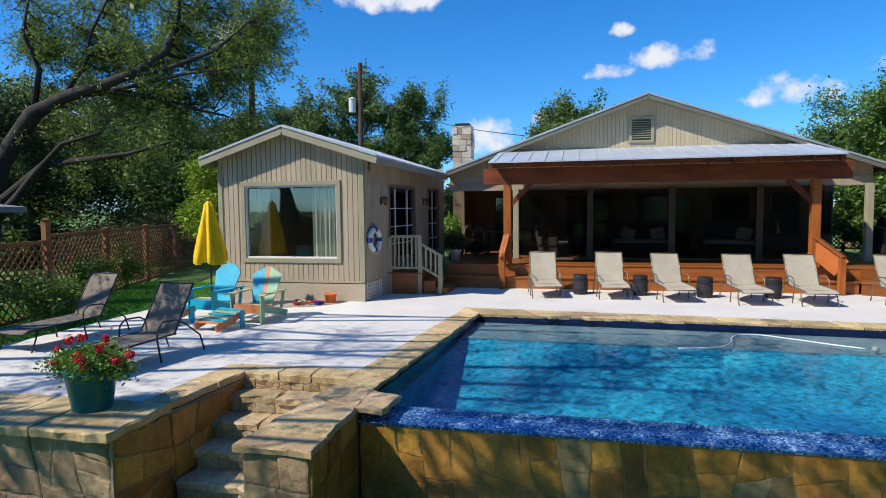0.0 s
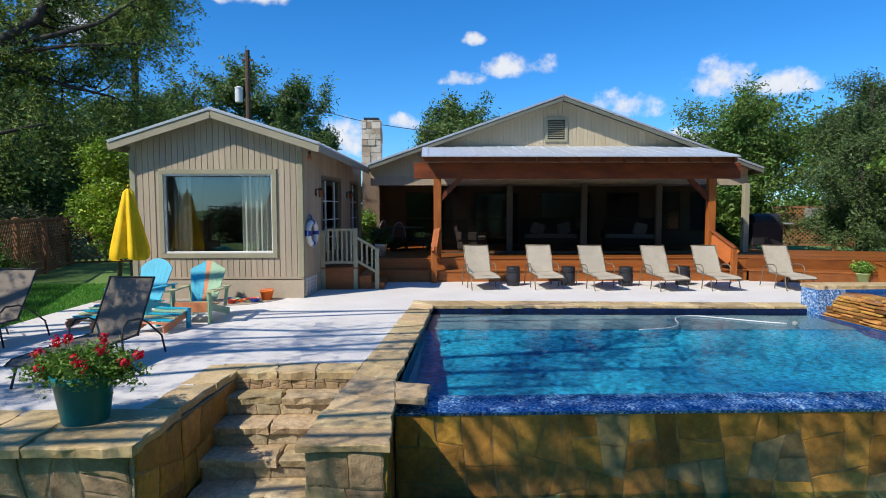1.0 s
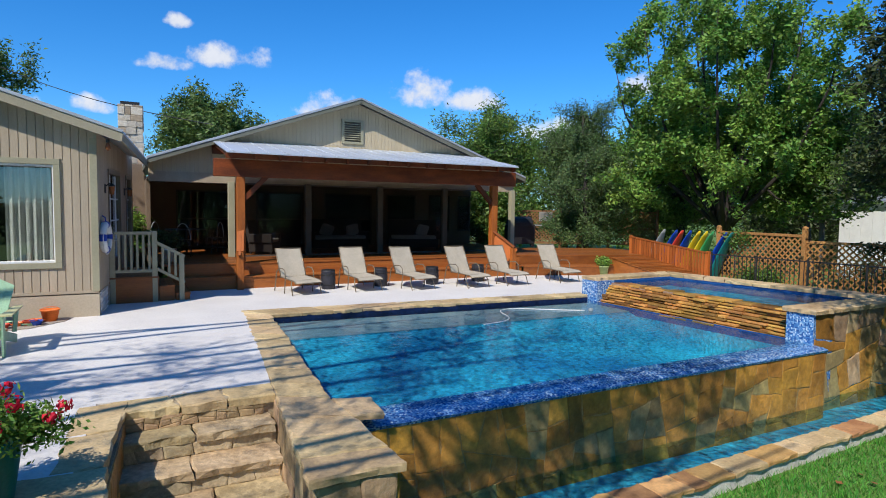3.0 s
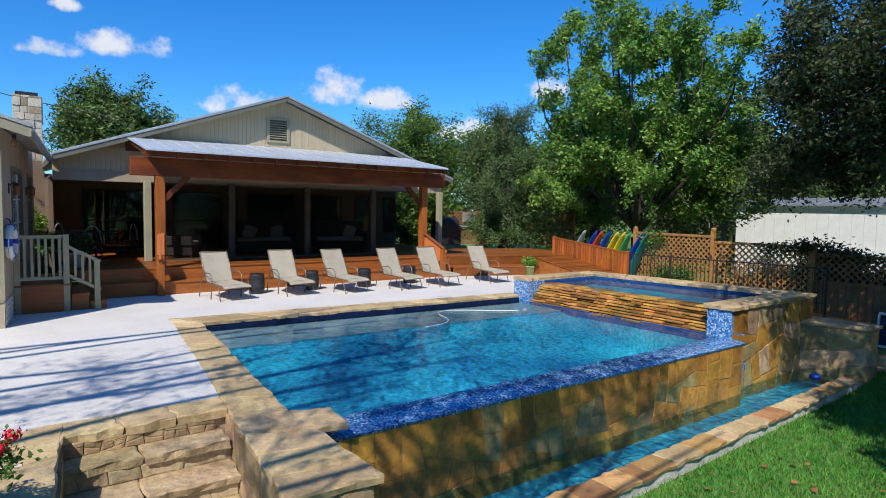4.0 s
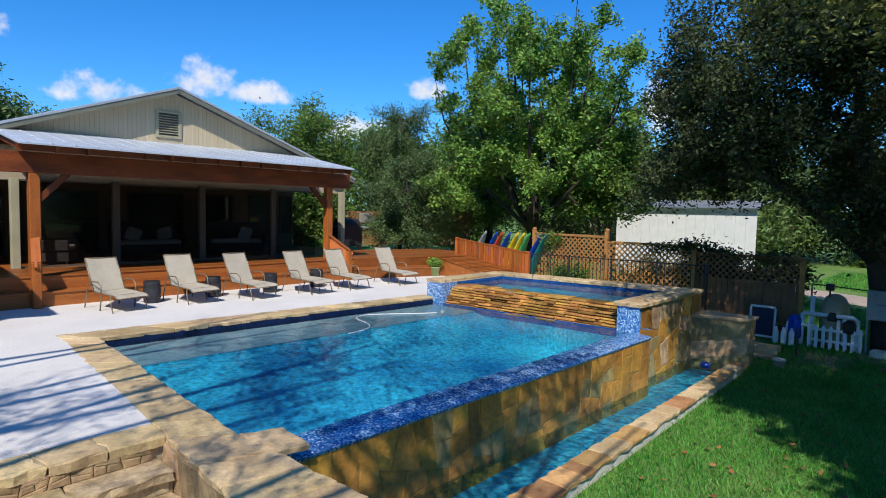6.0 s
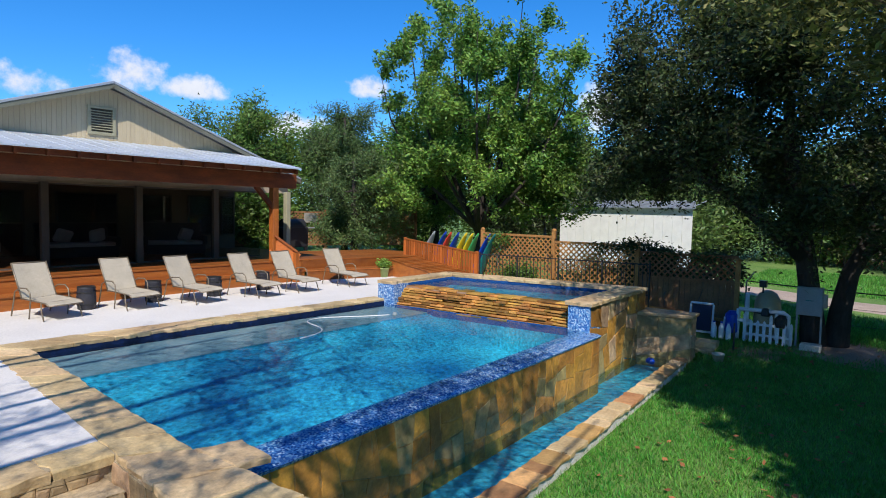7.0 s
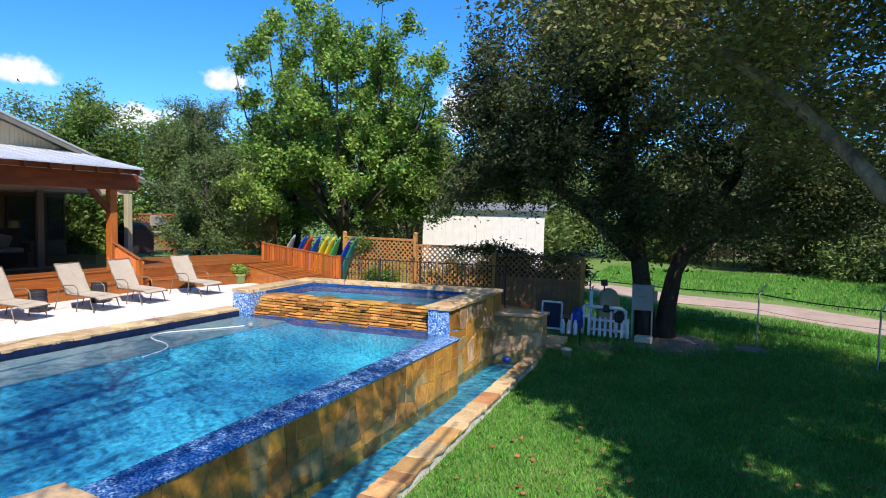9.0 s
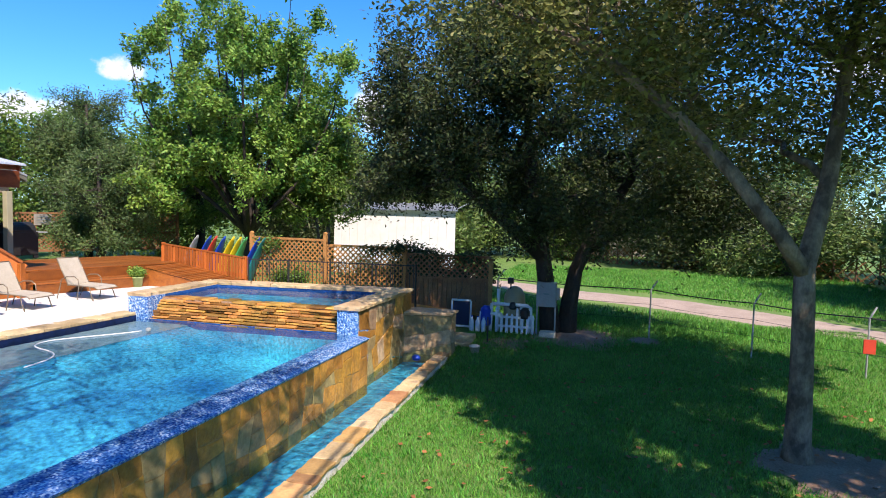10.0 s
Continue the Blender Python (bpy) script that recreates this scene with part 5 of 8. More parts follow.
for k, (x, y, h, r) in enumerate(((-27, 20, 8, 3.5), (-31, 26, 9, 4), (-26, 29, 9, 3.5), (-22.5, 26.5, 7.5, 2.8), (-34, 18, 9, 4), (-36, 30, 10, 4.5), (-29, 36, 10, 4))):
    tree("wood_tree", "shady tree in the wood behind the fence", (x, y, -0.2), [[(0, 0, -0.2, 0.25), (0.2, 0.1, 2.5, 0.2), (0, 0.2, h * 0.7, 0.1)]],
         round_blobs(50 + k, (0, 0, h * 0.58), (r, r, h * 0.4), 20, r * 0.42), ("leaf_oak", "leaf_mesquite", "leaf_oak", "leaf_far")[k % 4], 19000, 0.135, 50 + k, spread=0.42, group="wood behind the fence", tri=True)
tree("bush", "yellow-green leafy bush beside the cabin", (-12.95, 15.2, 0.0), [[(0, 0, -0.1, 0.06), (0.1, 0, 1.2, 0.05), (0, 0, 2.4, 0.03)], [(0.2, 0.1, -0.1, 0.05), (0.5, 0.3, 1.6, 0.03)]],
     round_blobs(60, (0, 0, 2.2), (0.55, 0.7, 1.2), 14, 0.42), "leaf_yellow", 24000, 0.05, 60, spread=0.16, category="bush")
# far woods
for k, (x, y, h, r) in enumerate(((30, -8, 6, 5), (34, -2, 7, 5), (38, 5, 8, 5), (33, 14, 9, 5), (27, 20, 9, 5), (24, 28, 9, 5), (36, 24, 10, 6), (28, -16, 6, 5), (22, -14, 4.5, 3.5), (42, -10, 9, 6), (46, 2, 10, 6), (18, 32, 9, 4), (26, 12.5, 7, 3.5), (40, 14, 10, 6))):
    tree("wood_tree", "green tree in the far wood", (x, y, -0.9), [[(0, 0, -0.2, 0.3), (0.2, 0.1, 2, 0.2), (0, 0.2, h * 0.7, 0.1)]],
         round_blobs(70 + k, (0, 0, h * 0.5), (r, r, h * 0.45), 18, r * 0.4), ("leaf_far", "leaf_oak", "leaf_syc")[k % 3], 25000, 0.17, 70 + k, spread=0.45, group="far wood", tri=True)
branch_tree("yard_tree", "low green tree past the end of the porch", (6.9, 23.5, -0.3), [[(0, 0, -0.1, 0.12), (0.1, 0, 1.4, 0.09), (0, 0, 2.6, 0.05)]],
            dome_tips(18, (0, 0, 2.2), (1.6, 1.2, 1.8), 26, -0.8), "leaf_syc", 14000, 0.09, 18, twigs=5, reach=0.7)
branch_tree("yard_tree", "shady tree behind the house corner", (-8.3, 26.0, -0.2), [[(0, 0, -0.1, 0.12), (0.1, 0, 1.0, 0.09), (0, 0, 2.6, 0.05)]],
            dome_tips(19, (0, 0, 1.9), (1.7, 1.3, 1.7), 26, -0.9), "leaf_far", 14000, 0.09, 19, twigs=5, reach=0.7)
for k, (x, y, h) in enumerate(((-18.5, 18.0, 1.9), (-20.0, 21.5, 2.2), (-21.5, 24.5, 2.4), (-18.0, 25.5, 2.2), (-24.5, 20.0, 2.2), (-16.0, 27.5, 2.4), (-25.5, 25, 2.6))):
    tree("bush", "shady undergrowth behind the lattice fence", (x, y, -0.1), [[(0, 0, 0, 0.04), (0.1, 0, h * 0.6, 0.02)]],
         round_blobs(150 + k, (0, 0, h * 0.5), (1.5, 1.2, h * 0.45), 12, 0.6), "leaf_oak", 6500, 0.09, 150 + k, spread=0.25, category="bush", group="undergrowth behind the fence", tri=True)
for k, y in enumerate((6.2, 7.6)):
    tree("bush", "dark shrub behind the cedar lattice fence", (9.7, y, -0.9), [[(0, 0, 0, 0.04), (0.1, 0, 1.0, 0.02)]],
         round_blobs(160 + k, (0, 0, 1.2), (0.5, 0.9, 0.9), 12, 0.42), "leaf_oak", 8000, 0.06, 160 + k, spread=0.18, category="bush", group="shrubs behind the lattice")
for k, (x, y) in enumerate(((12.6, 8.3), (12.9, 9.7), (12.6, 11.0))):
    tree("bush", "dry tan brush heaped behind the lattice fence", (x, y, -0.75), [[(0, 0, 0, 0.03), (0.1, 0, 0.8, 0.015)]],
         round_blobs(170 + k, (0, 0, 0.75), (0.6, 0.7, 0.5), 9, 0.4), "leaf_mesquite", 4500, 0.06, 170 + k, spread=0.18, category="bush", group="brush behind the lattice", tri=True)
# the wood behind the camera
for k, (x, y, h, r) in enumerate(((-7, -17, 11, 5), (2, -16, 11, 5), (10, -15, 10, 4.5), (17, -12, 9, 4), (-28, 2, 9, 4), (-2, -22, 12, 5))):
    tree("wood_tree", "shady tree in the wood below the house", (x, y, -1.2), [[(0, 0, -0.2, 0.3), (0.2, 0.1, 2.5, 0.22), (0, 0.2, h * 0.7, 0.1)]],
         round_blobs(120 + k, (0, 0, h * 0.55), (r, r, h * 0.45), 20, r * 0.42), "leaf_far", 9000, 0.24, 120 + k, spread=0.6, group="wood below the house", tri=True)
for k, (x, y) in enumerate(((-40, -26), (-31, -31), (-23, -34), (-15, -36), (-7, -37))):
    tree("wood_tree", "low dark tree in the valley wood", (x, y, -1.2), [[(0, 0, -0.2, 0.2), (0.2, 0.1, 1.2, 0.15), (0, 0.2, 2.6, 0.1)]],
         round_blobs(140 + k, (0, 0, 1.6), (4.6, 3.0, 1.3), 16, 1.3), "leaf_oak", 6000, 0.24, 140 + k, spread=0.5, group="valley wood", tri=True)
# the trees beside the terrace, out of view, whose branches shade it
rng = random.Random(91)
boughs = []
for k in range(13):
    ext = rng.uniform(0.0, 1.2) if k % 2 else rng.uniform(2.0, 4.2)
    y, z = -3.4 + 0.75 * k + rng.uniform(-0.3, 0.3), rng.uniform(6.8, 8.8)
    y2 = y + rng.uniform(-0.2, 1.3)
    boughs.append([(-4.0 + rng.uniform(-1, 1), y - 0.3, z - 1.0, 0.10), (-1.5, y + rng.uniform(-0.3, 0.3), z - 0.4, 0.085), (0.8, (y + y2) / 2 + rng.uniform(-0.3, 0.3), z, 0.065), (2.8 + ext * 0.5, y2 + rng.uniform(-0.3, 0.2), z + 0.2, 0.05), (5.2 + ext, y2 + rng.uniform(-0.1, 0.6), z + 0.3, 0.02)])
branch_tree("pecan_tree", "thin-leaved pecan that shades the terrace", (-15.2, 2.2, -1.35),
            [[(0, 0, -0.1, 0.35), (0.0, 0, 3, 0.28), (-0.5, 0.2, 5.0, 0.2), (-1.5, 0.5, 7, 0.12)]] + boughs,
            [(rng.uniform(-1, 5.5), rng.uniform(-2.5, 3.6), rng.uniform(6.5, 9.4)) for k in range(34)] + [(rng.uniform(6.0, 9.6), rng.uniform(0.5, 5.5), rng.uniform(7.2, 9.0)) for k in range(13)], "leaf_mesquite", 13500, 0.05, 90, twigs=9, reach=1.7, spread=0.14)
tree("pecan_tree", "leafy pecan that shades the front wall", (-17.5, -1.5, -1.35),
     [[(0, 0, -0.1, 0.3), (0.1, 0.3, 3, 0.24), (0.8, 1.5, 6, 0.12)]],
     round_blobs(92, (1.0, 2.4, 7.4), (2.6, 0.9, 0.9), 10, 0.75), "leaf_mesquite", 1500, 0.10, 92, spread=0.35)
tree("pecan_tree", "thin-leaved pecan arching over the walk", (-13.0, -1.8, -1.22),
     [[(0, 0, -0.1, 0.35), (0.3, 0.2, 3, 0.28), (1.5, 1.2, 5.6, 0.10), (3.0, 2.6, 7.4, 0.045), (6.0, 3.4, 8.6, 0.03), (8.0, 3.6, 9.0, 0.015)]],
     round_blobs(95, (4.2, 3.5, 8.9), (3.0, 0.45, 0.5), 14, 0.6), "leaf_mesquite", 2000, 0.09, 95, spread=0.25, twigs=6)
tree("shade_tree", "leafy tree that shades the lower lawn", (-3.5, -8.5, -1.22),
     [[(0, 0, -0.1, 0.4), (0.1, 0.4, 3, 0.3), (0.5, 2.6, 6.0, 0.2), (1.0, 5.0, 7.6, 0.1)]],
     round_blobs(97, (-0.6, 5.2, 7.6), (2.6, 1.6, 1.0), 10, 0.78) + round_blobs(99, (-0.9, 2.8, 7.6), (2.6, 1.5, 1.0), 10, 0.78) + round_blobs(98, (2.7, 6.0, 7.7), (3.2, 1.9, 1.1), 17, 0.78) + round_blobs(96, (1.3, 8.2, 7.7), (1.7, 0.9, 0.9), 8, 0.7) + round_blobs(93, (-1.7, 6.6, 7.6), (1.5, 0.8, 0.8), 7, 0.62) + round_blobs(89, (0.1, 7.2, 7.6), (1.6, 0.8, 0.8), 7, 0.62) + round_blobs(94, (4.0, 3.9, 7.7), (2.6, 1.8, 1.0), 12, 0.78), "leaf_syc", 62000, 0.115, 97, spread=0.22)


# ---- grass ----
def build_grass(n, x0, x1, y0, y1, seed, side=False, size=1.0):
    rng = np.random.default_rng(seed)
    x, y = rng.uniform(x0, x1, n), rng.uniform(y0, y1, n)
    if side:
        keep = (x < -12.36) & (y > 7.5)
    elif size > 1:
        mid = np.interp(y, [-12, -5.9, -3.9, -0.7, 3.65, 8.0], [6, 11.5, 13.1, 15.6, 17.1, 19.6])
        keep = np.abs(x - mid) > 2.3 + 0.5 * rng.random(n)
    else:
        keep = (y < 5.28 + (x + 2.1) * 0.035) & (np.hypot(x - 1.1, (y + 1.5) * 0.8) > 0.8 + 0.35 * rng.random(n)) & (np.hypot(x - 8.2, y - 2.7) > 0.6 + 0.9 * rng.random(n)) & (np.hypot(x - 8.2, y - 0.9) > 0.2 + 0.4 * rng.random(n))
    x, y = x[keep], y[keep]
    m = len(x)
    z = np.array([ground_z(a, b) for a, b in zip(x, y)])
    p = np.stack([x, y, z], 1)
    ang = rng.uniform(0, 2 * np.pi, m)
    s = np.stack([np.cos(ang), np.sin(ang), np.zeros(m)], 1) * 0.0085 * size
    h = rng.uniform(0.03, 0.095, m) * size
    lean = np.stack([rng.normal(0, 0.4, m), rng.normal(0, 0.4, m), np.ones(m)], 1) * h[:, None]
    v = np.stack([p - s, p + s, p + lean], 1).reshape(-1, 3)
    g = fast_mesh("grass", v, np.arange(m * 3).reshape(m, 3), "blade")
    tagged(g, "short sunlit blades of lawn grass", "grass", kind="stuff")


build_grass(240000, -4.5, 12, -5.5, 5.6, 7)
build_grass(60000, -13.0, -4.5, -5.5, 5.0, 11)
build_grass(70000, 9.0, 30, -11, 7.5, 9, False, 2.0)
build_grass(60000, -16.5, -12.3, 7.0, 16.5, 8, True)
# ---- more materials ----
def plain(key, name, c, rough=0.5, **k):
    d = tuple(v * 0.8 for v in c)
    M[key] = mk(name, c, d, 4, 45, rough, k.pop("bump", 0.15), fine_amt=k.pop("fine_amt", 0.12), **k)


plain("sling", "beige woven sling", (0.50, 0.44, 0.34), 0.8, bump=0.4)
plain("sling_dark", "grey brown woven sling", (0.21, 0.175, 0.14), 0.8, bump=0.4)
plain("teal", "teal glazed plastic", (0.01, 0.175, 0.185), 0.35)
plain("yellow", "yellow umbrella canvas", (0.92, 0.58, 0.004), 0.75)
plain("cyan", "bright cyan paint", (0.012, 0.44, 0.62), 0.45)
plain("salmon", "orange salmon paint", (0.70, 0.26, 0.11), 0.5)
plain("mint", "pale green paint", (0.34, 0.55, 0.34), 0.5)
plain("lemon", "pale yellow paint", (0.62, 0.58, 0.30), 0.5)
plain("orange", "orange plastic", (0.80, 0.18, 0.03), 0.4)
plain("terracotta", "terracotta clay", (0.45, 0.15, 0.07), 0.85)
plain("lime_pot", "pale green glazed pot", (0.34, 0.42, 0.16), 0.45)
plain("red_petal", "red geranium petal", (0.80, 0.012, 0.045), 0.6, transl=0.2)
plain("blue", "blue plastic", (0.01, 0.06, 0.42), 0.35)
plain("navy", "dark navy panel", (0.012, 0.017, 0.05), 0.5)
plain("red", "red plastic", (0.60, 0.06, 0.03), 0.4)
plain("yellow_plastic", "yellow plastic", (0.75, 0.55, 0.02), 0.35)
plain("green_plastic", "green plastic", (0.05, 0.35, 0.10), 0.35)
plain("grey", "grey painted metal", (0.33, 0.35, 0.34), 0.5)
plain("tank", "tan fibreglass", (0.36, 0.30, 0.17), 0.4)
plain("pvc", "white plastic pipe", (0.78, 0.78, 0.76), 0.35)
plain("pole", "weathered utility pole", (0.12, 0.075, 0.05), 0.9, bump=0.6)
plain("railred", "red stained cedar pickets", (0.42, 0.115, 0.022), 0.55, var=0.35)
plain("wicker", "dark brown wicker", (0.05, 0.04, 0.035), 0.7, bump=0.8)
plain("cushion", "pale grey cushion", (0.42, 0.38, 0.33), 0.9)
plain("bulb", "amber lamp glass", (0.30, 0.09, 0.03), 0.2)
plain("curtain", "white curtain cloth", (0.72, 0.71, 0.68), 0.9, transl=0.25)
plain("rust", "rusty brown drum", (0.035, 0.035, 0.045), 0.55, bump=0.5)
plain("shingle", "grey shed roof", (0.24, 0.25, 0.27), 0.7)
plain("dryleaf", "fallen brown leaf", (0.35, 0.14, 0.05), 0.8, var=0.4, island=True)
plain("sand", "dusty gravel strip", (0.42, 0.35, 0.28), 0.95, bump=0.8, fine_amt=0.3)


def screen_mat():
    """Black insect screen: most of the light is held back by the mesh."""
    m = bpy.data.materials.new("black insect screen")
    m.use_nodes = True
    nt = m.node_tree
    b = nt.nodes["Principled BSDF"]
    b.inputs["Base Color"].default_value, b.inputs["Roughness"].default_value = (0.004, 0.0035, 0.003, 1), 0.6
    b.inputs["Specular IOR Level"].default_value = 0.1
    tr, ms = nt.nodes.new("ShaderNodeBsdfTransparent"), nt.nodes.new("ShaderNodeMixShader")
    tr.inputs["Color"].default_value = (1, 1, 1, 1)
    ms.inputs[0].default_value = 0.24
    nt.links.new(tr.outputs[0], ms.inputs[1])
    nt.links.new(b.outputs[0], ms.inputs[2])
    nt.links.new(ms.outputs[0], nt.nodes["Material Output"].inputs["Surface"])
    return m


M["screen"] = screen_mat()


def sheet_strip(bm, pts, half, thick=0.008, sag=0.012, n=4):
    """A sling of cloth along a line of (y, z) points, half wide to each side, with a slight sag."""
    rows = []
    for y, z in pts:
        rows.append([(bm.verts.new((-half + 2 * half * k / n, y, z - sag * math.sin(math.pi * k / n))), bm.verts.new((-half + 2 * half * k / n, y, z - thick - sag * math.sin(math.pi * k / n)))) for k in range(n + 1)])
    for a, b in zip(rows, rows[1:]):
        for k in range(n):
            bm.faces.new((a[k][0], a[k + 1][0], b[k + 1][0], b[k][0]))
            bm.faces.new((a[k][1], b[k][1], b[k + 1][1], a[k + 1][1]))
        bm.faces.new((a[0][0], b[0][0], b[0][1], a[0][1]))
        bm.faces.new((a[n][0], a[n][1], b[n][1], b[n][0]))
    for r in (rows[0], rows[-1]):
        for k in range(n):
            bm.faces.new((r[k][0], r[k][1], r[k + 1][1], r[k + 1][0]))
    bmesh.ops.recalc_face_normals(bm, faces=bm.faces)
    return bm


# ---- sun loungers on the terrace ----
def lounger(name, label, group, sling, metal, top=(1.06, 1.0), foot=-0.16, hinge=0.72, rear=1.02):
    t = thing(name, label, "lounger", (0, 0, 0), group)
    ty, tz = top
    part("seat", sheet_strip(bmesh.new(), [(foot, 0.29), (foot + 0.10, 0.335), (0.3, 0.35), (hinge, 0.36)], 0.30), sling, t)
    part("backrest", sheet_strip(bmesh.new(), [(hinge, 0.37), (hinge + (ty - hinge) * 0.5, 0.37 + (tz - 0.37) * 0.5), (ty, tz)], 0.30), sling, t)
    for s in (-1, 1):
        x, xo = s * 0.315, s * 0.35
        part("side_rail", tube(bmesh.new(), [(x, foot, 0.28), (x, foot + 0.1, 0.33), (x, 0.3, 0.345), (x, hinge + 0.02, 0.355)], 0.014, 6), metal, t, smooth=True)
        part("back_rail", tube(bmesh.new(), [(x, hinge, 0.36), (x, hinge + (ty - hinge) * 0.5, 0.36 + (tz - 0.36) * 0.5), (x, ty, tz + 0.005)], 0.014, 6), metal, t, smooth=True)
        part("front_leg", tube(bmesh.new(), [(xo, foot + 0.10, 0.0), (xo, foot + 0.18, 0.2), (x, foot + 0.24, 0.33)], 0.013, 6), metal, t, smooth=True)
        part("arm", tube(bmesh.new(), [(xo, 0.42, 0.0), (xo, 0.36, 0.34), (xo, 0.38, 0.50), (xo, 0.48, 0.57), (xo, 0.72, 0.56), (xo, 0.88, 0.48), (xo, rear - 0.08, 0.25), (xo, rear, 0.0)], 0.013, 6), metal, t, smooth=True)
    for y, z in ((foot, 0.285), (ty, tz), (foot + 0.24, 0.325), (hinge + 0.02, 0.34)):
        part("cross_bar", tube(bmesh.new(), [(-0.315, y, z), (0.315, y, z)], 0.012, 6), metal, t, smooth=True)
    return t


first = lounger("sun_lounger", "beige sling sun lounger with a raised back", "loungers along the deck", "sling", "bronze")
row = [((-3.92, 14.41), 9), ((-2.40, 14.43), 5), ((-1.06, 14.19), 10), ((0.43, 14.01), 8), ((1.66, 14.03), 4), ((3.40, 13.98), 2)]
first.matrix_basis = pose(*row[0][0], 0, 0, 0, row[0][1])
for (x, y), a in row[1:]:
    copy_thing(first, pose(x, y, 0, 0, 0, a))
dark = lounger("sun_lounger", "grey sling sun lounger with a black frame", "grey loungers by the lawn", "sling_dark", "blackmetal", top=(1.12, 1.04), foot=-0.62, rear=1.26)
dark.matrix_basis = pose(-9.40, 7.25, 0, 0, 0, -8)
copy_thing(dark, pose(-11.65, 8.36, 0, 0, 0, -8))


def side_drum():
    t = thing("side_table", "dark barrel side table on the terrace", "side table", (0, 0, 0), "barrel tables between loungers")
    part("body", lathe(bmesh.new(), [(0.15, 0.0), (0.165, 0.02), (0.18, 0.2), (0.18, 0.24), (0.165, 0.42), (0.17, 0.43), (0.17, 0.45), (0.15, 0.455)], 20), "rust", t, smooth=True)
    part("top", lathe(bmesh.new(), [(0.165, 0.455), (0.17, 0.465), (0.16, 0.475)], 20), "blackmetal", t)
    for z in (0.10, 0.34):
        part("hoop", lathe(bmesh.new(), [(0.172, z), (0.183, z + 0.005), (0.183, z + 0.025), (0.172, z + 0.03)], 20), "blackmetal", t)
    return t


drum = side_drum()
drum.location = (-3.16, 15.2, 0)
for x, y in ((-1.77, 15.2), (-0.36, 15.05), (1.12, 15.15)):
    copy_thing(drum, pose(x, y, 0))


# ---- geranium pot ----
def flower_pot():
    t = thing("flower_pot", "teal pot of red geraniums on the terrace edge", "flower pot", (-8.46, 5.80, 0.004))
    t.scale = (1.04, 1.04, 1.14)
    part("pot", lathe(bmesh.new(), [(0.185, 0.0), (0.19, 0.01), (0.245, 0.34), (0.262, 0.345), (0.268, 0.40), (0.245, 0.402), (0.23, 0.33)], 28), "teal", t, smooth=True)
    part("soil", lathe(bmesh.new(), [(0.232, 0.33), (0.2, 0.345)], 20), "soil", t)
    rng = np.random.default_rng(5)
    v, f = leaf_cloud(rng, [(0, 0, 0.48), (-0.2, 0, 0.46), (0.22, 0, 0.45), (0, 0.16, 0.48), (0.08, -0.18, 0.44), (-0.28, -0.06, 0.41), (0.34, -0.04, 0.41)], [(0.2, 0.19, 0.13)] * 7, 5200, 0.024, clump=8, spread=0.05, shell=0.2)
    fast_mesh("leaves", v, f, "leaf_bright", t)
    bm = bmesh.new()
    rr = random.Random(3)
    heads = [(-0.20, -0.05, 0.66), (-0.38, -0.02, 0.55), (0.16, 0.05, 0.66), (0.22, -0.1, 0.60), (0.05, -0.22, 0.54), (0.42, -0.12, 0.50), (0.48, 0.0, 0.53), (-0.30, -0.14, 0.45), (0.14, -0.26, 0.50), (-0.18, 0.08, 0.65)]
    for h in heads:
        tube(bm, [(h[0] * 0.4, h[1] * 0.4, 0.36), (h[0] * 0.8, h[1] * 0.8, h[2] * 0.8), h], 0.004, 4)
    part("stems", bm, "leaf_bright", t)
    for h in heads:
        bm = bmesh.new()
        for k in range(26):
            d = Vector((rr.gauss(0, 1), rr.gauss(0, 1), rr.gauss(0, 1))).normalized()
            c = Vector(h) + d * rr.uniform(0.025, 0.055)
            a = d.orthogonal().normalized() * 0.018
            b = d.cross(a).normalized() * 0.018
            bm.faces.new([bm.verts.new(c + q) for q in (a + d * 0.006, b, -a + d * 0.006, -b)])
        part("flower_head", bm, "red_petal", t, "red geranium flower head")
    return t


flower_pot()


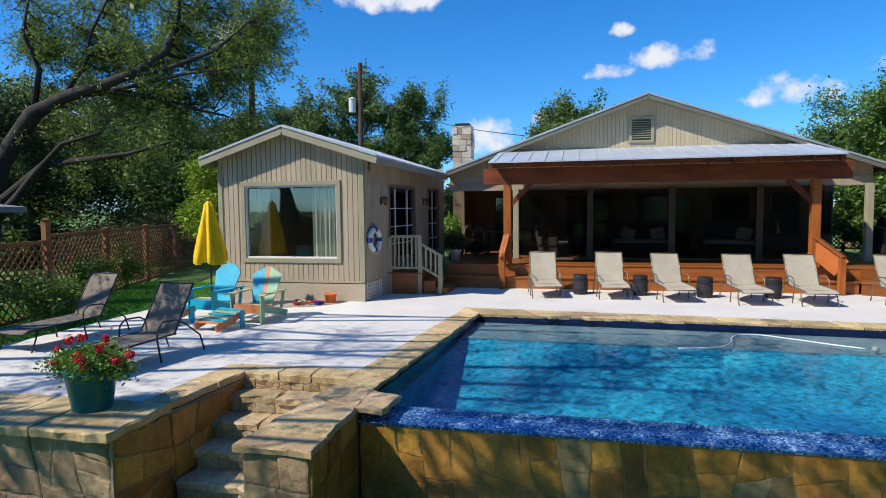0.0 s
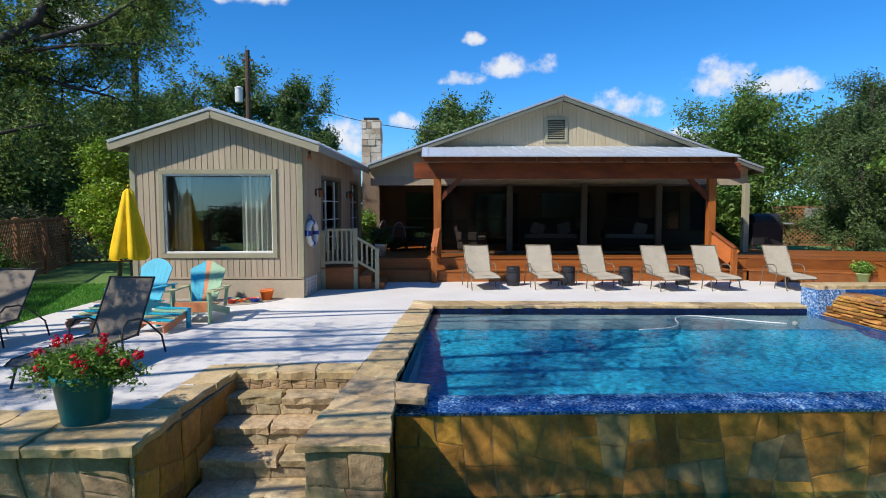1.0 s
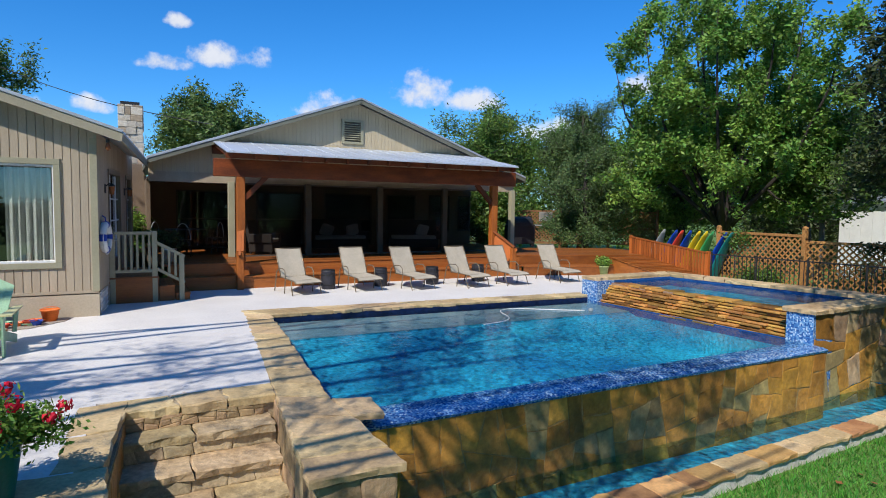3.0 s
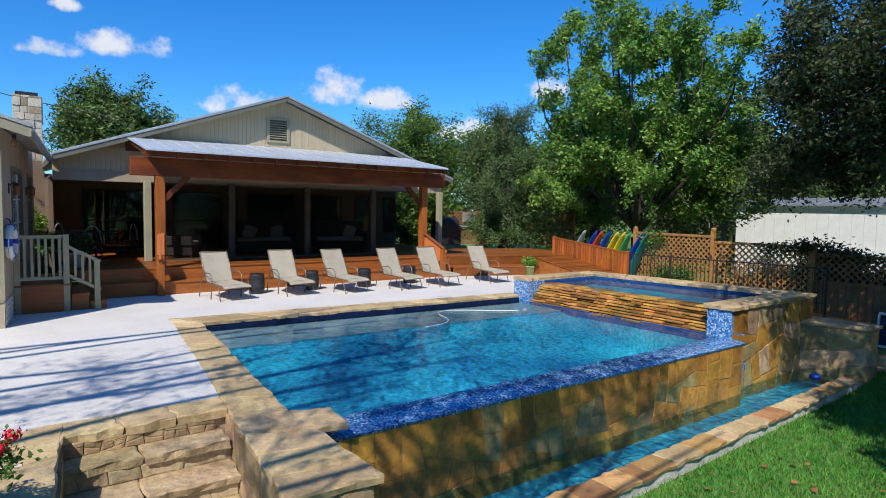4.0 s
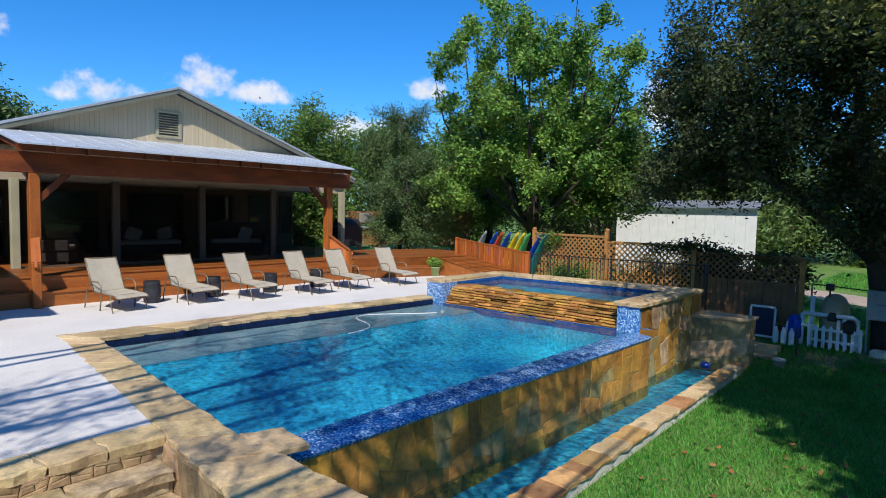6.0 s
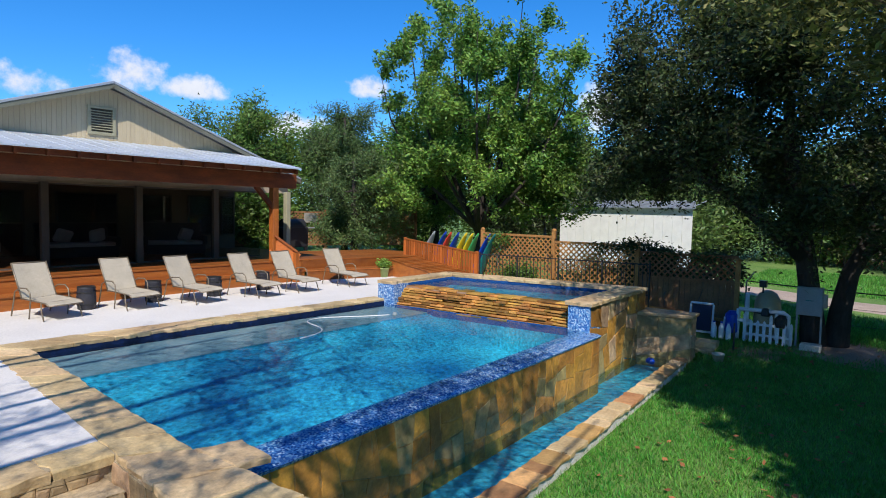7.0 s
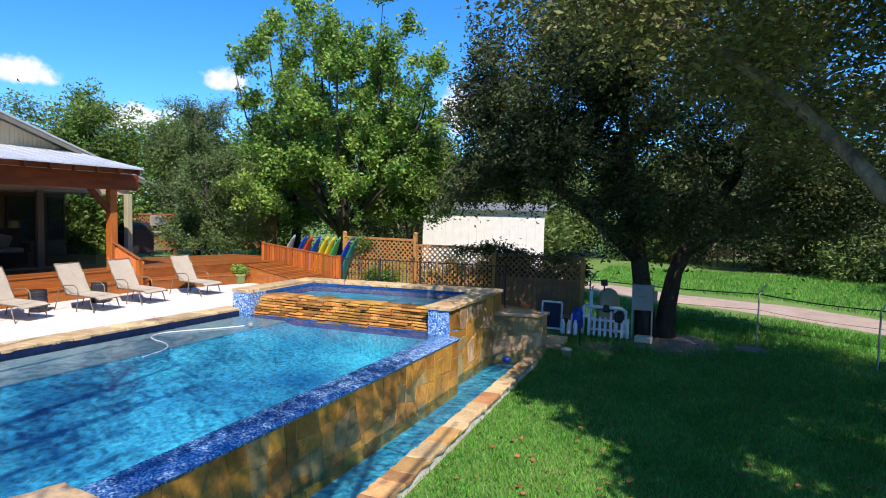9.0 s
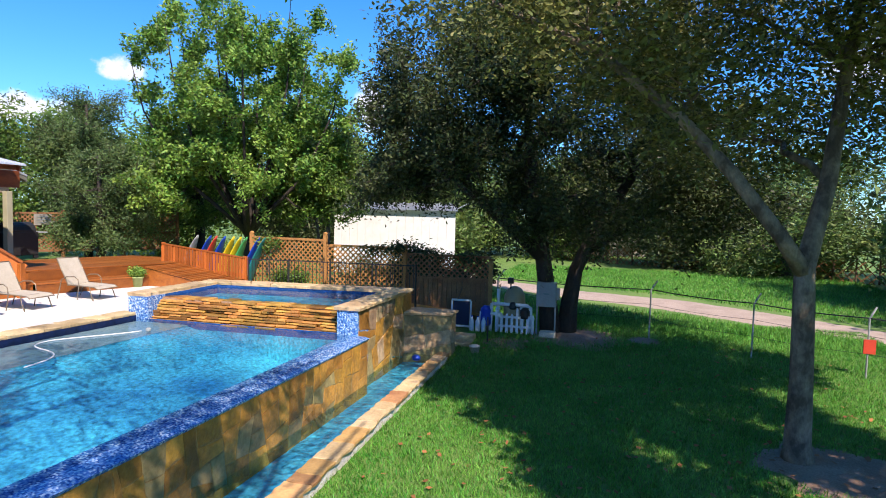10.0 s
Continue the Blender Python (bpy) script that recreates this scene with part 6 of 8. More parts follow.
# ---- adirondack chairs, footstool and umbrella ----
def adirondack(label, at, turn, slats, seat_c, arm_c, leg_c, pointed):
    t = thing("adirondack_chair", label, "chair", (0, 0, 0), "painted chairs by the cabin")
    t.matrix_basis = pose(*at, 0, 0, turn)
    n = len(slats)
    for k, c in enumerate(slats):
        w = 0.64 / n
        x0 = -0.32 + k * w
        f = abs((k + 0.5) / n - 0.5) * 2
        top = 1.02 - (0.16 if pointed else 0.20) * f ** (1.2 if pointed else 2)
        bm = bmesh.new()
        y0, y1 = 0.18, 0.18 + (top - 0.28) * 0.42
        g = 0.001
        fan0 = 0.66
        xa0, xb0, xa1, xb1 = (x0 + g) * fan0, (x0 + w - g) * fan0, x0 + g, x0 + w - g
        up0 = Vector((0, -0.02, 0.009))
        lo = [Vector((xa0, y0, 0.28)), Vector((xb0, y0, 0.28))]
        f1, f2 = abs(xa1) / 0.32, abs(xb1) / 0.32
        ta, tb = 1.02 - 0.17 * (f1 if pointed else f1 ** 2), 1.02 - 0.17 * (f2 if pointed else f2 ** 2)
        hi = [Vector((xb1, 0.18 + (tb - 0.28) * 0.42, tb)), Vector((xa1, 0.18 + (ta - 0.28) * 0.42, ta))]
        q = lo + hi
        a = [bm.verts.new(v + up0 * 0.5) for v in q]
        b = [bm.verts.new(v - up0 * 0.5) for v in q]
        bm.faces.new(a)
        bm.faces.new(b[::-1])
        for i in range(4):
            j = (i + 1) % 4
            bm.faces.new((a[j], a[i], b[i], b[j]))
        bmesh.ops.recalc_face_normals(bm, faces=bm.faces)
        part("back_slat", bm, c, t)
    for k in range(5):
        y = 0.16 - k * 0.115
        z = 0.27 + k * 0.022
        part("seat_slat", beam(bmesh.new(), (-0.27, y, z), (0.27, y, z), 0.105, 0.02), seat_c[k % len(seat_c)], t)
    part("front_apron", B(-0.28, 0.28, -0.375, -0.355, 0.20, 0.37), seat_c[0], t)
    for s in (-1, 1):
        part("arm", prism(bmesh.new(), [(s * 0.36 - 0.07, -0.44), (s * 0.36 + 0.07, -0.44), (s * 0.36 + 0.05, 0.42), (s * 0.36 - 0.05, 0.42)], 0.545, 0.567), arm_c, t)
        part("front_leg", B(s * 0.31 - 0.012, s * 0.31 + 0.012, -0.40, -0.27, 0.0, 0.545), leg_c, t)
        bm = bmesh.new()
        beam(bm, (s * 0.285, -0.36, 0.30), (s * 0.285, 0.62, 0.06), 0.022, 0.12)
        part("back_leg", bm, leg_c, t)
        part("arm_brace", beam(bmesh.new(), (s * 0.31, 0.36, 0.2), (s * 0.34, 0.40, 0.55), 0.02, 0.06), leg_c, t)
    part("back_brace", B(-0.30, 0.30, 0.31, 0.33, 0.50, 0.56), leg_c, t)
    return t


adirondack("cyan painted wooden adirondack chair beside the umbrella", (-10.42, 11.12, 0), -10, ["cyan"] * 7, ["cyan"], "cyan", "cyan", False)
adirondack("adirondack chair striped cyan, salmon and pale green", (-9.29, 10.78, 0), -2, ["cyan", "cyan", "cyan", "salmon", "mint", "mint", "mint"], ["salmon", "lemon", "salmon"], "lemon", "mint", True)
for fx, fy, turn, words in ((-9.55, 9.98, -14, "footstool in front of the chair"), (-10.75, 10.25, -20, "footstool before the cyan chair")):
    foot = thing("footstool", "striped wooden " + words, "footstool", (fx, fy, 0), "striped footstools")
    foot.rotation_euler = (0, 0, radians(turn))
    for k, c in enumerate(("salmon", "cyan", "lemon", "cyan", "mint", "cyan")):
        y = -0.30 + k * 0.105
        part("slat", beam(bmesh.new(), (-0.29, y, 0.16 + k * 0.03), (0.29, y, 0.16 + k * 0.03), 0.1, 0.02), c, foot)
    for s in (-1, 1):
        bm = bmesh.new()
        beam(bm, (s * 0.26, -0.38, 0.07), (s * 0.26, 0.30, 0.27), 0.022, 0.12)
        part("side_rail", bm, "salmon", foot)
        part("leg", B(s * 0.285 - 0.012, s * 0.285 + 0.012, 0.16, 0.26, 0.0, 0.30), "cyan", foot)

umb = thing("patio_umbrella", "closed yellow canvas patio umbrella", "umbrella", (-11.03, 11.95, 0))
part("pole", tube(bmesh.new(), [(0, 0, 0.06), (0, 0, 2.36)], 0.02, 8), "blackmetal", umb)
part("base", lathe(bmesh.new(), [(0.24, 0), (0.24, 0.03), (0.08, 0.07), (0.03, 0.10), (0.03, 0.2)], 20), "blackmetal", umb)
part("finial", lathe(bmesh.new(), [(0.012, 2.34), (0.02, 2.37), (0.008, 2.41)], 8), "yellow", umb)
bm = bmesh.new()
n = 40
rings = []
for z, r, fold in ((2.33, 0.03, 0.0), (2.26, 0.09, 0.12), (1.9, 0.15, 0.2), (1.5, 0.22, 0.28), (1.2, 0.27, 0.32), (1.02, 0.29, 0.30), (0.98, 0.26, 0.30)):
    rings.append([bm.verts.new(((r * (1 + fold * math.cos(7 * 2 * math.pi * k / n + z * 0.6))) * math.cos(2 * math.pi * k / n), (r * (1 + fold * math.cos(7 * 2 * math.pi * k / n + z * 0.6))) * math.sin(2 * math.pi * k / n), z + 0.03 * math.sin(3 * 2 * math.pi * k / n) * (1 if z < 1.3 else 0))) for k in range(n)])
for a, b in zip(rings, rings[1:]):
    for k in range(n):
        bm.faces.new((a[k], b[k], b[(k + 1) % n], a[(k + 1) % n]))
part("canopy", bm, "yellow", umb, "folded yellow canopy", smooth=True)

# toys by the cabin wall
tagged(part("gravel_strip", prism(bmesh.new(), [(-12.25, 12.75), (-9.75, 12.15), (-8.95, 12.4), (-8.5, 12.9), (-8.4, 13.26), (-12.25, 13.26)], -0.02, 0.012), "sand"), "dusty gravel strip along the cabin", "gravel", kind="structure")
bucket = thing("toy_bucket", "orange plastic toy bucket by the cabin", "bucket", (-8.72, 13.0, 0.012))
part("bucket", lathe(bmesh.new(), [(0.10, 0.0), (0.14, 0.18), (0.15, 0.18), (0.15, 0.2), (0.13, 0.2), (0.1, 0.03)], 20), "orange", bucket, smooth=True)
part("handle", tube(bmesh.new(), [(0.14 * math.cos(a), 0.02, 0.19 + 0.05 * math.sin(a)) for a in np.linspace(0, math.pi, 9)], 0.006, 5), "orange", bucket)
rng = random.Random(12)
for k in range(11):
    x, y = -8.88 - rng.random() * 0.62, 12.5 + rng.random() * 0.45
    c = ("cyan", "blue", "mint", "red", "orange", "teal")[k % 6]
    t = thing("toy", "small coloured plastic sand toy on the gravel", "toy", (x, y, 0.012), "sand toys")
    t.rotation_euler = (0, 0, rng.uniform(0, 6))
    a = rng.uniform(0.05, 0.12)
    part("scoop", lathe(bmesh.new(), [(a * 0.6, 0.0), (a, a * 0.7), (a * 0.8, a * 0.7), (a * 0.5, 0.02)], 10), c, t)
    part("grip", tube(bmesh.new(), [(a * 0.8, 0, 0.03), (a * 1.8, 0, 0.035)], 0.012, 6), c, t)

# ---- cabin fittings ----
def curtain(x0, x1, label):
    bm = bmesh.new()
    n = int((x1 - x0) / 0.012)
    rows = []
    for k in range(n + 1):
        x = x0 + (x1 - x0) * k / n
        y = 13.62 + 0.035 * math.sin(x * 55) + 0.012 * math.sin(x * 131)
        rows.append([bm.verts.new((x, y + d, z)) for d in (0, 0.006) for z in (0.62, 2.78)])
    for a, b in zip(rows, rows[1:]):
        bm.faces.new((a[0], b[0], b[1], a[1]))
        bm.faces.new((a[2], a[3], b[3], b[2]))
    t = thing("curtain", label, "curtain", (x0, 13.62, 0.55))
    wpart("cloth", bm, "curtain", t, smooth=True)
    wpart("rod", tube(bmesh.new(), [(x0 - 0.05, 13.63, 2.79), (x1 + 0.05, 13.63, 2.79)], 0.012, 6), "blackmetal", t)


curtain(-10.86, -10.50, "white gathered curtain behind the picture window")
curtain(-9.38, -8.66, "white gathered curtain behind the picture window")


def french_door(y0, y1):
    t = thing("door_cabin", "dark french door with white glazing bars", "door", swing_at(CX1, (y0 + y1) / 2, 0.62), kind="structure")
    wpart("pane", swing(B(CX1 - 0.06, CX1 - 0.052, y0 + 0.04, y1 - 0.04, 0.66, 2.68)), "poolglass", t)
    for a in ((y0, y0 + 0.06, 0.62, 2.72), (y1 - 0.06, y1, 0.62, 2.72), (y0 + 0.06, y1 - 0.06, 2.64, 2.72), (y0 + 0.06, y1 - 0.06, 0.62, 0.86)):
        wpart("door_frame", swing(B(CX1 - 0.08, CX1 + 0.02, *a)), "bronze", t)
    n = 2 if y1 - y0 > 1.3 else 1
    for j in range(n):
        c0 = y0 + 0.08 + j * (y1 - y0 - 0.16) / n
        c1 = c0 + (y1 - y0 - 0.16) / n
        wpart("glazing_bar", swing(B(CX1 - 0.05, CX1 - 0.02, (c0 + c1) / 2 - 0.012, (c0 + c1) / 2 + 0.012, 0.86, 2.62)), "white", t)
        for z in (1.22, 1.66, 2.12):
            wpart("glazing_bar", swing(B(CX1 - 0.05, CX1 - 0.02, c0 + 0.05, c1 - 0.05, z - 0.012, z + 0.012)), "white", t)
    wpart("handle", swing(tube(bmesh.new(), [(CX1 + 0.01, y0 + 0.10, 1.55), (CX1 + 0.07, y0 + 0.10, 1.55), (CX1 + 0.07, y0 + 0.22, 1.55)], 0.012, 6)), "bronze", t)


french_door(14.75, 16.55)
french_door(17.6, 18.6)
for y in (14.25, 17.2):
    t = thing("wall_lantern", "small black wall lantern beside the door", "lantern", swing_at(CX1 + 0.012, y, 2.3), "cabin lanterns")
    t.rotation_euler = (0, 0, SWING)
    part("plate", B(0, 0.02, -0.05, 0.05, -0.08, 0.10, 0.005), "blackmetal", t)
    part("arm", tube(bmesh.new(), [(0.02, 0, 0.06), (0.09, 0, 0.12), (0.12, 0, 0.09)], 0.01, 6), "blackmetal", t)
    part("cap", lathe(bmesh.new(), [(0.075, 0.06), (0.02, 0.11)], 12, (0.12, 0, 0)), "blackmetal", t)
    part("glass", lathe(bmesh.new(), [(0.04, -0.10), (0.055, 0.055)], 12, (0.12, 0, 0)), "bulb", t)
lamp = thing("eave_light", "small amber lamp under the cabin eave", "lamp", (-7.80, 13.16, 3.02))
part("bulb", lathe(bmesh.new(), [(0.01, -0.06), (0.045, -0.02), (0.03, 0.05), (0.015, 0.08)], 12), "bulb", lamp, smooth=True)
part("socket", lathe(bmesh.new(), [(0.03, 0.08), (0.03, 0.14)], 10), "blackmetal", lamp)

ring = thing("life_ring", "white and navy life ring hung on the cabin", "life ring", swing_at(CX1 + 0.085, 13.70, 1.40))
ring.rotation_euler = (0, 0, SWING + radians(-4))
R, r, n, m = 0.235, 0.065, 40, 10


def torus_arc(a0, a1, grow=0.0):
    bm = bmesh.new()
    tube(bm, [(0, R * math.cos(a), R * math.sin(a)) for a in np.linspace(a0, a1, 12)], r + grow, 10)
    return bm


for k in range(4):
    a = k * math.pi / 2
    part("ring_segment", torus_arc(a + 0.22, a + math.pi / 2 - 0.22), "white", ring, "white", smooth=True)
    part("band", torus_arc(a - 0.22, a + 0.22, 0.004), "blue", ring, "navy band", smooth=True)
part("rope", tube(bmesh.new(), [(0.02, 0.30 * math.cos(a), 0.30 * math.sin(a) - 0.02) for a in np.linspace(0, 2 * math.pi, 33)], 0.009, 5), "white", ring, smooth=True)
part("hanger", tube(bmesh.new(), [(-0.05, 0, 0.40), (0, 0, 0.36), (0, 0, 0.29)], 0.012, 5), "blue", ring)

land = thing("cabin_landing", "cedar landing and steps with sage railings", "steps", (-7.4, 14.8, 0))
wpart("riser", B(-7.97, -6.98, 14.60, 14.63, 0.0, 0.50), "deck", land)
wpart("riser", B(-6.99, -6.96, 14.63, 16.7, 0.0, 0.50), "deck", land)
for k in range(15):
    wpart("plank", B(-7.97, -6.95, 14.58 + k * 0.142, 14.715 + k * 0.142, 0.50, 0.535, 0.003), "deck", land)
for k in range(2):
    z = 0.33 - 0.17 * k
    x1 = -6.94 + 0.30 * (k + 1)
    wpart("step_box", B(x1 - 0.30 if k else -6.95, x1 - 0.02, 14.66, 16.0, 0.0, z - 0.035), "deck", land)
    for j in range(2):
        wpart("tread", B(x1 - 0.30 + j * 0.148, x1 - 0.156 + j * 0.148, 14.62, 16.04, z - 0.035, z, 0.003), "deck", land)
for x, y, z1 in ((-7.80, 14.64, 1.42), (-7.03, 14.64, 1.47), (-6.52, 14.64, 0.97)):
    wpart("post", B(x - 0.05, x + 0.05, y - 0.05, y + 0.05, 0.0, z1, 0.006), "cream", land)
for z in (0.62, 1.40):
    wpart("rail", B(-7.76, -7.07, 14.60, 14.68, z, z + 0.06), "cream", land)
for k in range(6):
    x = -7.70 + k * 0.11
    wpart("baluster", B(x, x + 0.045, 14.62, 14.66, 0.68, 1.40), "cream", land)
for dz in (0.0, -0.55):
    wpart("stair_rail", beam(bmesh.new(), (-7.0, 14.64, 1.24 + dz), (-6.46, 14.64, 0.93 + dz), 0.08, 0.06), "cream", land)
for k in range(3):
    x = -6.90 + k * 0.12
    z = 1.24 - (x + 7.0) * 0.574
    wpart("baluster", B(x, x + 0.045, 14.62, 14.66, z - 0.52, z - 0.02), "cream", land)
trl = thing("lattice_vent", "white lattice vent in the cabin foundation", "vent", swing_at(-7.985, 13.85, 0.0))
trl.rotation_euler = (0, 0, SWING)
bm = bmesh.new()
for k in range(8):
    box(bm, 0, 0.012, -0.45 + k * 0.11, -0.42 + k * 0.11, 0.02, 0.42)
for k in range(5):
    box(bm, 0.012, 0.02, -0.46, 0.36, 0.03 + k * 0.085, 0.05 + k * 0.085)
part("slats", bm, "white", trl)

# ---- chimney ----
chim = thing("chimney", "cream limestone chimney with a dark cap", "chimney", (-7.35, 22.6, 0))
wpart("core", B(-7.68, -7.02, 22.3, 22.9, -0.1, 5.1), "mortar_white", chim)
rng = random.Random(77)
for face in range(2):
    z = 0.0
    while z < 5.1:
        h = rng.uniform(0.14, 0.26)
        h = min(h, 5.12 - z)
        a = 0.0
        L_ = 0.70 if face == 0 else 0.62
        while a < L_ - 0.02:
            w = min(rng.uniform(0.16, 0.36), L_ - a)
            if L_ - a - w < 0.1:
                w = L_ - a
            d = rng.uniform(0.008, 0.055)
            if face == 0:
                bm = B(-7.70 + a + 0.006, -7.70 + a + w - 0.006, 22.30 - d, 22.31, z + 0.006, z + h - 0.006, 0.006)
            else:
                bm = B(-7.03, -7.02 + d, 22.29 + a + 0.006, 22.29 + a + w - 0.006, z + 0.006, z + h - 0.006, 0.006)
            wpart("stone", bm, ("creamstone", "creamstone", "creamstone_tan")[rng.randrange(3)], chim)
            a += w
        z += h
wpart("cap", B(-7.62, -7.08, 22.36, 22.84, 5.1, 5.22), "blackmetal", chim)

# ---- porch furnishing ----
wpart("newel_post", B(-5.22, -5.06, 15.76, 15.90, 0.0, 0.92, 0.01), "post_timber", porch)
wpart("newel_post", B(2.70, 2.84, 15.76, 15.90, 0.0, 0.86, 0.01), "post_timber", porch)
wpart("hand_rail", beam(bmesh.new(), (-5.14, 15.80, 0.92), (-5.05, 16.25, 1.42), 0.16, 0.05), "railred", porch)
wpart("guard_board", beam(bmesh.new(), (-5.14, 15.84, 0.70), (-5.05, 16.25, 1.16), 0.05, 0.42), "railred", porch)
wpart("hand_rail", beam(bmesh.new(), (2.80, 15.80, 0.88), (2.32, 16.25, 1.36), 0.16, 0.05), "railred", porch)
wpart("guard_board", beam(bmesh.new(), (2.77, 15.84, 0.62), (2.32, 16.25, 1.10), 0.05, 0.46), "railred", porch)
for x0, x1 in ((-4.88, -2.96), (-2.76, -0.73), (-0.53, 1.52), (1.72, 3.2)):
    t = thing("porch_screen", "black insect screen between porch posts", "screen", (x0, HY - 0.16, 0.6), "porch screens")
    wpart("mesh", B(x0, x1, HY - 0.166, HY - 0.160, 0.64, 2.62), "screen", t)
    for a in ((x0, x1, 0.60, 0.64), (x0, x1, 2.60, 2.64)):
        wpart("rail", B(a[0], a[1], HY - 0.18, HY - 0.145, a[2], a[3]), "dark", t)


def back_window(x0, x1, z0, z1, label, glassy):
    t = thing("window_porch", label, "window", (x0, 21.99, z0), kind="structure")
    wpart("pane", B(x0 + 0.04, x1 - 0.04, 21.97, 21.976, z0 + 0.04, z1 - 0.04), "poolglass", t)
    # doors get a black sheet as the unlit room, sashes a white blind
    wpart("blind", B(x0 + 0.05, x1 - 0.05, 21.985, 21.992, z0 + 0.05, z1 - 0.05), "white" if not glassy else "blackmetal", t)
    for a in ((x0, x1, z1 - 0.05, z1), (x0, x1, z0, z0 + 0.05), (x0, x0 + 0.05, z0, z1), (x1 - 0.05, x1, z0, z1), (x0, x1, (z0 + z1) / 2 - 0.02, (z0 + z1) / 2 + 0.02)):
        wpart("window_frame", B(a[0], a[1], 21.95, 21.998, a[2], a[3]), "dark", t)


back_window(3.0, 3.9, 1.1, 2.52, "pale blind behind a dark-framed sash window", False)
back_window(4.3, 4.85, 1.1, 2.52, "pale blind behind a dark-framed sash window", False)
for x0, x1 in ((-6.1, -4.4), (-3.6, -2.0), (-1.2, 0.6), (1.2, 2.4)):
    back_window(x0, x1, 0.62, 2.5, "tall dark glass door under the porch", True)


def armchair(x, y, turn, label, w=0.75, name="armchair"):
    t = thing(name, label, "armchair" if w < 1 else "sofa", (x, y, 0.6))
    t.rotation_euler = (0, 0, radians(turn))
    part("base", B(-w / 2, w / 2, -0.35, 0.35, 0.06, 0.34, 0.02), "wicker", t)
    part("backrest", beam(bmesh.new(), (0, 0.30, 0.30), (0, 0.46, 0.98), w, 0.10, up=(0, 1, 0)), "wicker", t)
    for s in (-1, 1):
        part("armrest", B(s * w / 2 - 0.06, s * w / 2 + 0.06, -0.35, 0.33, 0.34, 0.60, 0.02), "wicker", t)
        for yy in (-0.3, 0.3):
            part("leg", B(s * (w / 2 - 0.04) - 0.02, s * (w / 2 - 0.04) + 0.02, yy - 0.02, yy + 0.02, 0, 0.07), "wicker", t)
    part("cushion", B(-w / 2 + 0.08, w / 2 - 0.08, -0.34, 0.26, 0.34, 0.46, 0.03), "cushion", t)
    return t


armchair(-3.9, 19.1, 60, "dark wicker armchair under the porch roof")
armchair(-1.2, 20.4, 0, "dark wicker sofa with pale cushions", 1.9, "sofa")
armchair(1.4, 20.0, -20, "dark wicker sofa with pale cushions", 1.7, "sofa")
for x, y, a in ((-1.6, 20.42, 0.3), (-0.7, 20.42, -0.25), (1.7, 19.9, 0.2)):
    t = thing("pillow", "pale square throw pillow on the sofa", "pillow", (x, y, 1.22), "throw pillows")
    t.rotation_euler = (radians(20), a, 0)
    part("pillow_case", B(-0.22, 0.22, -0.06, 0.06, -0.18, 0.22, 0.05), "cushion", t)
dining = thing("patio_table", "black metal patio table under the porch", "table", (-6.0, 19.6, 0.6))
part("tabletop", lathe(bmesh.new(), [(0.55, 0.70), (0.56, 0.71), (0.55, 0.73)], 28), "blackmetal", dining)
part("pedestal", lathe(bmesh.new(), [(0.25, 0.0), (0.2, 0.03), (0.03, 0.06), (0.03, 0.70)], 16), "blackmetal", dining)
for k, a in enumerate((20, 140, 260)):
    t = thing("patio_chair", "black metal patio chair at the table", "chair", (-6.0 + 0.85 * math.cos(radians(a)), 19.6 + 0.85 * math.sin(radians(a)), 0.6), "patio chairs")
    t.rotation_euler = (0, 0, radians(a - 90))
    part("seat", lathe(bmesh.new(), [(0.2, 0.44), (0.2, 0.46)], 16), "blackmetal", t)
    part("back_hoop", tube(bmesh.new(), [(0.2 * math.cos(b), 0.18, 0.46 + 0.45 * math.sin(b)) for b in np.linspace(0, math.pi, 11)], 0.012, 6), "grey", t)
    for sx in (-1, 1):
        for sy in (-1, 1):
            part("leg", tube(bmesh.new(), [(sx * 0.15, sy * 0.15, 0.44), (sx * 0.2, sy * 0.2, 0)], 0.012, 5), "blackmetal", t)


def potted(name, label, at, pot_m, r, h, leaf, lr, lh, seed, n=1500, size=0.04):
    t = thing(name, label, "plant", at)
    part("pot", lathe(bmesh.new(), [(r * 0.75, 0), (r, h * 0.85), (r * 1.1, h * 0.86), (r * 1.1, h), (r * 0.95, h), (r * 0.9, h * 0.85)], 20), pot_m, t, smooth=True)
    rng = np.random.default_rng(seed)
    v, f = leaf_cloud(rng, [(0, 0, h + lh * 0.5), (lr * 0.4, 0, h + lh * 0.4), (-lr * 0.4, lr * 0.2, h + lh * 0.5)], [(lr, lr, lh * 0.5)] * 3, n, size, clump=6, spread=0.05, shell=0.1)
    fast_mesh("leaves", v, f, leaf, t)
    return t


potted("potted_plant", "small green plant in a lime glazed pot", (5.62, 14.98, 0), "lime_pot", 0.15, 0.30, "leaf_bright", 0.17, 0.28, 1)
potted("potted_plant", "terracotta pot with trailing dry vine", (-6.9, 19.2, 0.6), "terracotta", 0.17, 0.26, "leaf_mesquite", 0.28, 0.5, 2)
potted("potted_plant", "bushy green plant beside the pots", (-6.4, 19.3, 0.6), "terracotta", 0.12, 0.1, "leaf_oak", 0.3, 0.3, 3)
potted("potted_plant", "tall dark shrub in a white planter", (-6.62, 17.1, 0.6), "white", 0.16, 0.34, "leaf_oak", 0.2, 0.45, 4, 1500, 0.045)
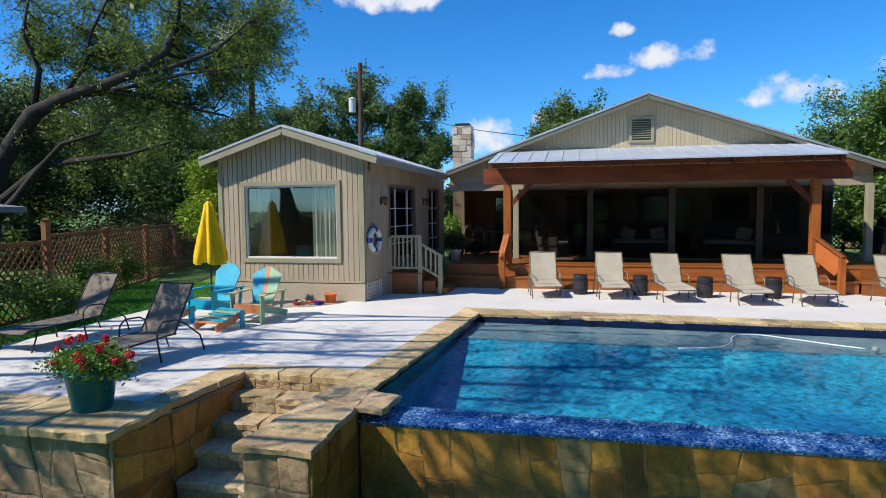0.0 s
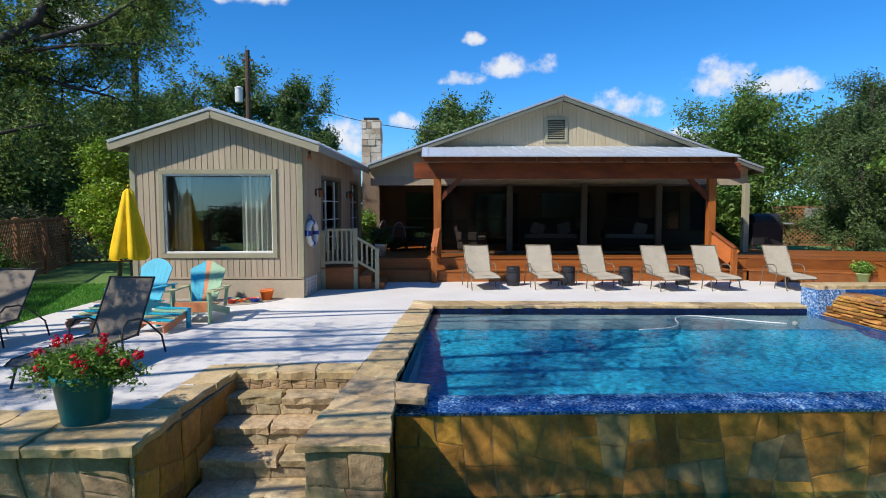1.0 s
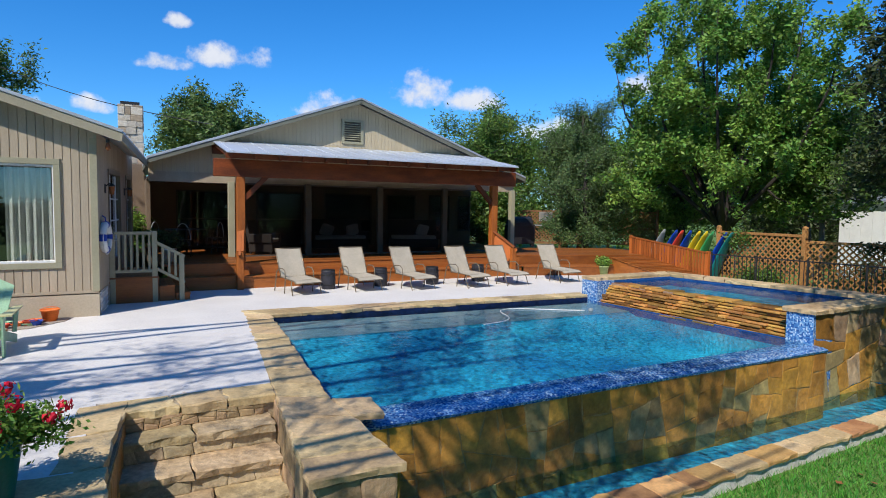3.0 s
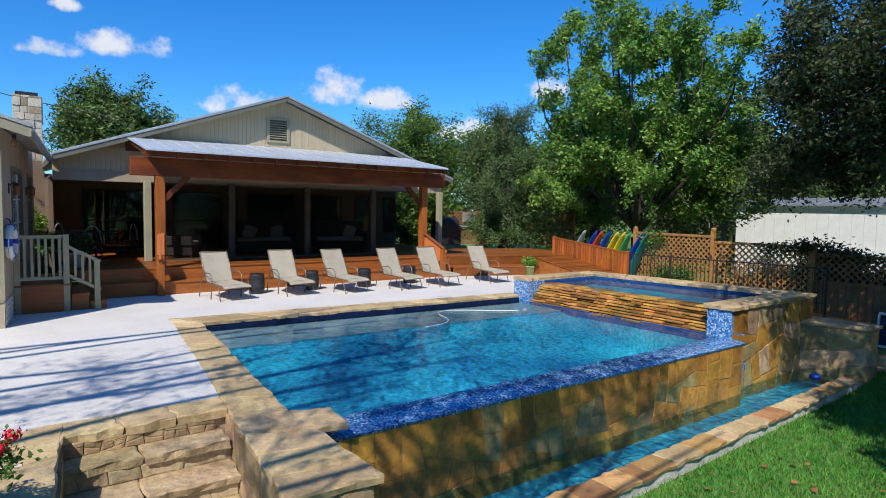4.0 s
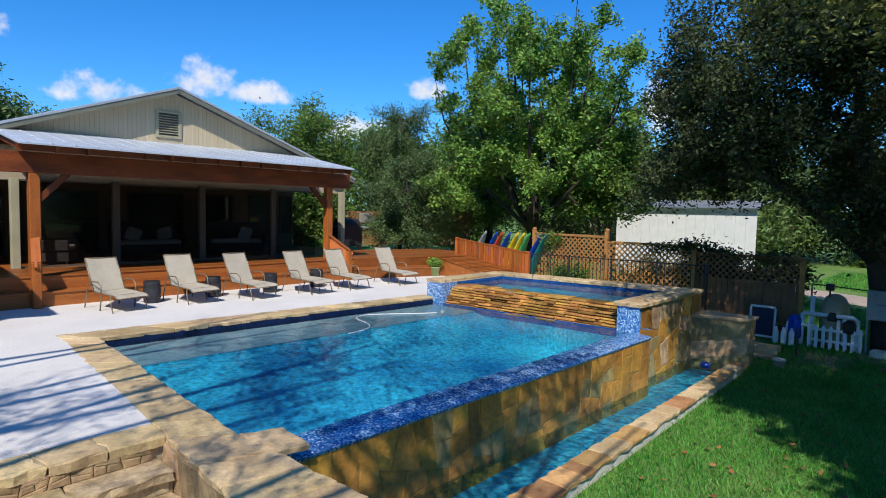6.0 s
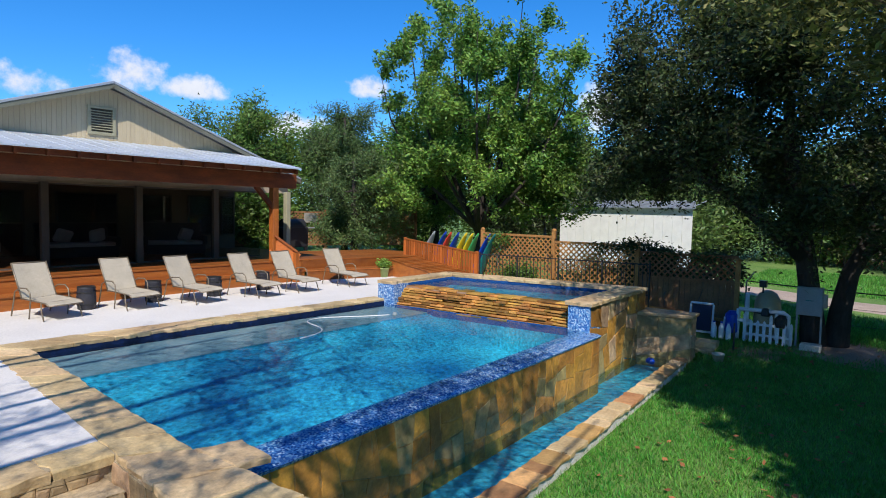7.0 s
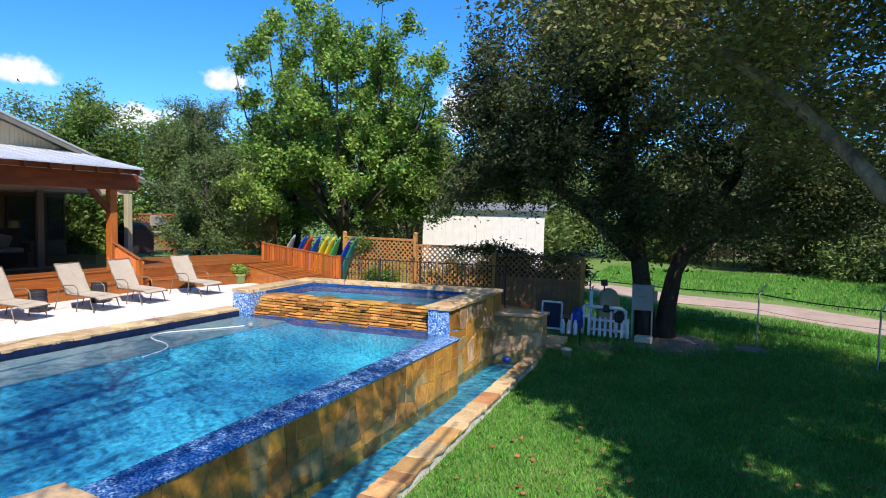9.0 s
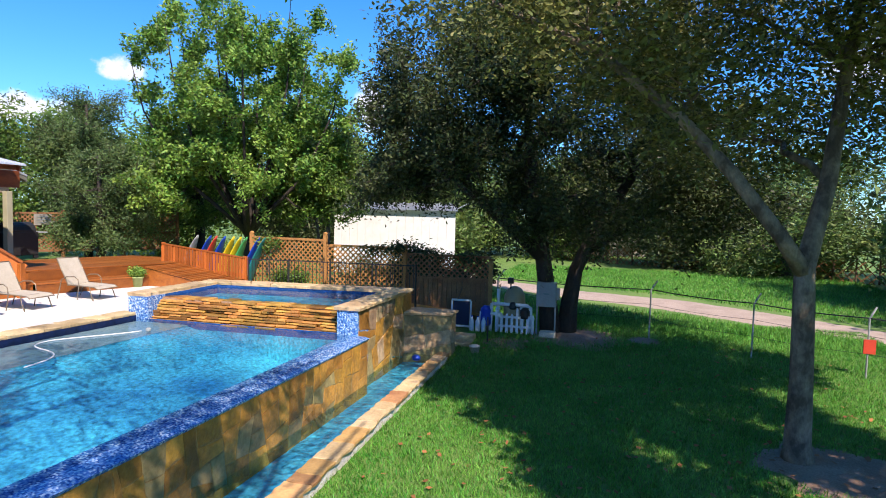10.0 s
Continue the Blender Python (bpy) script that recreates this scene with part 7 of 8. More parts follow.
# added bush: its bright leaves stand for the sun patch between the roofs
tree("bush", "bright green bush added for the sunlit gap", (-7.6, 20.9, -0.1), [[(0, 0, -0.1, 0.04), (0.1, 0, 1.2, 0.03)]], round_blobs(66, (0.2, 0, 1.2), (0.2, 0.3, 0.6), 6, 0.25), "leaf_bright", 3000, 0.06, 66, spread=0.15, category="bush")

# ---- deck corner: ramp railing, boats, grill ----
rail = thing("ramp_railing", "red cedar picket railing beside the ramp", "railing", (7.4, 14.1, 0.2))
for k in range(29):
    f = k / 28
    y = 15.62 - f * 2.95
    zt, zb = 1.17 - 0.32 * f, 0.22 - 0.05 * f
    wpart("picket", B(7.38, 7.40, y - 0.041, y + 0.041, zb, zt), "railred", rail)
wpart("top_rail", beam(bmesh.new(), (7.41, 15.68, 1.16), (7.41, 12.62, 0.83), 0.09, 0.04), "railred", rail)
wpart("bottom_rail", beam(bmesh.new(), (7.43, 15.68, 0.42), (7.43, 12.62, 0.30), 0.04, 0.09), "railred", rail)
for y, z in ((15.66, 1.2), (14.1, 1.02), (12.64, 0.88)):
    wpart("post", B(7.40, 7.49, y - 0.045, y + 0.045, -0.3, z), "railred", rail)
for px, c, lab in ((0.0, "grey", "grey"), (0.5, "blue", "blue"), (0.73, "red", "red"), (1.05, "blue", "blue"), (1.38, "yellow_plastic", "yellow"), (1.64, "yellow_plastic", "yellow"), (1.86, "green_plastic", "green"), (2.32, "blue", "blue"), (2.52, "teal", "teal")):
    t = thing("kayak", lab + " plastic kayak stood on end in a rack", "kayak", (7.95, 15.55 - px, -0.42), "kayaks in the rack")
    bm = bmesh.new()
    n, prof = 10, []
    rings = []
    for k in range(13):
        f = k / 12
        w = math.sin(math.pi * min(1, 0.08 + f * 0.9)) ** 0.6
        c0 = Vector((0.08 + 0.25 * math.sin(f * 1.9), -0.55 * f * f, 1.85 * f))
        rings.append([bm.verts.new(c0 + Vector((0.24 * w * math.cos(2 * math.pi * j / n), 0.05 * w * math.sin(2 * math.pi * j / n), 0))) for j in range(n)])
    for a, b in zip(rings, rings[1:]):
        for j in range(n):
            bm.faces.new((a[j], a[(j + 1) % n], b[(j + 1) % n], b[j]))
    bm.faces.new(rings[0][::-1])
    bm.faces.new(rings[-1])
    part("hull", bm, c, t, smooth=True)
    part("rim", tube(bmesh.new(), [(0.08 + 0.25 * math.sin(f * 1.9), -0.55 * f * f + 0.06, 1.85 * f) for f in np.linspace(0.3, 0.75, 8)], 0.012, 5), "blackmetal", t)
grill = thing("grill", "black covered barbecue grill on the deck", "grill", (5.6, 19.5, 0.6))
part("cart", B(-0.5, 0.5, -0.3, 0.3, 0.12, 0.85, 0.02), "blackmetal", grill)
lid = tube(bmesh.new(), [(-0.42, 0, 0.86), (0.42, 0, 0.86)], 0.29, 20)
part("lid", lid, "blackmetal", grill, "rounded black lid", smooth=False)
part("side_shelf", B(0.5, 0.85, -0.25, 0.25, 0.80, 0.84), "grey", grill)
for x in (-0.42, 0.42):
    part("wheel", tube(bmesh.new(), [(x, -0.28, 0.08), (x, -0.22, 0.08)], 0.08, 12), "blackmetal", grill)


# ---- fences ----
def lattice_bm(bm, p, q, z0, z1, zq0=None, zq1=None, pitch=0.17, width=0.042, depth=0.01):
    """Two layers of crossing slats in the upright panel between p and q."""
    p, q = Vector((*p, 0)), Vector((*q, 0))
    u = (q - p)
    w = u.length
    u.normalize()
    nrm = Vector((-u.y, u.x, 0))
    h = z1 - z0
    for layer, sgn in ((0, 1), (1, -1)):
        c = -h
        while c < w:
            a, b = max(c, 0.0), min(c + h, w)
            if b - a > 0.02:
                za, zb = a - c, b - c
                if sgn < 0:
                    za, zb = h - za, h - zb
                off = nrm * (layer * depth)
                beam(bm, p + u * a + off + Vector((0, 0, z0 + za)), p + u * b + off + Vector((0, 0, z0 + zb)), depth, width, up=nrm.cross(u))
            c += pitch
    return bm


def fence_panel(parent, p, q, z0, z1, mat, pitch=0.17, rails=True):
    wpart("lattice", lattice_bm(bmesh.new(), p, q, z0, z1, pitch=pitch), mat, parent)
    if rails:
        for z in (z0, z1):
            wpart("rail", beam(bmesh.new(), (*p, z), (*q, z), 0.05, 0.07), mat, parent)


def post(parent, x, y, z0, z1, mat, w=0.1):
    wpart("post", B(x - w / 2, x + w / 2, y - w / 2, y + w / 2, z0, z1 - 0.06, 0.004), mat, parent)
    bm = bmesh.new()
    lathe(bm, [(w * 0.80, z1 - 0.06), (w * 0.80, z1 - 0.03), (w * 0.25, z1)], 4, (x, y, 0))
    wpart("post_cap", bm, mat, parent)


fr = thing("fence_right", "cedar lattice fence with capped posts and vines", "fence", (8.5, 9, -0.3), kind="structure")
P0, P1, P2, P3 = (8.55, 13.15), (8.35, 10.4), (8.52, 7.82), (8.62, 5.2)
fence_panel(fr, P0, P1, -0.1, 1.42, "lattice")
fence_panel(fr, P1, P2, -0.3, 1.27, "lattice")
# third panel: lattice and boards take the tree shade as darker brown
fence_panel(fr, P2, P3, 0.42, 1.10, "lattice_dark")
wpart("rail", beam(bmesh.new(), (*P2, -0.42), (*P3, -0.62), 0.05, 0.08), "lattice", fr)
for k in range(18):
    f = (k + 0.5) / 18
    x, y = P2[0] + (P3[0] - P2[0]) * f + 0.03, P2[1] + (P3[1] - P2[1]) * f
    wpart("board", B(x, x + 0.02, y - 0.07, y + 0.07, -0.85, 0.40), "lattice_dark", fr)
for (x, y), z in ((P0, 1.62), (P1, 1.68), (P2, 1.39), (P3, 1.08)):
    post(fr, x, y, -1.0, z, "lattice", 0.11)
bk = thing("fence_back", "weathered lattice fence behind the deck", "fence", (8, 24, 0), kind="structure")
fence_panel(bk, (4.6, 26.5), (14.5, 21.0), 0.45, 1.15, "lattice_dark", 0.16)
fence_panel(bk, (4.6, 26.5), (14.5, 21.0), 1.15, 1.95, "lattice_dark", 0.16)
for k in range(6):
    f = k / 5
    post(bk, 4.6 + 9.9 * f, 26.5 - 5.5 * f, -0.3, 2.1, "lattice_dark", 0.1)
sg = thing("sign", "pale rectangular sign hung on the fence", "sign", (9.9, 23.4, 1.7))
part("board", B(-0.45, 0.45, -0.015, 0.015, -0.22, 0.22), "cushion", sg)
for k in range(3):
    part("text_bar", B(-0.34, 0.34 - 0.1 * k, -0.02, -0.016, 0.08 - k * 0.11, 0.13 - k * 0.11), "grey", sg)
lf = thing("fence_left", "brown wooden lattice fence round the side lawn", "fence", (-15, 13, -0.1), kind="structure")
LP = [(-12.9, 5.4), (-13.6, 8.1), (-14.28, 11.0), (-15.3, 13.8), (-16.3, 16.55), (-17.3, 19.3), (-18.2, 22.0), (-14.0, 23.5)]
for k, (p, q) in enumerate(zip(LP, LP[1:])):
    top = 1.5 if k < 2 else 1.62
    fence_panel(lf, p, q, 0.0, top, "lattice_dark", 0.21)
for k, (x, y) in enumerate(LP):
    post(lf, x, y, -0.3, 2.0 if k == 2 else 1.72, "lattice_dark", 0.13)
iron = thing("iron_fence", "low black metal picket fence behind the spa", "fence", (7.7, 10.5, -0.3), kind="structure")
bm0 = bpy.data.meshes.new("picket")
b_ = bmesh.new()
box(b_, -0.008, 0.008, -0.008, 0.008, 0, 1.05)
b_.to_mesh(bm0)
b_.free()
bm0.materials.append(M["blackmetal"])
for k in range(46):
    ob = new("picket", bm0)
    ob.parent = iron
    ob.location = (-0.22 + 0.012 * k, 2.05 - k * 0.115, 0.05)
for z in (0.2, 1.05):
    wpart("rail", beam(bmesh.new(), (7.48, 12.55, z - 0.25), (8.0, 7.3, z - 0.25), 0.025, 0.03), "blackmetal", iron)
for k in range(5):
    f = k / 4
    wpart("post", tube(bmesh.new(), [(7.48 + 0.52 * f, 12.55 - 5.25 * f, -0.6), (7.48 + 0.52 * f, 12.55 - 5.25 * f, 0.86)], 0.025, 6), "blackmetal", iron)


def vine(label, at, blobs, seed, leaf="leaf_oak", n=3000):
    t = thing("vine", label, "vine", at)
    rng = np.random.default_rng(seed)
    for b in blobs:
        part("stem", tube(bmesh.new(), limb_points((b[0] * 0.6, b[1] * 0.8, 0), b[:3], seed, 0.1, 5), 0.012, 4), "bark", t)
    v, f = leaf_cloud(rng, [b[:3] for b in blobs], [b[3:] for b in blobs], n, 0.05, clump=8, spread=0.10, shell=0.1)
    fast_mesh("leaves", v, f, leaf, t)


vine("dark climbing vine on the lattice fence", (8.45, 9.2, -0.3), [(0, -0.6, 1.5, 0.12, 0.8, 0.16), (0, -1.2, 1.6, 0.1, 0.5, 0.12)], 1, n=750)
vine("dark climbing vine on the lattice fence", (8.6, 6.6, -0.5), [(0, 0.5, 1.6, 0.12, 0.7, 0.14), (0, -0.6, 1.55, 0.12, 0.7, 0.14)], 2, n=900)
vine("green vine and weeds below the lattice fence", (8.3, 11.6, -0.3), [(0, 0, 0.5, 0.2, 0.9, 0.3), (0.1, 0.8, 1.5, 0.1, 0.5, 0.3)], 3, "leaf_syc", 1800)
for k, (x, y, h) in enumerate(((-13.2, 9.6, 1.0), (-14.6, 12.4, 1.2), (-15.6, 14.8, 1.3), (-13.5, 10.6, 0.8))):
    tree("bush", "loose green rose bush before the lattice", (x, y, -0.1), [[(0, 0, 0, 0.02), (0.05, 0, h * 0.6, 0.012)], [(0.05, 0, 0, 0.02), (-0.15, 0.1, h * 0.7, 0.012)]],
         round_blobs(100 + k, (0, 0, h * 0.6), (0.4, 0.4, h * 0.4), 8, 0.28), "leaf_syc", 2200, 0.045, 100 + k, clump=7, spread=0.12, category="bush", group="bushes on the side lawn")

# ---- white shed, far roofs, poles ----
shed = thing("shed", "white metal-sided shed behind the fence", "shed", (21, 12, -0.6))
for k in range(15):
    y = 9.03 + k * 0.42
    wpart("panel", B(19.0, 19.03, y + 0.004, y + 0.416, -0.8, 2.5), "white", shed)
wpart("body", prism(bmesh.new(), [(19.03, 9.03), (24.0, 10.45), (24.0, 15.33), (19.03, 15.33)], -0.8, 2.47), "white", shed)
bm = bmesh.new()
bm.faces.new([bm.verts.new(c) for c in ((18.75, 8.85, 2.47), (18.75, 15.5, 2.47), (21.5, 15.5, 2.85), (21.5, 9.55, 2.85))][::-1])
bm.faces.new([bm.verts.new(c) for c in ((24.3, 10.3, 2.47), (24.3, 15.5, 2.47), (21.5, 15.5, 2.85), (21.5, 9.55, 2.85))])
bmesh.ops.solidify(bm, geom=bm.faces[:], thickness=0.05)
wpart("roof", bm, "dripedge", shed)
for k in range(14):
    y = 9.0 + k * 0.49
    wpart("roof_rib", beam(bmesh.new(), (18.75, y, 2.51), (21.5, y, 2.89), 0.04, 0.03), "dripedge", shed)
nb = thing("outbuilding", "low grey-roofed outbuilding behind the fence", "building", (-21, 14, -0.2))
wpart("wall", B(-25.0, -19.9, 11.4, 14.4, -0.2, 1.95), "siding", nb)
bm = bmesh.new()
prism(bm, [(-25.3, 10.9), (-18.9, 10.9), (-18.9, 14.9), (-25.3, 14.9)], 2.12, lambda x, y: 2.28 + (-18.9 - x) * 0.09)
wpart("roof", bm, "shingle", nb)
fh = thing("far_house", "far low house with a blue roof", "house", (45, 1.5, -0.8))
wpart("wall", B(44, 50, -1.0, 5.0, -0.9, 1.2), "cushion", fh)
bm = bmesh.new()
prism(bm, [(43.6, -1.4), (50.4, -1.4), (50.4, 5.4), (43.6, 5.4)], 1.2, lambda x, y: 1.35 + min(x - 43.6, 50.4 - x) * 0.2)
wpart("roof", bm, "blue", fh)
ff = thing("fence_far", "far brown wire and brush fence", "fence", (38, 0, -0.9), kind="structure")
for k in range(26):
    x, y = 38 - 0.45 * k, 9 - k * 0.95
    wpart("post", tube(bmesh.new(), [(x, y, -1.0), (x, y, 0.55)], 0.05, 6), "pole", ff)
wpart("brush", lattice_bm(bmesh.new(), (38, 9), (26.7, -14.8), -0.85, 0.35, pitch=0.45, width=0.05), "lattice_dark", ff)
for x, y, z1, rad, tilt in ((-15.6, 21.8, 8.1, 0.15, 0.05), (-14.0, 29.8, 9.5, 0.15, 0.02)):
    t = thing("utility_pole", "weathered wooden utility pole", "utility pole", (x, y, -0.2))
    part("pole", tube(bmesh.new(), [(0, 0, -0.1), (tilt * z1 * 0.3, 0, z1 + 0.2)], [rad, rad * 0.75], 10), "pole", t)
    if y > 25:
        part("transformer", lathe(bmesh.new(), [(0.14, 0), (0.18, 0.03), (0.18, 0.66), (0.2, 0.67), (0.2, 0.71), (0.06, 0.78)], 16, (-0.36, -0.1, z1 - 2.3)), "pvc", t, "grey transformer can")
        part("cross_arm", B(-0.2, 0.32, -0.06, 0.06, z1 - 0.32, z1 - 0.22), "pole", t)
    else:
        part("insulator", lathe(bmesh.new(), [(0.06, 0), (0.08, 0.1), (0.04, 0.18)], 8, (-0.2, -0.1, z1 - 1.3)), "white", t)
wire = thing("power_line", "black power line sagging to the house", "cable", (-13.9, 29.6, 8.0))
wpart("cable", tube(bmesh.new(), [(-13.9 + 8.9 * f, 29.6 - 8.0 * f, 8.2 - 3.6 * f - 1.2 * math.sin(math.pi * f) * 0.4) for f in np.linspace(0, 1, 14)], 0.014, 5), "blackmetal", wire)

# ---- pool pump corner ----
G = -0.93
pk = thing("picket_fence", "short white plastic picket fence round the pump", "fence", (7.9, 4.3, G))
for k in range(8):
    y = 3.84 + k * 0.145
    z1 = -0.22 if k in (3, 7) else -0.38
    bm = bmesh.new()
    vs = [(0, y - 0.035, G - 0.05), (0, y + 0.035, G - 0.05), (0, y + 0.035, z1 - 0.05), (0, y, z1), (0, y - 0.035, z1 - 0.05)]
    a = [bm.verts.new((7.90, v[1], v[2])) for v in vs]
    b = [bm.verts.new((7.92, v[1], v[2])) for v in vs]
    bm.faces.new(a[::-1])
    bm.faces.new(b)
    for i in range(5):
        bm.faces.new((a[i], a[(i + 1) % 5], b[(i + 1) % 5], b[i]))
    wpart("picket", bm, "pvc", pk)
for z in (-0.78, -0.52):
    wpart("rail", B(7.925, 7.945, 3.80, 4.90, z, z + 0.06), "pvc", pk)
filt = thing("pool_filter", "tan fibreglass pool filter with white pipes", "pool filter", (8.3, 4.42, G))
part("tank", lathe(bmesh.new(), [(0.26, 0.0), (0.30, 0.08), (0.31, 0.75), (0.29, 1.02), (0.2, 1.2), (0.08, 1.27), (0.02, 1.28)], 28), "tank", filt, smooth=True)
part("clamp", lathe(bmesh.new(), [(0.315, 0.70), (0.325, 0.71), (0.325, 0.75), (0.315, 0.76)], 28), "blackmetal", filt)
part("valve", lathe(bmesh.new(), [(0.09, 0), (0.11, 0.05), (0.09, 0.16), (0.04, 0.2)], 14, (-0.30, 0.0, 0.66)), "blackmetal", filt)
for pts in ([(-0.30, -0.5, 0.0), (-0.30, -0.5, 0.72), (-0.30, -0.4, 0.78), (-0.30, 0.6, 0.78)], [(-0.25, 0.42, 0.0), (-0.25, 0.42, 1.20)], [(-0.32, 0.6, 0.78), (-0.32, 0.62, 0.0)], [(-0.28, -0.25, 0.78), (-0.28, -0.25, 0.1)], [(-0.34, 0.3, 0.5), (-0.34, 0.9, 0.5), (-0.34, 0.95, 0.0)]):
    part("pipe", tube(bmesh.new(), pts, 0.05, 8), "pvc", filt, "white plastic pipe", smooth=True)
part("pump", lathe(bmesh.new(), [(0.12, 0.0), (0.14, 0.1), (0.14, 0.22), (0.06, 0.3)], 14, (-0.32, -0.35, 0.42)), "blackmetal", filt)
part("blue_valve", lathe(bmesh.new(), [(0.15, 0.0), (0.17, 0.06), (0.16, 0.46), (0.08, 0.55)], 14, (-0.30, 0.75, 0.16)), "blue", filt, "blue pump housing")
part("dark_cap", B(-0.22, -0.06, 0.02, 0.18, 1.36, 1.52), "blackmetal", filt)
part("cap_stem", tube(bmesh.new(), [(-0.14, 0.1, 1.2), (-0.14, 0.1, 1.40)], 0.02, 6), "blackmetal", filt)
el = thing("electrical_box", "grey electrical cabinet on steel legs", "electrical box", (8.05, 3.5, G))
part("cabinet", B(-0.1, 0.14, -0.27, 0.27, 0.79, 1.46, 0.01), "grey", el)
part("door", B(-0.115, -0.1, -0.25, 0.25, 0.82, 1.43, 0.004), "grey", el)
for y in (-0.25, 0.25):
    part("leg", B(-0.02, 0.02, y - 0.02, y + 0.02, -0.05, 0.8), "grey", el)
part("meter", B(-0.08, 0.04, -0.36, -0.27, 1.0, 1.32, 0.01), "cushion", el)
part("label_bar", B(-0.118, -0.115, -0.08, 0.08, 1.14, 1.16), "teal", el)
pad = thing("stone_block", "pale limestone block on the lawn", "stone", (7.85, 3.42, G - 0.02))
part("block", B(-0.16, 0.16, -0.22, 0.22, -0.05, 0.16, 0.03), "creamstone", pad)
eq = thing("folding_frame", "white framed dark panel leaning by the pump", "panel", (7.95, 5.9, G))
part("panel", beam(bmesh.new(), (0.0, 0, 0.12), (0.06, 0, 0.78), 0.46, 0.03, up=(1, 0, 0)), "navy", eq, "dark navy panel")
for s in (-0.28, 0.28):
    part("side_bar", tube(bmesh.new(), [(-0.02, s, 0.0), (0.06, s, 0.80)], 0.025, 6), "pvc", eq)
for z in (0.08, 0.82):
    part("cross_bar", tube(bmesh.new(), [(0.06 * z, -0.28, z), (0.06 * z, 0.28, z)], 0.03, 6), "pvc", eq)
for k in range(3):
    bx = thing("pool_bottle", "white plastic pool chemical bottle", "bottle", (7.8, 5.2 + 0.17 * k, G - 0.02), "bottles by the pump")
    part("bottle", lathe(bmesh.new(), [(0.06, 0), (0.065, 0.02), (0.065, 0.3), (0.03, 0.38), (0.03, 0.42)], 12), "pvc", bx, smooth=True)
    part("cap", lathe(bmesh.new(), [(0.032, 0.42), (0.032, 0.45)], 10), "blue", bx)
lowst = thing("stone_steps", "low tan stone steps beside the wing wall", "steps", (6.3, 5.9, -1.3))
for k in range(3):
    for j in range(2):
        slab(lowst, [(6.02 + 0.34 * k, 5.25 + j * 0.5), (6.42 + 0.34 * k, 5.25 + j * 0.5), (6.42 + 0.34 * k, 5.73 + j * 0.5), (6.02 + 0.34 * k, 5.73 + j * 0.5)], -1.5, -1.12 + 0.13 * k, "flag", 300 + 3 * k + j, "step_stone", 0.015)
lp = thing("flower_pot", "small pale clay pot by the steps", "flower pot", (6.05, 5.05, -1.19))
part("pot", lathe(bmesh.new(), [(0.10, 0), (0.13, 0.2), (0.14, 0.2), (0.14, 0.24), (0.12, 0.24), (0.1, 0.1)], 16), "creamstone", lp, smooth=True)
hk = thing("garden_hook", "thin black iron garden hook", "hook", (6.9, 4.9, -1.1))
part("rod", tube(bmesh.new(), [(0, 0, -0.1), (0, 0, 0.75)], 0.02, 6), "blackmetal", hk)
fl = thing("pool_float", "small round blue chlorine float in the trough", "float", (4.85, 6.2, -1.16))
part("float", lathe(bmesh.new(), [(0.04, 0), (0.10, 0.03), (0.10, 0.09), (0.06, 0.13)], 16), "blue", fl, smooth=True)

# ---- wire fence on the lawn ----
wf = thing("wire_fence", "thin steel wire fence across the lawn", "fence", (7.5, -1.5, -1), kind="structure")
WP = [(9.3, 5.1), (8.5, 0.75), (7.35, -1.55), (6.58, -3.70), (5.4, -7.0)]
tops = []
for k, (x, y) in enumerate(WP):
    z0 = ground_z(x, y)
    wpart("post", tube(bmesh.new(), [(x, y, z0 - 0.1), (x, y, z0 + 1.35), (x + 0.10, y - 0.16, z0 + 1.60)], 0.022, 6), "grey", wf)
    tops.append((x, y, z0 + 1.36))
for h, rad in ((0.0, 0.016), (-0.4, 0.005), (-0.8, 0.005)):
    for a, b in zip(tops, tops[1:]):
        wpart("wire", tube(bmesh.new(), [(a[0] + (b[0] - a[0]) * f, a[1] + (b[1] - a[1]) * f, a[2] + (b[2] - a[2]) * f + h - 0.04 * math.sin(math.pi * f)) for f in np.linspace(0, 1, 7)], rad, 5), "blackmetal", wf)
fg = thing("flag_marker", "small red plastic marker on the wire fence", "marker", (6.545, -3.72, -0.33))
part("plate", B(-0.012, 0.012, -0.12, 0.12, -0.16, 0.16, 0.004), "red", fg)


def soil_patch(x, y, r, seed):
    rng = random.Random(seed)
    bm = bmesh.new()
    n = 26
    c = bm.verts.new((x, y, ground_z(x, y) + 0.03))
    ring = []
    for k in range(n):
        a = 2 * math.pi * k / n
        q = r * rng.uniform(0.75, 1.15)
        px, py = x + q * math.cos(a), y + q * math.sin(a)
        ring.append(bm.verts.new((px, py, ground_z(px, py) + 0.008)))
    for k in range(n):
        bm.faces.new((c, ring[k], ring[(k + 1) % n]))
    tagged(part("soil_patch", bm, "soil"), "bare reddish soil round a tree", "soil", kind="structure")


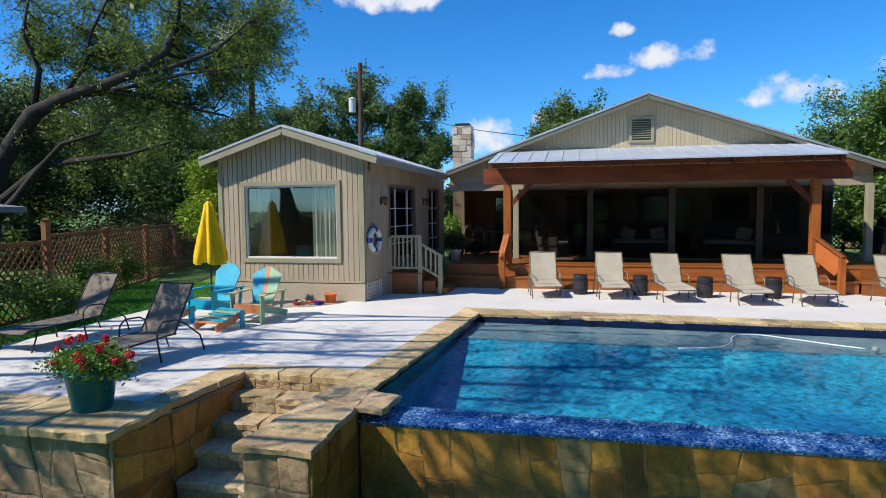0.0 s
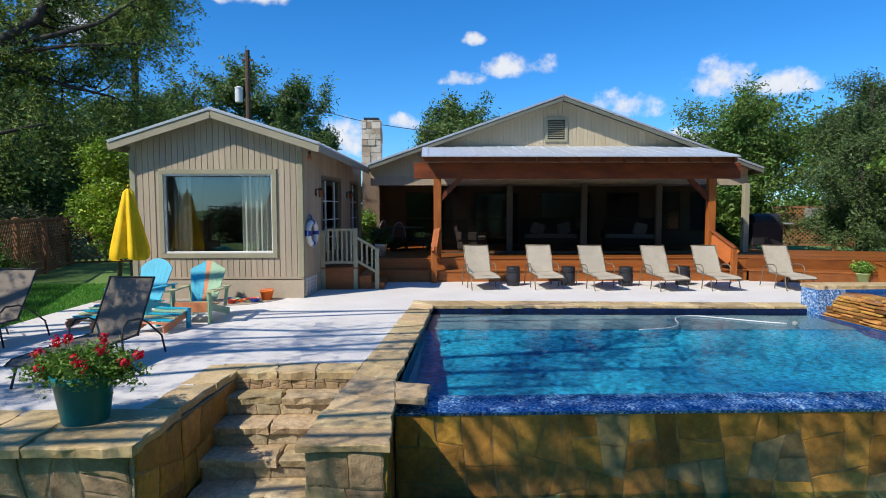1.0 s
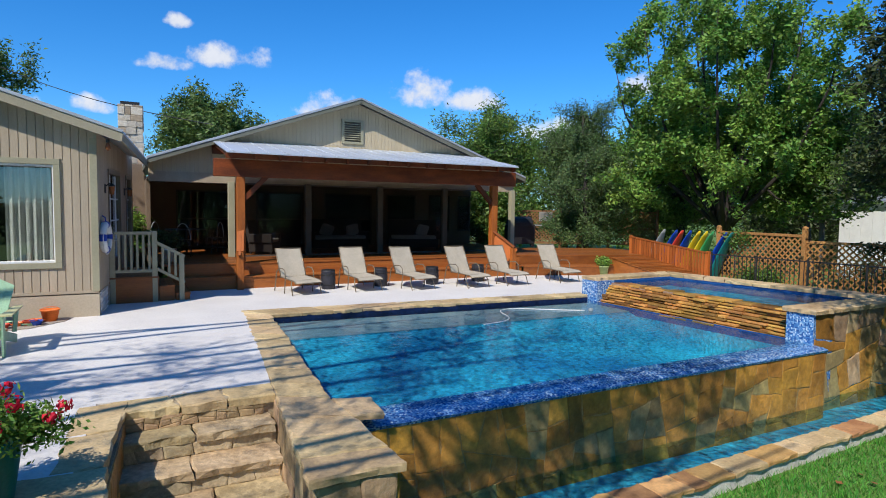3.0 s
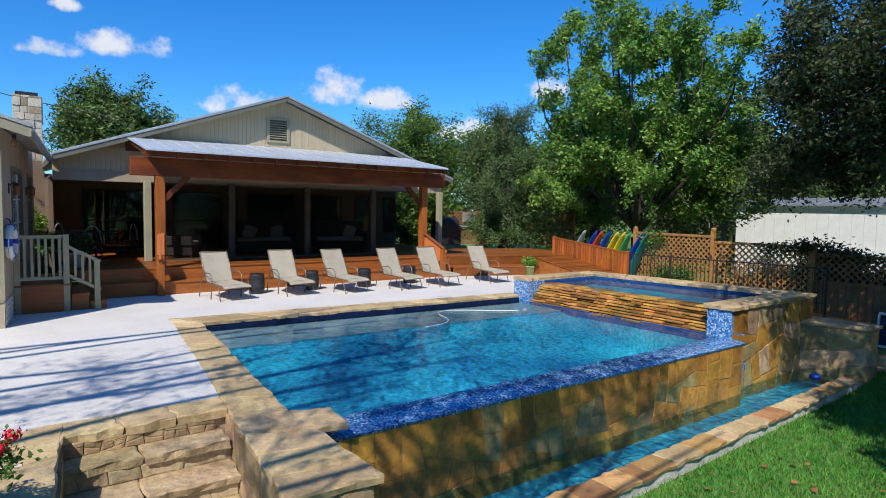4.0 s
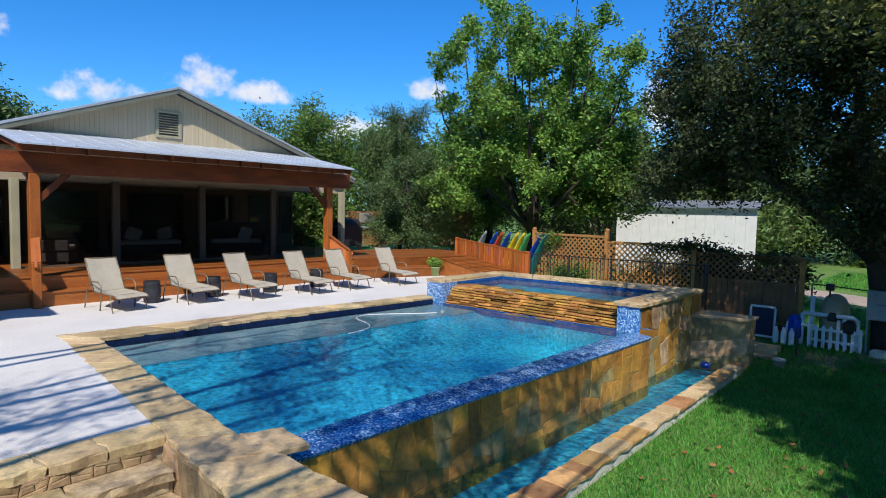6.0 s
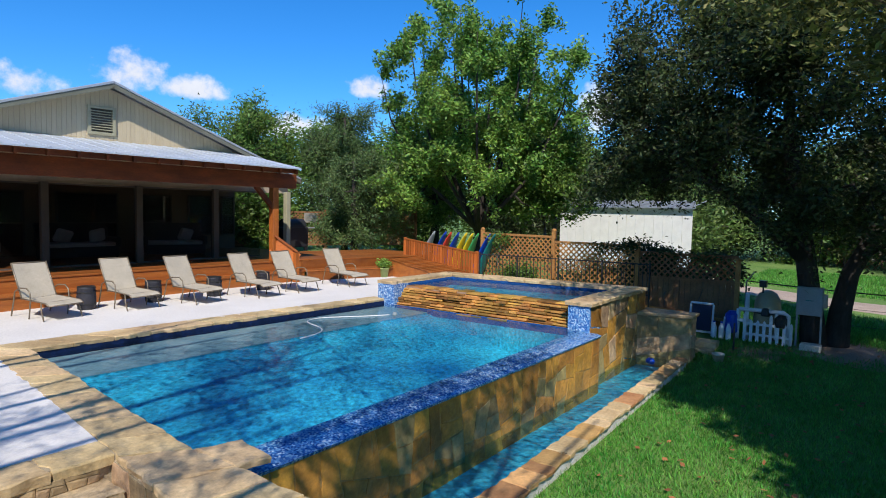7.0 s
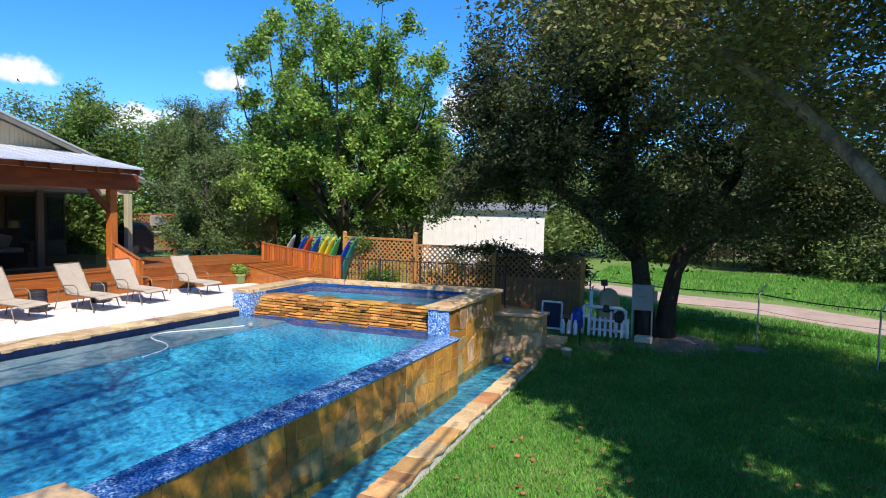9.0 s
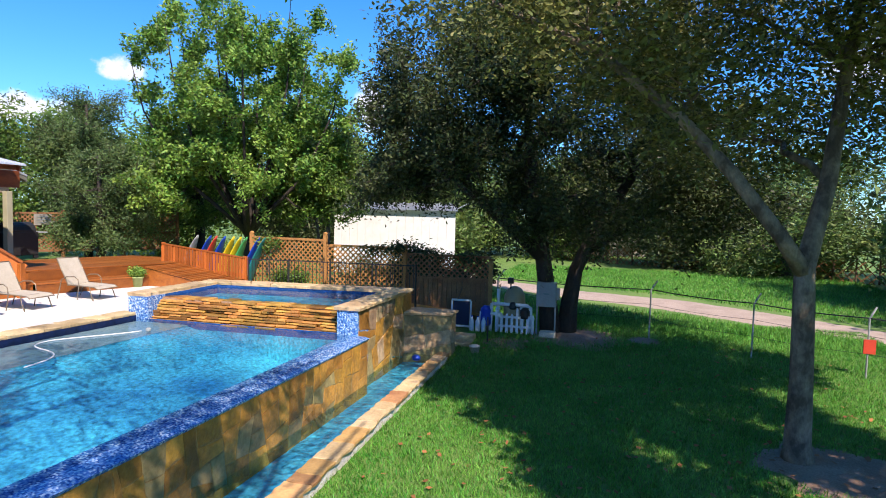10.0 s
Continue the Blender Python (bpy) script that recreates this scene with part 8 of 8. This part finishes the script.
soil_patch(1.1, -1.5, 1.15, 1)
soil_patch(8.2, 2.7, 1.3, 2)
soil_patch(8.3, 0.9, 0.45, 3)
soil_patch(7.0, 4.4, 0.6, 4)

# pool cleaner hose floating on the water
hose = thing("pool_hose", "white floating pool cleaner hose", "hose", (-0.4, 11, -0.13))
hp = [(-1.72, 10.24), (-1.25, 10.34), (-0.95, 10.55), (-0.80, 10.85), (-0.72, 11.15), (-0.55, 11.42), (-0.2, 11.48), (0.2, 11.25), (0.7, 10.9), (1.15, 10.65)]
fine = []
for k in range(len(hp) - 1):
    p0, p1, p2, p3 = (Vector((*hp[max(0, min(len(hp) - 1, k + d))], 0)) for d in (-1, 0, 1, 2))
    for f in np.linspace(0, 1, 6)[:-1]:
        fine.append(0.5 * ((2 * p1) + (p2 - p0) * f + (2 * p0 - 5 * p1 + 4 * p2 - p3) * f * f + (3 * p1 - p0 - 3 * p2 + p3) * f ** 3) + Vector((0, 0, -0.115)))
wpart("hose", tube(bmesh.new(), fine, 0.012, 8), "pvc", hose, smooth=True)
wpart("connector", lathe(bmesh.new(), [(0.03, -0.15), (0.05, -0.12), (0.05, -0.08), (0.02, -0.06)], 10, (1.2, 10.62, 0)), "grey", hose)

# fallen leaves on the lawn
rng = np.random.default_rng(31)
m = 420
x, y = rng.uniform(-3, 8, m), rng.uniform(-3.5, 4.9, m)
keep = y < 5.1 + (x + 2.1) * 0.035
x, y = x[keep], y[keep]
p = np.stack([x, y, np.array([ground_z(a, b) + 0.06 for a, b in zip(x, y)])], 1)
a = rng.normal(size=(len(x), 3)) * [1, 1, 0.25]
a = a / np.linalg.norm(a, axis=1)[:, None] * 0.05
b = np.cross(a, [0, 0, 1.0]) * 0.7 + rng.normal(size=(len(x), 3)) * 0.008
v = np.stack([p - a, p - b, p + a, p + b], 1).reshape(-1, 3)
tagged(fast_mesh("fallen_leaves", v, np.arange(len(v)).reshape(-1, 4), "dryleaf"), "scattered dry brown leaves on the lawn", "leaves", kind="stuff")
